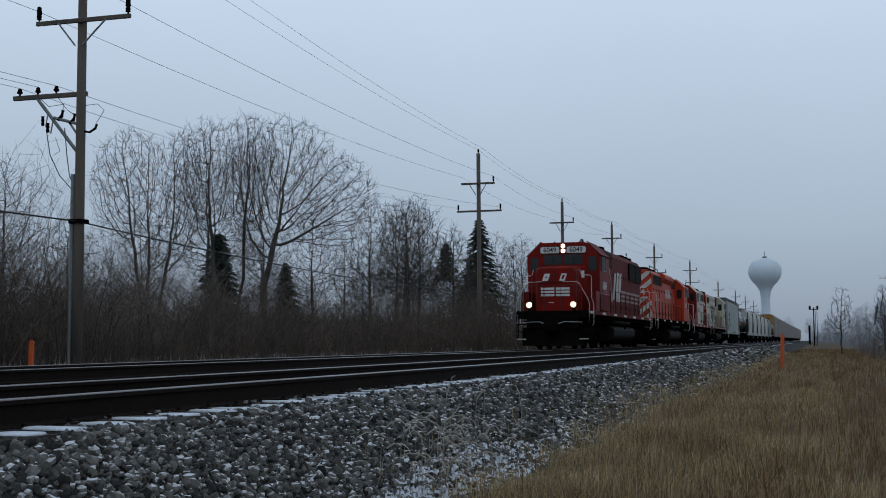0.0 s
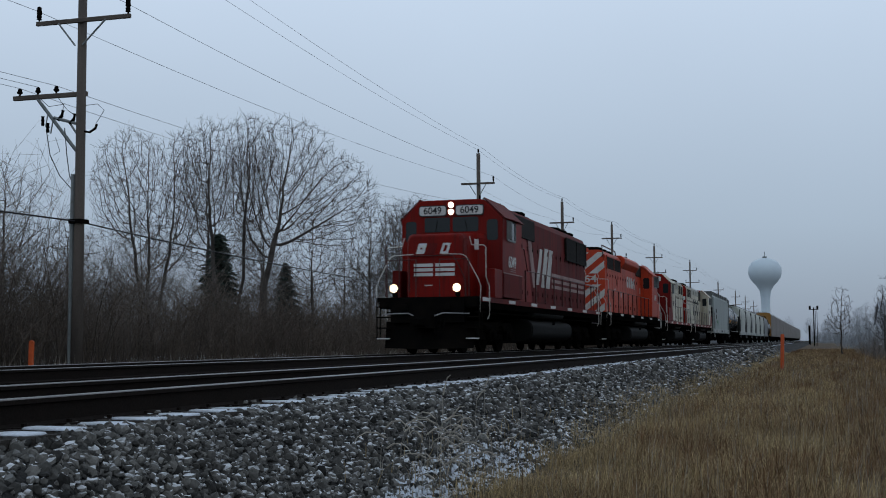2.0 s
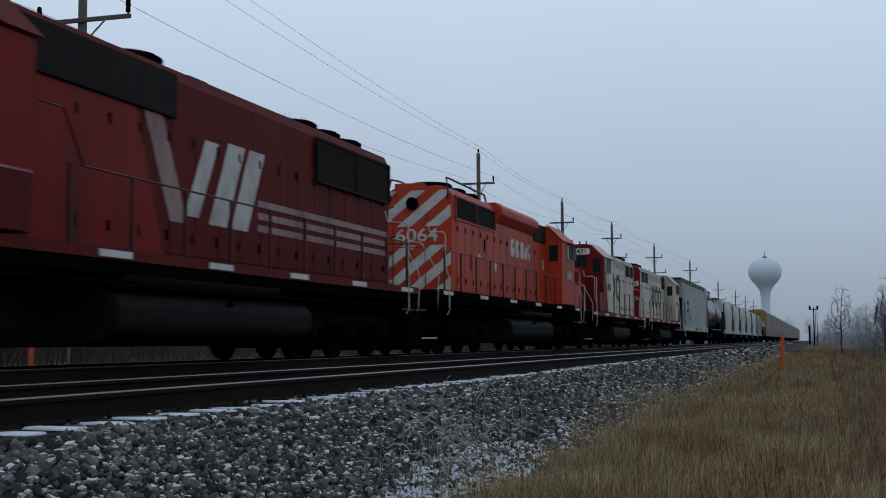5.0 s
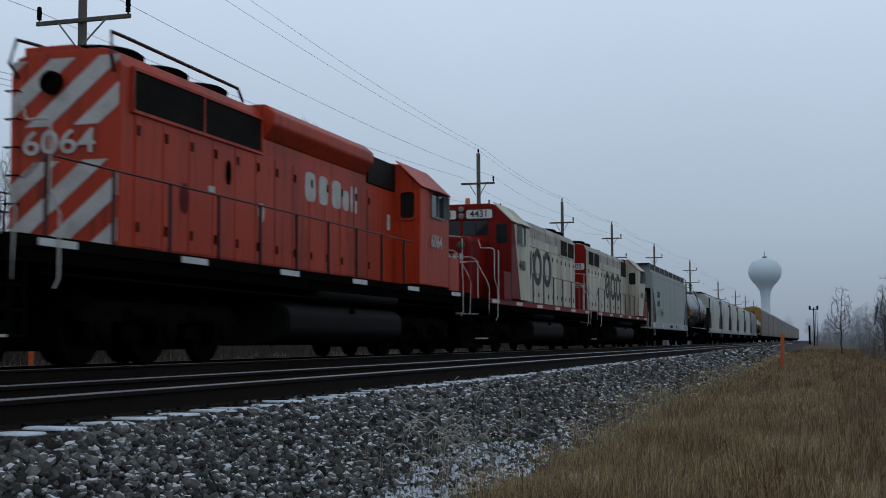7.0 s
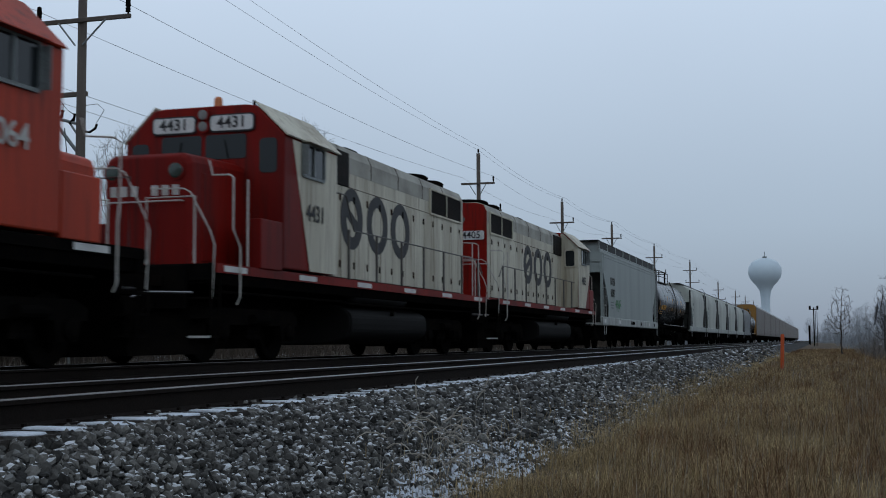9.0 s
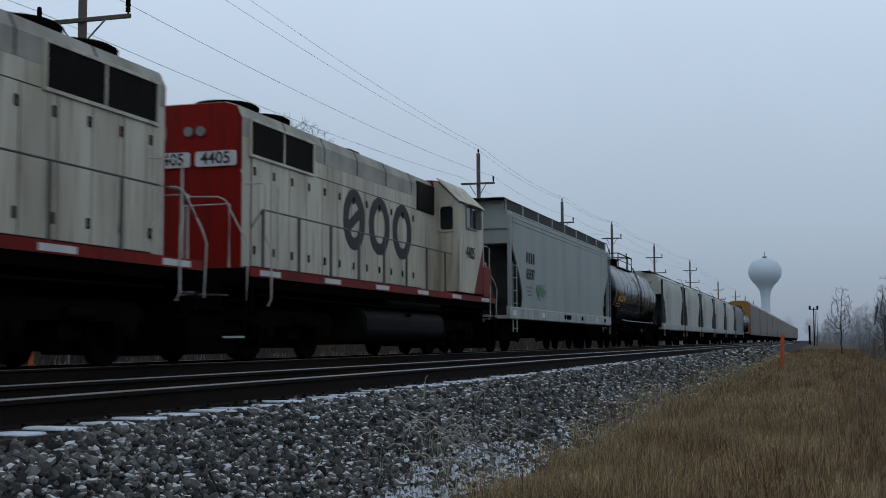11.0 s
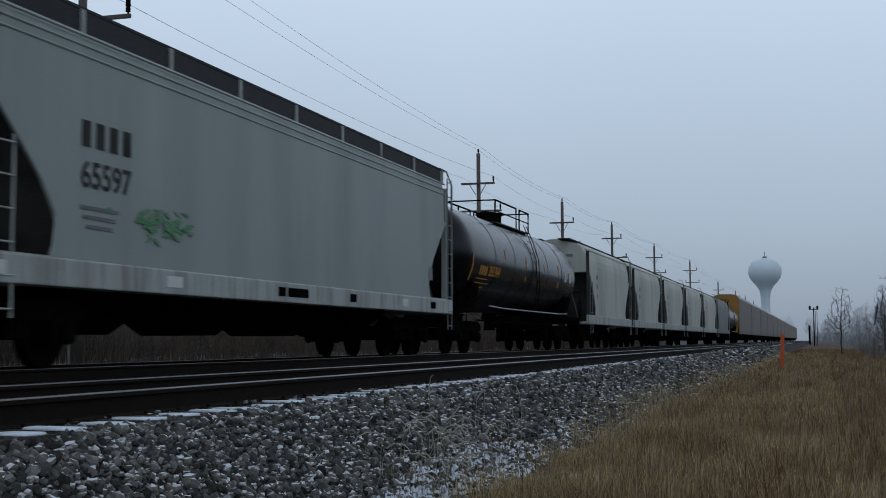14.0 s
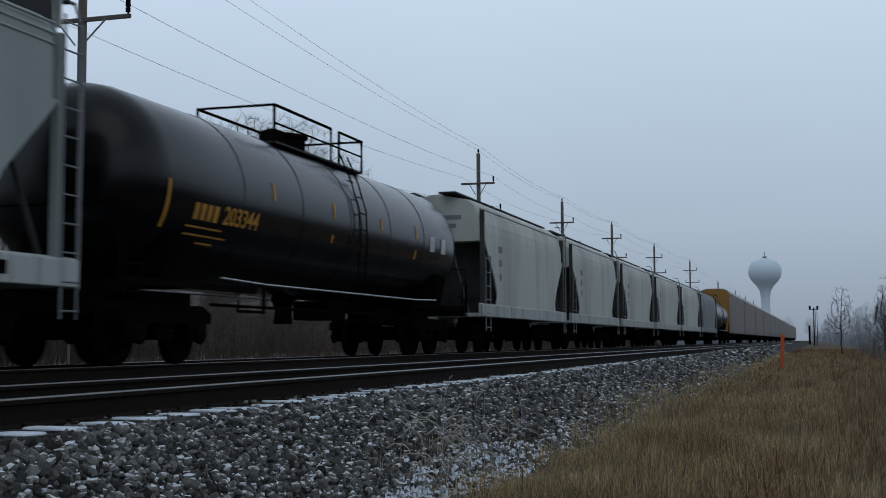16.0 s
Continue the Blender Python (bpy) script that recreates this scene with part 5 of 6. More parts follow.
prange.inputs["From Min"].default_value, prange.inputs["From Max"].default_value = 0.36, 0.50
some = STONE_N.nodes.new("ShaderNodeMapRange")
some.inputs["From Min"].default_value, some.inputs["From Max"].default_value = 0.48, 0.70
third = STONE_N.nodes.new("ShaderNodeMath")
third.operation = "MULTIPLY"
both = STONE_N.nodes.new("ShaderNodeMath")
both.operation = "MULTIPLY"
dust = STONE_N.nodes.new("ShaderNodeMix")
dust.data_type = "RGBA"
dust.inputs[7].default_value = (0.62, 0.65, 0.68, 1)
sb = STONE_N.nodes["Principled BSDF"]
old = sb.inputs["Base Color"].links[0].from_socket
co = STONE_N.nodes.new("ShaderNodeTexCoord")
for a, b in ((geo.outputs["True Normal"], sep.inputs[0]), (sep.outputs["Z"], up.inputs["Value"]), (co.outputs["Object"], patch.inputs["Vector"]), (patch.outputs["Fac"], prange.inputs["Value"]),
             (up.outputs["Result"], both.inputs[0]), (prange.outputs["Result"], both.inputs[1]), (geo.outputs["Random Per Island"], some.inputs["Value"]), (both.outputs[0], third.inputs[0]), (some.outputs["Result"], third.inputs[1]), (third.outputs[0], dust.inputs["Factor"]), (old, dust.inputs[6]), (dust.outputs[2], sb.inputs["Base Color"])):
    STONE_N.links.new(a, b)

SHOULDER_X = [-14.6, -12.6, -8, -4.05, -3.75, -3.3, -2.75, -2.2, -1, 2, 6, 12]
SHOULDER_Z = [-0.75, -0.23, -0.24, -0.22, -0.30, -0.60, -0.88, -0.90, -0.86, -0.84, -0.9, -1.2]


def scatter_stones(name, label, areas, seed):
    """Angular crushed stones; areas: x range, y range, count, size."""
    rng = np.random.default_rng(seed)
    ico = bmesh.new()
    bmesh.ops.create_icosphere(ico, subdivisions=1, radius=1.0)
    ico.verts.ensure_lookup_table()
    unit = np.array([v.co[:] for v in ico.verts])
    tri = np.array([[v.index for v in f.verts] for f in ico.faces])
    ico.free()
    rocks = []
    for k in range(14):
        sc = rng.uniform(0.62, 1.15, (len(unit), 1))
        axes = rng.uniform(0.6, 1.2, 3) * [1, 1, 0.52]
        rocks.append(unit * sc * axes)
    V, F, base = [], [], 0
    for x0, x1, y0, y1, count, size in areas:
        xs = rng.uniform(x0, x1, count)
        ys = rng.uniform(y0, y1, count)
        zs = np.interp(xs, SHOULDER_X, SHOULDER_Z)
        ang = rng.uniform(0, 2 * np.pi, (count, 2))
        siz = size * rng.uniform(0.55, 1.25, count)
        pick = rng.integers(0, 14, count)
        for k in range(14):
            i = np.where(pick == k)[0]
            if not len(i):
                continue
            p = rocks[k][None] * siz[i, None, None]
            c, s = np.cos(ang[i, 0])[:, None], np.sin(ang[i, 0])[:, None]
            x, y, z = p[..., 0] * c - p[..., 1] * s, p[..., 0] * s + p[..., 1] * c, p[..., 2]
            c, s = np.cos(ang[i, 1] * 0.3)[:, None], np.sin(ang[i, 1] * 0.3)[:, None]
            y, z = y * c - z * s, y * s + z * c
            q = np.stack([x + xs[i, None], y + ys[i, None], z + zs[i, None] + siz[i, None] * rng.uniform(-0.2, 0.9, (len(i), 1))], -1)
            n = len(unit)
            F.append((tri[None] + (base + np.arange(len(i)) * n)[:, None, None]).reshape(-1, 3))
            V.append(q.reshape(-1, 3))
            base += len(i) * n
    V, F = np.concatenate(V), np.concatenate(F)
    me = bpy.data.meshes.new(name)
    me.from_pydata(V.tolist(), [], F.tolist())
    me.materials.append(STONE)
    tagged(new(name, me), label, "gravel", kind="stuff")


scatter_stones("ballast_stones", "grey crushed ballast stones dusted with snow", [
    (-4.15, -2.55, 7.5, 13, 9500, 0.038), (-4.15, -2.55, 13, 26, 11000, 0.043), (-4.15, -2.55, 26, 50, 5200, 0.062), (-4.2, -2.8, 50, 110, 2600, 0.11),
    (-4.15, -2.55, 4.6, 7.5, 5400, 0.037), (-4.15, -2.65, -10, 4.6, 3000, 0.045), (-4.6, -4.05, 4, 40, 2200, 0.035), (-4.75, -4.0, 6.5, 18, 3600, 0.038), (-8.6, -6.7, 8, 60, 2600, 0.05), (-13.6, -11.8, 8, 60, 900, 0.05)], 11)


def flat_blob(name, x, y, w, l, z, mat, label, seed, lumps=60):
    """Thin uneven snow in many small overlapping pads."""
    rng = random.Random(seed)
    s = Shape()
    for k in range(lumps):
        a, q = rng.uniform(0, 6.28), math.sqrt(rng.random())
        px, py = x + w / 2 * q * math.cos(a), y + l / 2 * q * math.sin(a)
        zz = float(np.interp(px, SHOULDER_X, SHOULDER_Z)) if px > -14 else z
        r = rng.uniform(0.4, 1.0) * min(w, l) * (0.16 if lumps < 100 else 0.04)
        n = 9
        ring = [(px + r * rng.uniform(0.6, 1.3) * math.cos(6.283 * i / n), py + 1.5 * r * rng.uniform(0.6, 1.3) * math.sin(6.283 * i / n)) for i in range(n)]
        s.loft([[(u, v, zz - 0.03) for u, v in ring], [(px + (u - px) * 0.85, py + (v - py) * 0.85, zz + rng.uniform(0.02, 0.06)) for u, v in ring]])
    ob = part(name, s, mat, smooth=True)
    tagged(ob, label, "snow", kind="stuff")


flat_blob("snow_patch", -2.85, 10.6, 0.6, 4.4, -0.85, SNOW, "thin patchy snow at the foot of the ballast", 4, 620)
flat_blob("snow_patch", -2.75, 8.2, 0.4, 1.8, -0.85, SNOW, "thin patchy snow at the foot of the ballast", 5, 420)
flat_blob("snow_patch", -36, 60, 12, 30, -0.45, SNOW, "snow lying on open ground behind the thicket", 6, 60)


# ---- grass ----
def grass(name, label, mat, count, xr, yr, height, seed, edge=None, lean=0.35, width=0.0038):
    rng = np.random.default_rng(seed)
    # more blades close by
    u = rng.random(count)
    y = yr[0] * (yr[1] / yr[0]) ** u
    x = xr[0] + (xr[1] - xr[0]) * rng.random(count)
    clump = np.array([noise.noise(Vector((a * 1.3, b * 0.8, seed))) for a, b in zip(x, y)])
    border = np.array([0.35 * noise.noise(Vector((3.1, b * 0.7, seed))) for b in y])
    keep = rng.random(count) < 0.62 + clump * 0.7
    if edge is not None:
        keep &= x > edge - 0.55 * np.clip((y - 10) / 9, 0, 1) + border + rng.normal(0, 0.18, count)
    x, y, clump = x[keep], y[keep], clump[keep]
    n = len(x)
    z = np.interp(x, SHOULDER_X, SHOULDER_Z) - 0.03
    h = height * rng.uniform(0.55, 1.15, n) * (1 + 0.5 * clump)
    far = np.clip(y / 20, 1, 3)
    w = width * rng.uniform(0.6, 1.3, n) * far
    a = rng.uniform(0, 2 * np.pi, n)
    d = rng.normal(0, lean, n)
    ca, sa = np.cos(a), np.sin(a)
    bx, by = d * h * np.cos(a + 1.1) + 0.04 * h, d * h * np.sin(a + 1.1) - 0.05 * h
    P = np.stack([
        np.stack([x - ca * w, y - sa * w, z], -1), np.stack([x + ca * w, y + sa * w, z], -1),
        np.stack([x + bx * 0.35 + ca * w * 0.8, y + by * 0.35 + sa * w * 0.8, z + h * 0.6], -1), np.stack([x + bx * 0.35 - ca * w * 0.8, y + by * 0.35 - sa * w * 0.8, z + h * 0.6], -1),
        np.stack([x + bx, y + by, z + h * np.sqrt(np.clip(1 - d * d * 0.6, 0.2, 1))], -1)], 1)
    base = np.arange(n)[:, None] * 5
    quads = (base + np.array([[0, 1, 2, 3]])).tolist()
    tris = (base + np.array([[3, 2, 4]])).tolist()
    ob = quick(name, P.reshape(-1, 3).tolist(), quads + tris, mat)
    tagged(ob, label, "grass", kind="stuff")


grass("dry_grass", "tan dry grass along the foot of the ballast", STRAW, 130000, (-3.6, 0.3), (8, 110), 0.24, 21, edge=-2.5, lean=0.9, width=0.0024)
grass("prairie_grass", "russet brown prairie grass covering the verge", RUSSET, 220000, (-2.8, 7.0), (8, 150), 0.29, 22, edge=-1.75, lean=0.85, width=0.0026)
grass("field_grass", "mixed dead grass on the field", STRAW, 65000, (-1.8, 7.0), (8, 150), 0.31, 23, lean=0.9, width=0.0022)
grass("low_grass", "short olive-brown dead grass in tufts", OLIVE, 80000, (-2.7, 7.0), (8, 90), 0.22, 29, edge=-2.3, lean=0.8, width=0.0028)
grass("grass_seed_stems", "thin upright seed stems above the grass", WEED, 6000, (-2.6, 5.0), (8, 60), 0.42, 27, edge=-2.1, lean=0.25, width=0.0016)
grass("sparse_weeds", "thin dead weeds growing through the ballast", STRAW, 420, (-3.4, -2.6), (8, 26), 0.24, 24, lean=0.5, width=0.0026)
grass("track_weeds", "dry weeds beyond the tracks", STRAW, 9000, (-17.5, -13.6), (14, 120), 0.40, 25, width=0.008)
grass("wood_edge_weeds", "pale weeds at the edge of the woods", WEED, 4500, (-22, -14.5), (15, 90), 0.65, 26, width=0.007)


grass("verge_grass", "dead grass on the verge behind the viewpoint", RUSSET, 24000, (-2.6, 7.0), (1.0, 16.0), 0.30, 28, edge=-2.2)
bpy.data.objects["verge_grass"].location = (0, -11.4, 0)

SWAY = []


def stalks():
    """Single tall dry stalks with drooping plumes; the first one bends in the wind."""
    rng = random.Random(8)
    spots = [(-2.78, 9.0, 0.92, 0.05), (-3.2, 11.5, 0.5, 0.08), (-3.1, 13.0, 0.55, -0.05), (-2.9, 9.6, 0.6, 0.1), (-2.8, 10.6, 0.5, -0.08), (-3.3, 12.2, 0.55, 0.06)]
    spots += [(rng.uniform(-3.25, -2.7), rng.uniform(8.6, 11.0), rng.uniform(0.22, 0.42), rng.choice((-1, 1)) * rng.uniform(0.08, 0.2)) for k in range(34)]
    for k, (x, y, h, bend) in enumerate(spots):
        z = float(np.interp(x, SHOULDER_X, SHOULDER_Z))
        s = Shape().tube([(0, 0, -0.03), (0.01, 0, h * 0.5), (bend * 0.3, 0, h * 0.85), (bend, 0, h)], 0.0022, 5, 0.0016)
        th = empty("grass_stalk", "single pale dry grass stalk growing in the ballast", "grass", "dry stalks")
        th.matrix_basis = pose(x, y, z, 0, 0, 0 if k < 6 else rng.uniform(-50, 50))
        part("stem", s, WEED, th)
        tail = [(bend * 0.35, 0, h * 0.86), (bend * 0.7, 0, h * 0.94), (bend, 0, h), (bend * 1.5, 0, h * 1.02)]
        if k > 5:
            tail = [(bend * 0.35, 0, h * 0.86), (bend * 0.75, 0, h * 0.98), (bend * 1.25, 0, h * 1.0), (bend * 1.65, 0, h * 0.9), (bend * 1.85, 0, h * 0.74)]
        part("plume", Shape().tube(tail, 0.008, 6, 0.003), WEED, th)
        if k == 0:
            SWAY.append((th, x, y, z))


stalks()


# ---- bare trees ----
def tubes(segs, sides):
    """Tapered tubes from rows of start, end, two radii."""
    A = np.array([s[0] for s in segs])
    B = np.array([s[1] for s in segs])
    R0 = np.array([s[2] for s in segs])
    R1 = np.array([s[3] for s in segs])
    D = B - A
    D /= np.linalg.norm(D, axis=1, keepdims=True) + 1e-9
    ref = np.where(np.abs(D[:, 2:3]) > 0.9, np.array([[1.0, 0, 0]]), np.array([[0, 0, 1.0]]))
    U = np.cross(D, ref)
    U /= np.linalg.norm(U, axis=1, keepdims=True) + 1e-9
    W = np.cross(D, U)
    V = []
    for P, R in ((A, R0), (B, R1)):
        for k in range(sides):
            t = 2 * np.pi * k / sides
            V.append(P + R[:, None] * (U * np.cos(t) + W * np.sin(t)))
    V = np.stack(V, 1)
    n = len(segs)
    base = np.arange(n)[:, None] * 2 * sides
    F = [base + np.array([[k, (k + 1) % sides, sides + (k + 1) % sides, sides + k]]) for k in range(sides)]
    return V.reshape(-1, 3), np.concatenate(F)


def crown_tree(name, seed, fork, blobs, count, label, step=0.25, tip=0.008, stems=1, lift=0.10, twig=0.40, low=0.8):
    """A bare tree whose limbs grow towards points spread through its crown; blobs: centre x, y, z and three half-axes."""
    rng = np.random.default_rng(seed)
    cloud = []
    for cx, cy, cz, ax, ay, az in blobs:
        n = int(count / len(blobs))
        d = rng.normal(size=(n, 3))
        d /= np.linalg.norm(d, axis=1, keepdims=True)
        cloud.append(np.array([cx, cy, cz]) + d * (rng.random((n, 1)) ** 0.42) * np.array([ax, ay, az]))
    cloud = np.concatenate(cloud)
    cloud = cloud[cloud[:, 2] > fork * low]
    nodes, parent = [np.array([0.0, 0, -0.3])], [-1]
    for k in range(stems):
        a = 6.283 * k / stems + 0.4
        out = 0.0 if stems == 1 else 0.16
        last = 0
        for j in range(int((fork + 0.3) / step)):
            wob = rng.normal(0, 0.018, 2)
            nodes.append(nodes[last] + np.array([out * math.cos(a) * step + wob[0], out * math.sin(a) * step + wob[1], step]))
            parent.append(last)
            last = len(nodes) - 1
    N = np.array(nodes)
    dist = np.linalg.norm(cloud[:, None] - N[None], axis=2)
    near, best = dist.argmin(1), dist.min(1)
    bias = np.array([0, 0, lift])
    for turn in range(160):
        if not len(cloud):
            break
        heads = np.unique(near)
        v = cloud - N[near]
        v /= np.linalg.norm(v, axis=1, keepdims=True) + 1e-9
        acc = np.zeros((len(N), 3))
        np.add.at(acc, near, v)
        grown = acc[heads]
        grown /= np.linalg.norm(grown, axis=1, keepdims=True) + 1e-9
        grown = grown + bias + rng.normal(0, 0.07, grown.shape)
        grown /= np.linalg.norm(grown, axis=1, keepdims=True) + 1e-9
        fresh = N[heads] + grown * step
        free = np.array([np.min(np.sum((N - q) ** 2, axis=1)) > (0.62 * step) ** 2 for q in fresh])
        stuck = np.isin(near, heads[~free])
        heads, fresh = heads[free], fresh[free]
        drop = stuck & (rng.random(len(cloud)) < 0.35)
        if not len(heads):
            cloud, near, best = cloud[~drop], near[~drop], best[~drop]
            continue
        base = len(N)
        N = np.concatenate([N, fresh])
        parent += heads.tolist()
        dn = np.linalg.norm(cloud[:, None] - fresh[None], axis=2)
        m, a = dn.min(1), dn.argmin(1)
        better = m < best
        near = np.where(better, base + a, near)
        best = np.where(better, m, best)
        stay = ~(drop & ~better) & (best > step * 1.2) & ((turn < 12) | better | (rng.random(len(best)) > 0.06))
        cloud, near, best = cloud[stay], near[stay], best[stay]
    parent = np.array(parent)
    area = np.zeros(len(N))
    kids = np.zeros(len(N), int)
    for i in range(len(N) - 1, 0, -1):
        if kids[i] == 0:
            area[i] = tip ** 2.2
        area[parent[i]] += area[i]
        kids[parent[i]] += 1
    R = area ** (1 / 2.2)
    R[0] = R[1] * 1.25
    thick, thin = [], []
    for i in range(1, len(N)):
        p = parent[i]
        r0 = min(R[p], R[i] * 1.35)
        (thick if R[i] > tip * 5 else thin).append((N[p], N[i], r0, R[i]))
    # fine twigs from every thin branch
    for i in range(1, len(N)):
        if R[i] < tip * 4:
            d = N[i] - N[parent[i]]
            d /= np.linalg.norm(d) + 1e-9
            for j in range(4 if kids[i] == 0 else 2 if R[i] < tip * 1.8 else 1):
                e = d + rng.normal(0, 0.55, 3) + np.array([0, 0, 0.18])
                e *= twig * rng.uniform(0.5, 1.3) / (np.linalg.norm(e) + 1e-9)
                mid = N[i] + e * 0.5
                thin.append((N[i], mid, tip * 0.75, tip * 0.6))
                e2 = e * 0.5 + rng.normal(0, 0.05, 3) + np.array([0, 0, 0.03])
                thin.append((mid, mid + e2, tip * 0.6, tip * 0.4))
    th = empty(name, label, "tree", "bare trees")
    for piece, segs, sides in (("trunk", thick, 7), ("crown", thin, 3)):
        v, f = tubes(segs, sides)
        me = bpy.data.meshes.new(piece)
        me.from_pydata(v.tolist(), [], f.tolist())
        me.materials.append(BARK)
        me.polygons.foreach_set("use_smooth", [True] * len(me.polygons))
        ob = new(piece, me)
        ob.parent = th
    return th


tree_a = crown_tree("bare_tree", 3, 2.6, [(-0.9, 0, 7.9, 1.9, 2.2, 2.9), (1.0, 0.3, 7.3, 1.8, 2.0, 3.3)], 3200, "large leafless tree with several ascending limbs at the wood's edge", stems=3)
tree_a.matrix_basis = pose(-29.2, 49.7, -0.55, 0, 0, 16.7)
tree_b = crown_tree("bare_tree", 8, 4.6, [(-1.0, 0, 9.6, 2.2, 2.4, 3.2), (0.9, 0, 9.9, 1.7, 2.2, 3.0)], 3200, "large leafless tree with forked limbs and fine twigs", stems=2)
tree_b.matrix_basis = pose(-29.4, 58.0, -0.55, 0, 0, 16.7)
tree_f = crown_tree("bare_tree", 14, 3.6, [(1.2, 0, 9.4, 2.9, 2.9, 3.0), (3.1, 0.2, 7.9, 3.0, 2.4, 2.7), (-0.6, 0, 8.4, 1.5, 2.0, 3.0)], 4800, "broad leafless tree whose curved crown leans over the brush", stems=1, lift=0.04)
tree_f.matrix_basis = pose(-26.8, 56.7, -0.55, 0, 0, 16.7)
tree_c = crown_tree("bare_tree", 15, 6.5, [(0, 0, 8.3, 2.6, 2.6, 4.3), (0.6, 0.4, 6.0, 2.9, 2.9, 2.4)], 800, "tall leafless tree in the roadside wood", step=0.33, tip=0.012, twig=0.6, low=0.42, lift=0.2)
tree_c.matrix_basis = pose(-35, 66, -0.5)
tree_d = crown_tree("bare_tree", 27, 5.2, [(0, 0, 6.6, 2.2, 2.2, 4.0)], 520, "slender leafless tree in the roadside wood", step=0.32, tip=0.012, twig=0.55, low=0.42, lift=0.2)
tree_d.matrix_basis = pose(-31, 41.5, -0.5) @ Matrix.Scale(0.78, 4)
tree_e = crown_tree("bare_tree", 31, 2.2, [(0.1, 0, 3.2, 0.9, 0.9, 1.9), (-0.2, 0, 2.4, 1.1, 1.1, 1.0)], 330, "thin young leafless tree on the grassy verge", step=0.15, tip=0.0075, twig=0.26, low=0.45, lift=0.2)
tree_e.matrix_basis = pose(1.45, 92, -0.85)

rw = random.Random(12)
def plant(src, x, y, s, z, bark=None, text="leafless tree in haze-grey colour far along the line"):
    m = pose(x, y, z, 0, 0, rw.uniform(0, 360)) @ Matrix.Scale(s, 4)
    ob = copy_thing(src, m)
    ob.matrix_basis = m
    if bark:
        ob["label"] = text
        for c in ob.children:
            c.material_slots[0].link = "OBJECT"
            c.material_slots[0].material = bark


for src, x, y, s in [(tree_c, -31.0, 73.0, 0.8), (tree_d, -36, 76, 1.0), (tree_d, -28, 35, 0.62), (tree_d, -31, 37, 0.7), (tree_d, -26.5, 70, 0.55), (tree_c, -29, 86, 0.9), (tree_c, -32, 95, 1.0), (tree_c, -35, 103, 1.05), (tree_d, -30, 101, 1.0), (tree_c, -26, 110, 0.85), (tree_c, -40, 108, 1.15),
                     (tree_d, -27, 96, 0.8), (tree_d, -25, 120, 0.95), (tree_c, -27, 127, 0.85), (tree_c, -28, 138, 0.95), (tree_d, -25, 149, 1.05),
                     (tree_c, -28, 162, 0.9), (tree_d, -25, 174, 0.95), (tree_c, -44, 118, 0.9), (tree_d, -40, 135, 0.9), (tree_c, -38, 44, 0.62), (tree_d, -25, 27, 0.6), (tree_d, -48, 62, 0.8),
                     (tree_c, -32.9, 94.5, 1.0), (tree_c, -32.4, 98.9, 1.05), (tree_d, -31.0, 104.5, 1.05), (tree_c, -31.3, 121.2, 0.95), (tree_c, -30.8, 126.5, 0.9), (tree_c, -40, 84, 0.85), (tree_d, -38, 96, 0.9), (tree_c, -43, 72, 0.75), (tree_d, -35, 52, 0.7)]:
    plant(src, x, y, s, -0.55)
for src, x, y, s in [(tree_e, 3.15, 66, 0.8), (tree_e, 4.3, 78, 1.05), (tree_e, 5.0, 86, 0.95), (tree_e, 3.9, 71, 0.65), (tree_e, 6.2, 94, 1.15), (tree_e, 4.7, 74, 0.9)]:
    plant(src, x, y, s, -0.9, BARK, "slender leafless tree at the edge of the field")
# Distant trees swap to the bark colour that has haze painted in.
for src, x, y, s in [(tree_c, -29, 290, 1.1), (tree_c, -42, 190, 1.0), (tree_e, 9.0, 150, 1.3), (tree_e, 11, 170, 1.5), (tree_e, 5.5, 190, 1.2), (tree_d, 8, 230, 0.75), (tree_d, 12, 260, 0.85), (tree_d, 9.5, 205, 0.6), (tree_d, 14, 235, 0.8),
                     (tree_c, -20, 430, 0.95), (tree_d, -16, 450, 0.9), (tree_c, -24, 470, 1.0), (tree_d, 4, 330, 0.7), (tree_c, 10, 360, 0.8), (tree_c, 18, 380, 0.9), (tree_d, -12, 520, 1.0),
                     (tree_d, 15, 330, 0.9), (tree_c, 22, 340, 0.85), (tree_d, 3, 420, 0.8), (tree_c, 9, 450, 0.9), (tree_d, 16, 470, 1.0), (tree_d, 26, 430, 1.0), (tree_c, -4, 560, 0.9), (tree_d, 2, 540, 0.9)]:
    plant(src, x, y, s, -0.9, HAZEBARK)


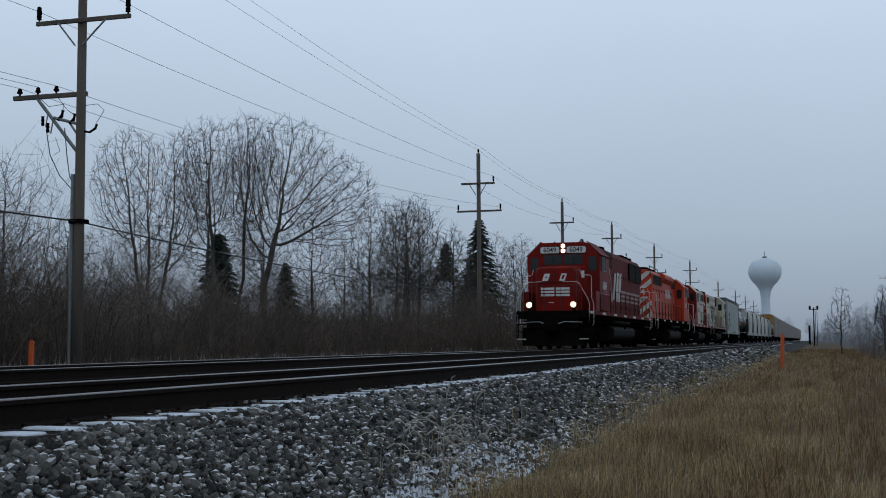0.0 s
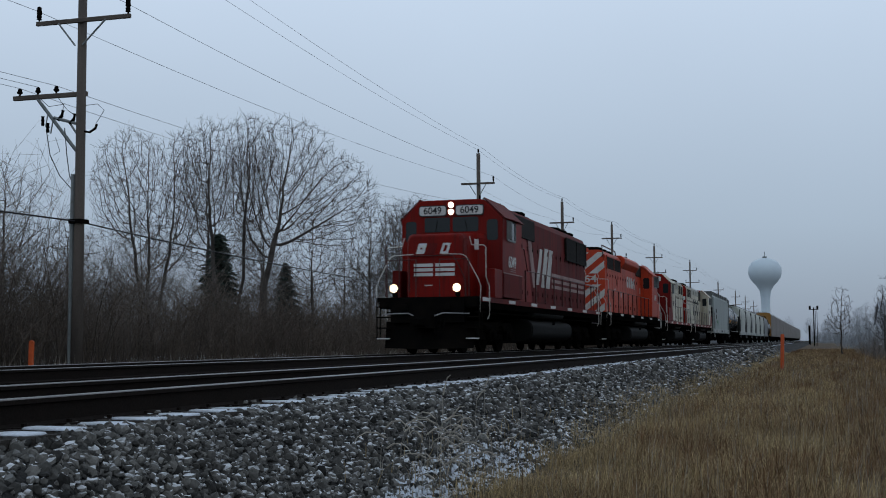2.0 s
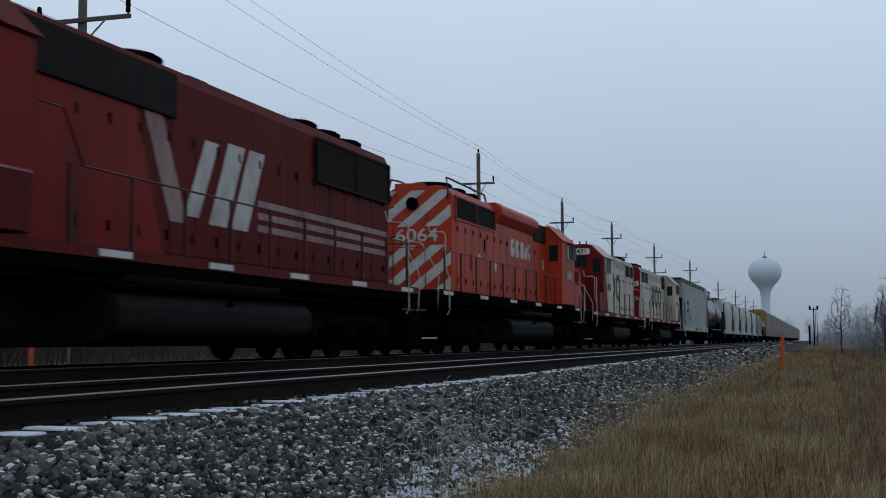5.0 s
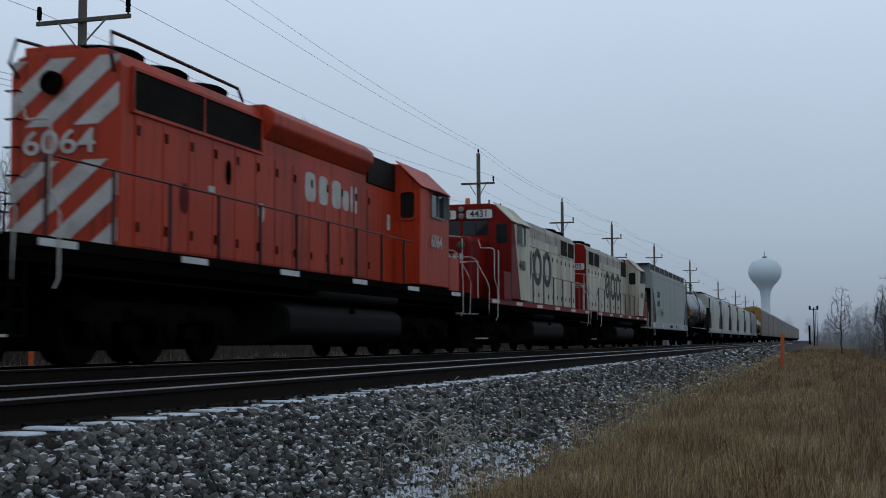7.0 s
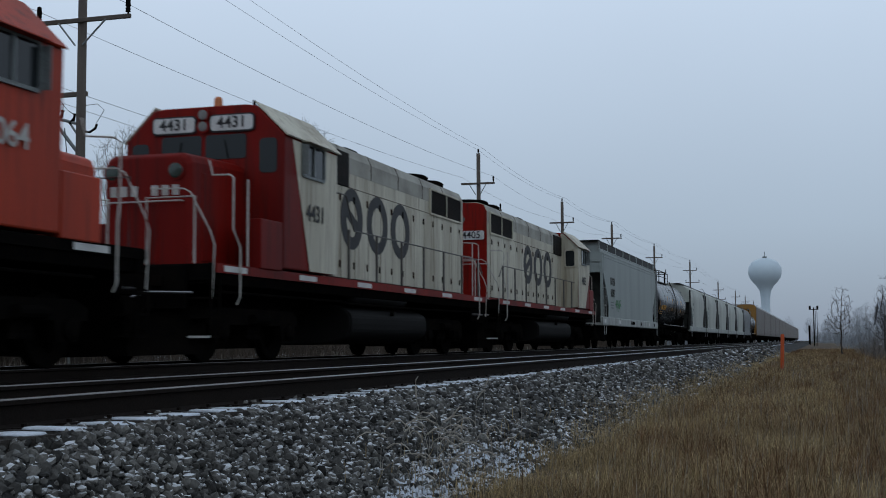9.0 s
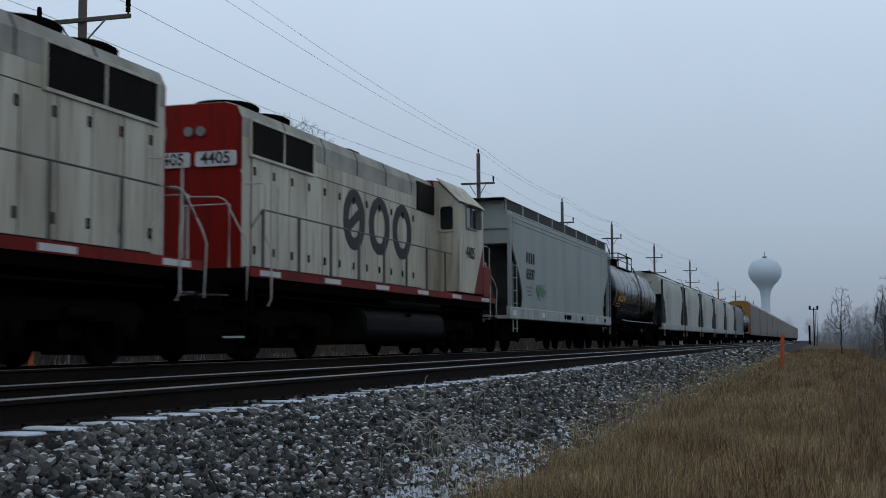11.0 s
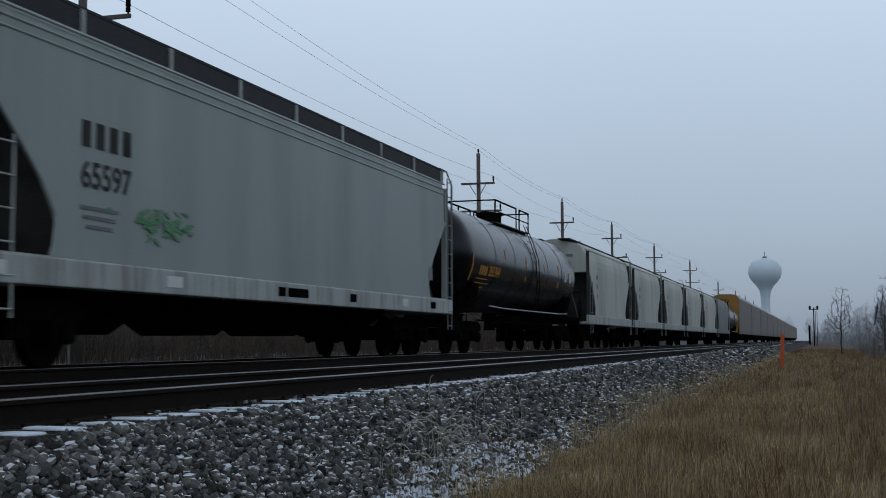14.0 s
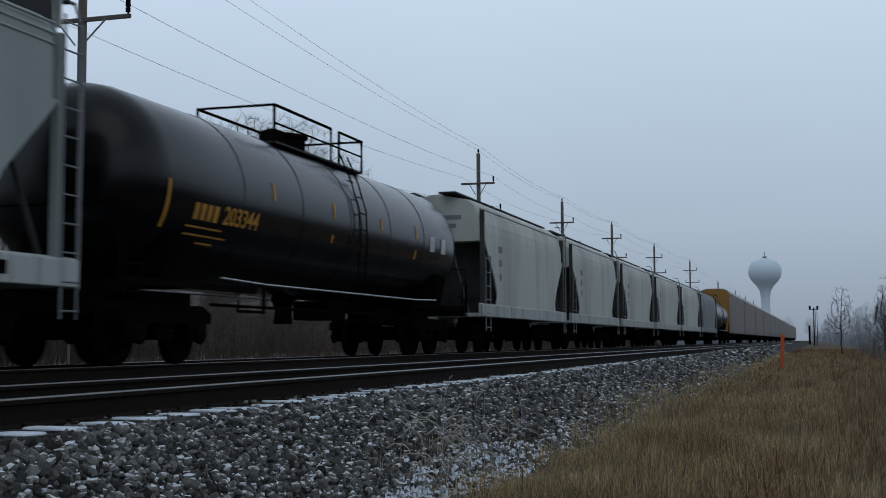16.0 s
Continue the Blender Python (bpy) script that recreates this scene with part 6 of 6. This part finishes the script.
def thicket(name, label, count, xr, yr, height, seed, radius=0.012, twigs=6, mat=TWIG):
    """Dense upright stems with side twigs."""
    rng = random.Random(seed)
    segs = []
    for k in range(count):
        x, y = rng.uniform(*xr), rng.uniform(*yr)
        hump = 0.8 + 0.95 * noise.noise(Vector((x * 0.16, y * 0.11, seed)))
        h = height * hump * rng.uniform(0.45, 1.1)
        z = -0.6 if x < 0 else -0.95
        lx, ly = rng.gauss(0, 0.33), rng.gauss(0, 0.33)
        a = (x, y, z)
        b = (x + lx * h * 0.35, y + ly * h * 0.35, z + h * 0.5)
        c = (x + lx * h, y + ly * h, z + h)
        r = radius * rng.uniform(0.6, 1.4)
        segs += [(a, b, r, r * 0.8, 0), (b, c, r * 0.8, r * 0.3, 0)]
        for j in range(twigs):
            f = rng.uniform(0.3, 0.97)
            p = tuple(b[i] + (c[i] - b[i]) * (f - 0.5) * 2 if f > 0.5 else a[i] + (b[i] - a[i]) * f * 2 for i in range(3))
            l = h * rng.uniform(0.12, 0.40)
            t = rng.uniform(0, 6.283)
            q = (p[0] + l * 0.7 * math.cos(t), p[1] + l * 0.7 * math.sin(t), p[2] + l * rng.uniform(-0.1, 0.9))
            segs.append((p, q, r * 0.55, r * 0.25, 0))
    v, f = tubes(segs, 3)
    ob = quick(name, v.tolist(), f.tolist(), mat)
    tagged(ob, label, "brush", kind="stuff")


thicket("thicket", "dense brown leafless brush beyond the tracks", 4800, (-30, -20.5), (16, 78), 3.4, 41, 0.011, 10)
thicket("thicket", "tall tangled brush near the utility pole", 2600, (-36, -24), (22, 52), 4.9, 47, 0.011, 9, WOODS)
thicket("thicket", "dense leafless brush along the line", 2000, (-29, -20), (78, 175), 4.4, 42, 0.024, 7)
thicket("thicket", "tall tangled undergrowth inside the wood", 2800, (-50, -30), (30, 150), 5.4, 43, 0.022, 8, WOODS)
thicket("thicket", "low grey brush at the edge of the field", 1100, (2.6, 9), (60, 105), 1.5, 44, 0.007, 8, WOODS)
# Far brush below carries painted haze in its grey colour too.
thicket("thicket", "grey brush far along the field", 1000, (3.5, 26), (110, 300), 3.0, 45, 0.028, 7, mat=HAZEBARK)
thicket("thicket", "grey brush along the distant line", 900, (-40, -22), (175, 480), 5.0, 46, 0.05, mat=HAZEBARK)
thicket("thicket", "haze-grey brush closing the far end of the line", 900, (-3, 40), (420, 640), 6.5, 48, 0.06, mat=HAZEBARK)

# Unseen stem belts, added to block low skylight and darken the train's side.
thicket("wood_belt", "unseen belt of bare stems blocking low skylight on the train", 2000, (26, 46), (-90, 330), 11.0, 51, 0.18, 5, BARK)
thicket("wood_belt", "unseen belt of bare stems blocking low sky behind the viewpoint", 900, (-70, 40), (-110, -62), 11.0, 52, 0.18, 5, BARK)


# ---- spruces ----
def spruce(seed, h, r0, label):
    rng = random.Random(seed)
    th = empty("spruce", label, "tree", "evergreens")
    part("trunk", Shape().tube([(0, 0, -0.2), (0, 0, h)], 0.13, 8, 0.02), BARK, th)
    V, F = [], []
    z = 0.5
    while z < h - 0.15:
        f = 1 - z / h
        n = int(9 + 7 * f)
        for k in range(n):
            a = 6.283 * k / n + rng.uniform(-0.3, 0.3)
            L = r0 * f ** 0.8 * rng.uniform(0.45, 1.15) + 0.12
            droop = rng.uniform(0.05, 0.45)
            lift = rng.uniform(-0.3, 0.3) * min(1, 2 * f)
            m = int(4 + 4.5 * L)
            for j in range(m):
                q = (j + 1) / m
                px, py, pz = L * q * math.cos(a), L * q * math.sin(a), z + lift - droop * L * q * q
                for s in (-1, 1, 0):
                    t = a + s * 0.8 + rng.uniform(-0.3, 0.3)
                    l = rng.uniform(0.2, 0.46) * (0.6 + f)
                    w = 0.085
                    i = len(V)
                    ex, ey, ez = px + l * math.cos(t), py + l * math.sin(t), pz - rng.uniform(0.0, 0.16)
                    V += [(px - w * math.sin(t), py + w * math.cos(t), pz), (px + w * math.sin(t), py - w * math.cos(t), pz - 0.02), (ex, ey, ez), (px, py, pz + 0.05)]
                    F += [(i, i + 1, i + 2), (i, i + 2, i + 3), (i + 1, i + 3, i + 2)]
        z += rng.uniform(0.13, 0.24)
    ob = quick("crown", V, F, NEEDLE)
    ob.parent = th
    return th


sp = spruce(1, 7.3, 1.9, "dark green spruce standing among bare trees")
sp.matrix_basis = pose(-33.0, 63.8, -0.5)
sp2 = spruce(2, 12.2, 3.4, "tall dark spruce beside the house")
sp2.matrix_basis = pose(-29.5, 108, -0.5)
for x, y, s in ((-37, 82, 0.55), (-36, 119, 0.9)):
    m = pose(x, y, -0.5, 0, 0, 70 * s) @ Matrix.Scale(s, 4)
    copy_thing(sp2, m).matrix_basis = m


# ---- utility poles and wires ----
def insulator(parent, x, y, z, r=0.06, h=0.34):
    part("insulator", Shape().lathe([(0.02, z), (0.02, z + 0.06), (r, z + 0.07), (r * 0.75, z + 0.12), (r, z + 0.15), (r * 0.75, z + 0.2), (r, z + 0.23), (r * 0.8, z + h), (0.02, z + h + 0.03)], 10, "z", (x, y, 0)), UNDER, parent, "dark stacked insulator")


POLES = [(29.4, 12.4, 9.3, 1.5), (71.3, 11.7, 9.85, 1.05), (96.7, 11.5, 9.8, 1.0), (121.5, 11.9, 10.5, 1.0), (154.4, 12.2, 10.7, 1.05), (198.9, 12.9, 11.5, 1.1), (255.9, 12.2, 10.6, 1.1), (310, 12.5, 11, 1.1), (352, 12.5, 11, 1.1), (398, 12.5, 11, 1.1)]
POLE_X = -19.5


def utility_pole(k, y, top, arm, half):
    label = "weathered wooden utility pole with crossarms, insulators and conduit" if k == 0 else "weathered wooden utility pole with two crossarms"
    th = empty("utility_pole", label, "utility pole", "utility pole line")
    th.location = (POLE_X, y, 0)
    part("pole", Shape().tube([(0, 0, -0.9), (0.02, 0, 3), (0.0, 0, top)], 0.17, 12, 0.115), POLEWOOD, th, smooth=True)
    mid = 0.12 if k == 0 else 0.0
    a = part("crossarm", Shape().box(mid - half, mid + half, -0.19, -0.10, arm - 0.06, arm + 0.06), POLEWOOD, th, bevel=0.01)
    for side in (-1, 1):
        part("brace", Shape().tube([(mid + side * half * 0.5, -0.2, arm - 0.05), (side * 0.12, -0.15, arm - 0.7)], 0.026, 5), STEELGREY, a)
        if k == 0 or side > 0:
            insulator(a, mid + side * (half - 0.08), -0.145, arm + 0.05, *((0.075, 0.42) if k == 0 else (0.06, 0.34)))
    part("top_pin", Shape().lathe([(0.02, top - 0.1), (0.03, top + 0.05), (0.06, top + 0.1), (0.05, top + 0.28)], 8, "z"), UNDER, th)
    if k == 0:
        low = part("crossarm", Shape().box(-2.3, 0.1, 0.1, 0.2, 7.22, 7.35), POLEWOOD, th, "long one-sided crossarm", bevel=0.01)
        part("brace", Shape().tube([(-1.5, 0.15, 7.22), (-0.1, 0.15, 5.55)], 0.05, 6), STEELGREY, low, "pale steel diagonal brace")
        for x in (-2.1, -1.5, -0.9):
            part("insulator", Shape().lathe([(0.02, 7.34), (0.03, 7.4), (0.075, 7.42), (0.08, 7.46), (0.05, 7.5), (0.06, 7.53), (0.03, 7.57)], 10, "z", (x, 0.15, 0)), UNDER, low, "bell-shaped insulator")
        sw = part("switch_arm", Shape().tube([(-0.95, 0.14, 6.66), (-0.1, 0.14, 6.42)], 0.05, 6).tube([(-0.45, 0.14, 6.5), (-0.12, 0.14, 6.05)], 0.03, 6), STEELGREY, th, "pale steel switch arm")
        for x, z in ((-0.72, 6.68), (-0.33, 6.56)):
            part("arrester", Shape().tube([(x - 0.1, 0.14, z - 0.1), (x + 0.02, 0.14, z + 0.02), (x + 0.06, 0.14, z + 0.18)], 0.05, 8), UNDER, sw, "dark stubby surge arrester")
        for x, z in ((-1.32, 6.45), (-1.15, 6.25)):
            cut = part("cutout", Shape().lathe([(0.03, z), (0.055, z + 0.05), (0.035, z + 0.1), (0.055, z + 0.15), (0.035, z + 0.2), (0.05, z + 0.27)], 8, "z", (x, 0.14, 0)), UNDER, sw)
            part("fuse_tube", Shape().tube([(x + 0.1, 0.14, z - 0.04), (x + 0.16, 0.14, z + 0.3)], 0.018, 6), STEELGREY, cut)
        part("bracket", Shape().tube([(0.1, 0, 6.2), (0.3, 0, 6.16), (0.48, 0, 6.26), (0.52, 0, 6.38)], 0.035, 6), UNDER, th, "dark insulator bracket")
        for pts in ([(-1.5, 0.15, 7.3), (-1.1, 0.1, 6.98), (-0.62, 0.1, 7.02), (-0.66, 0.12, 6.8)], [(-0.9, 0.15, 7.3), (-0.5, 0.1, 6.85), (-0.25, 0.12, 6.68)], [(0.5, 0, 6.4), (0.75, 0, 6.75), (0.5, 0.05, 6.95), (-0.1, 0.15, 6.95)], [(-0.9, 0.15, 6.1), (-0.75, 0.15, 5.7), (-0.95, 0.15, 5.6)]):
            part("jumper_wire", Shape().tube(pts, 0.009, 4), CABLE, th)
        part("conduit", Shape().tube([(-0.19, -0.05, -0.8), (-0.17, -0.05, 5.0)], 0.06, 8), STEELGREY, th, "blue-grey conduit riser")
        for x0, x1 in ((-1.2, -0.15), (-0.6, -0.12)):
            part("drop_wire", Shape().tube([(x0, 0.14, 6.35), (x0 * 0.9 + 0.05, 0.1, 5.6), ((x0 + x1) / 2, 0.05, 5.0), (x1, 0, 4.5)], 0.014, 5), CABLE, th)
        part("cable_clamp", Shape().box(-0.2, 0.2, -0.2, 0.2, 3.62, 3.74), UNDER, th)
    else:
        h2 = 1.4 if k == 1 else 1.1
        off = 0 if k == 1 else 0.35
        z2 = arm - 1.65 if k == 1 else arm - 1.9
        b = part("crossarm", Shape().box(-h2 + off, h2 + off, 0.1, 0.19, z2 - 0.05, z2 + 0.06), POLEWOOD, th, bevel=0.01)
        insulator(b, h2 + off - 0.08, 0.145, z2 + 0.05)
        insulator(b, -h2 + off + 0.08, 0.145, z2 + 0.05)
    return th


for k, (y, top, arm, half) in enumerate(POLES):
    utility_pole(k, y, top, arm, half)


def wire(name, pts, sag, r, mat, label):
    s, line = Shape(), []
    for a, b in zip(pts, pts[1:]):
        a, b = Vector(a), Vector(b)
        for i in range(12):
            f = i / 12
            p = a.lerp(b, f)
            p.z -= 4 * sag * f * (1 - f)
            line.append(p)
    line.append(Vector(pts[-1]))
    s.tube(line, r, 4)
    tagged(part(name, s, mat), label, "wire", "overhead wires")


prev = (-14.0, 12.4, 9.4, 1.5)
line = [prev] + POLES
wire("power_line", [(POLE_X - 0.05, y, top + 0.25) for y, top, arm, half in line], 0.35, 0.0075, WIRE, "thin grey overhead wire along the pole tops")
wire("power_line", [(POLE_X + half - 0.08, y - 0.145, arm + 0.4) for y, top, arm, half in line], 0.35, 0.0075, WIRE, "thin grey overhead wire on the crossarm ends")
wire("power_line", [(POLE_X - half + 0.08, y - 0.145, arm + 0.4) for y, top, arm, half in line], 0.35, 0.0075, WIRE, "thin grey overhead wire on the crossarm ends")
wire("power_line", [(POLE_X + 0.35, y, top + 0.05 + (0.6 if k < 2 else 0.2)) for k, (y, top, arm, half) in enumerate(line)], 0.35, 0.0075, WIRE, "thin grey overhead wire along the pole tops")
wire("power_line", [(POLE_X - 2.1, -14, 7.2), (POLE_X - 2.1, 29.55, 7.57), (POLE_X - 1.3, 71.3, 8.4)], 0.5, 0.007, WIRE, "thin grey overhead wire on the lower crossarm")
wire("power_line", [(POLE_X - 1.5, -14, 7.2), (POLE_X - 1.5, 29.55, 7.57)], 0.5, 0.007, WIRE, "thin grey overhead wire on the lower crossarm")
wire("power_line", [(POLE_X - 0.9, -14, 7.3), (POLE_X - 0.9, 29.55, 7.57), (POLE_X + 1.3, 71.3, 8.4)], 0.5, 0.007, WIRE, "thin grey overhead wire on the lower crossarm")
wire("telephone_cable", [(POLE_X, -14, 4.3), (POLE_X, 29.4, 3.68), (POLE_X, 71.3, 3.3), (POLE_X, 96.7, 3.4), (POLE_X, 121.5, 3.6)], 0.35, 0.022, CABLE, "black telephone cable slung low between the poles")


# ---- marker posts, signal, tower, buildings ----
def marker(x, y, z, h, lean, label, foot):
    th = empty("marker_post", label, "marker post", "orange marker posts")
    th.matrix_basis = pose(x, y, z, 0, lean, 0)
    part("blade", Shape().along_y([(-0.06, foot), (0.06, foot), (0.065, h - 0.03), (0.03, h), (-0.03, h), (-0.065, h - 0.03)], -0.03, 0.03), ORANGE, th, bevel=0.008)
    if foot > 0:
        part("foot", Shape().along_y([(-0.055, -0.2), (0.055, -0.2), (0.055, foot), (-0.055, foot)], -0.025, 0.025), WHITE, th, "white foot of the post")


marker(-1.32, 46.0, -0.9, 1.45, 2.0, "orange plastic utility marker post standing in the grass", -0.2)
marker(-18.6, 26.1, -0.72, 1.12, 1.0, "orange marker post with white foot beyond the tracks", 0.2)


def water_tower():
    th = empty("water_tower", "pale blue spheroid water tower on a slender flared stem", "water tower")
    th.location = (-21.7, 545, 0)
    rows = [(4.0, -1), (2.4, 3), (1.9, 10), (1.9, 18), (2.4, 21.5), (3.6, 23.6), (5.2, 25.3), (6.5, 27.2), (7.05, 29.4), (6.85, 31.6), (5.8, 33.5), (4.1, 34.7), (2.2, 35.4), (0.4, 35.7)]
    part("tank", Shape().lathe(rows, 40), TOWERPAINT, th, smooth=True)
    part("railing", Shape().lathe([(0.9, 35.5), (0.9, 36.3), (0.85, 36.3), (0.85, 35.5)], 20), STEELGREY, th)
    part("antenna", Shape().tube([(0, 0, 35.6), (0, 0, 38.4)], 0.14, 6), STEELGREY, th)


water_tower()


def signal_mast(x, y, h):
    th = empty("railway_signal", "dark railway signal mast with two heads beside the line", "railway signal")
    th.location = (x, y, -0.9)
    part("mast", Shape().tube([(0, 0, 0), (0, 0, h)], 0.11, 8), UNDER, th)
    part("bracket", Shape().box(-0.9, 0.9, -0.08, 0.08, h - 0.5, h - 0.35), UNDER, th)
    for s in (-1, 1):
        part("signal_head", Shape().box(s * 0.7 - 0.2, s * 0.7 + 0.2, -0.2, 0.1, h - 0.45, h + 0.3), UNDER, th, bevel=0.05)
    part("ladder", Shape().tube([(0.3, 0.2, 0), (0.3, 0.2, h)], 0.04, 5).tube([(0.6, 0.2, 0), (0.6, 0.2, h)], 0.04, 5), UNDER, th)


signal_mast(-0.95, 250, 7.6)
for x, y, h in ((-2.2, 320, 4.0), (-2.9, 380, 4.5)):
    tagged(part("post", Shape().tube([(x, y, -0.9), (x, y, h)], 0.14, 6), UNDER), "dark lineside post far along the track", "post", "lineside posts")


def house(x, y, w, d, h, label, turn, walls=SIDING, roof=ROOFING, windows=2):
    th = empty("house", label, "house")
    th.matrix_basis = pose(x, y, -0.5, 0, 0, turn)
    part("wall", Shape().along_x([(-d / 2, 0), (d / 2, 0), (d / 2, h), (0, h + d * 0.32), (-d / 2, h)], -w / 2, w / 2), walls, th)
    for s in (-1, 1):
        prof = [(s * (d / 2 + 0.4), h - 0.25), (0, h + d * 0.32 + 0.05), (0, h + d * 0.32 + 0.2), (s * (d / 2 + 0.4), h - 0.1)]
        part("roof", Shape().along_x(prof, -w / 2 - 0.3, w / 2 + 0.3), roof, th)
    for k in range(windows):
        u = -w / 2 + w * (k + 0.5) / windows
        wn_ = part("window", Shape().box(u - 0.6, u + 0.6, -d / 2 - 0.05, -d / 2 - 0.005, 1.1, 2.4), WHITE, th)
        part("pane", Shape().box(u - 0.5, u + 0.5, -d / 2 - 0.06, -d / 2 - 0.052, 1.2, 2.3), GLASS, wn_)


house(-33.9, 114, 10, 7, 4.2, "pale house with snow-dusted roof half hidden by trees", 68)
house(16.5, 215, 14, 10, 3.6, "low pale building beyond the field", 5, SIDING, ROOFING, 3)

house(-43, 590, 22, 14, 9.0, "pale grey hall far beyond the train", 0, CONCRETE, ROOFING, 4)


# ---- what moves ----
def travelled(t):
    return SPEED * t + 0.5 * SLOWING * t * t


def motions():
    times = [0, 2, 4, 6, 8, 10, 12, 14, 16]
    for thing, start, turn in TRAIN:
        walk(thing, [(t, pose(FAR_X, start - travelled(t), 0, 0, 0, turn)) for t in times])
    for wheelset, y, z, radius, way in WHEELSETS:
        rows = []
        for k in range(0, 241):
            t = k / 15
            rows.append((t, pose(0, y, z, way * math.degrees(travelled(t) / radius), 0, 0)))
        walk(wheelset, rows)
    # the tall stalk leans to and fro in the wind and the draught of the train
    for stalk, x, y, zz in SWAY:
        leans = [(0, 3), (0.8, 5), (1.5, -2), (2.4, 4), (3.5, 6), (5.0, 1), (6.2, -5), (7.0, 5), (8.0, -6), (9.0, -15), (10.2, -6), (11.3, -12), (12.5, -14), (13.5, -9), (14.5, -6), (15.2, -1), (16, 2)]
        walk(stalk, [(t, pose(x, y, zz, 0, a, 0)) for t, a in leans])


motions()
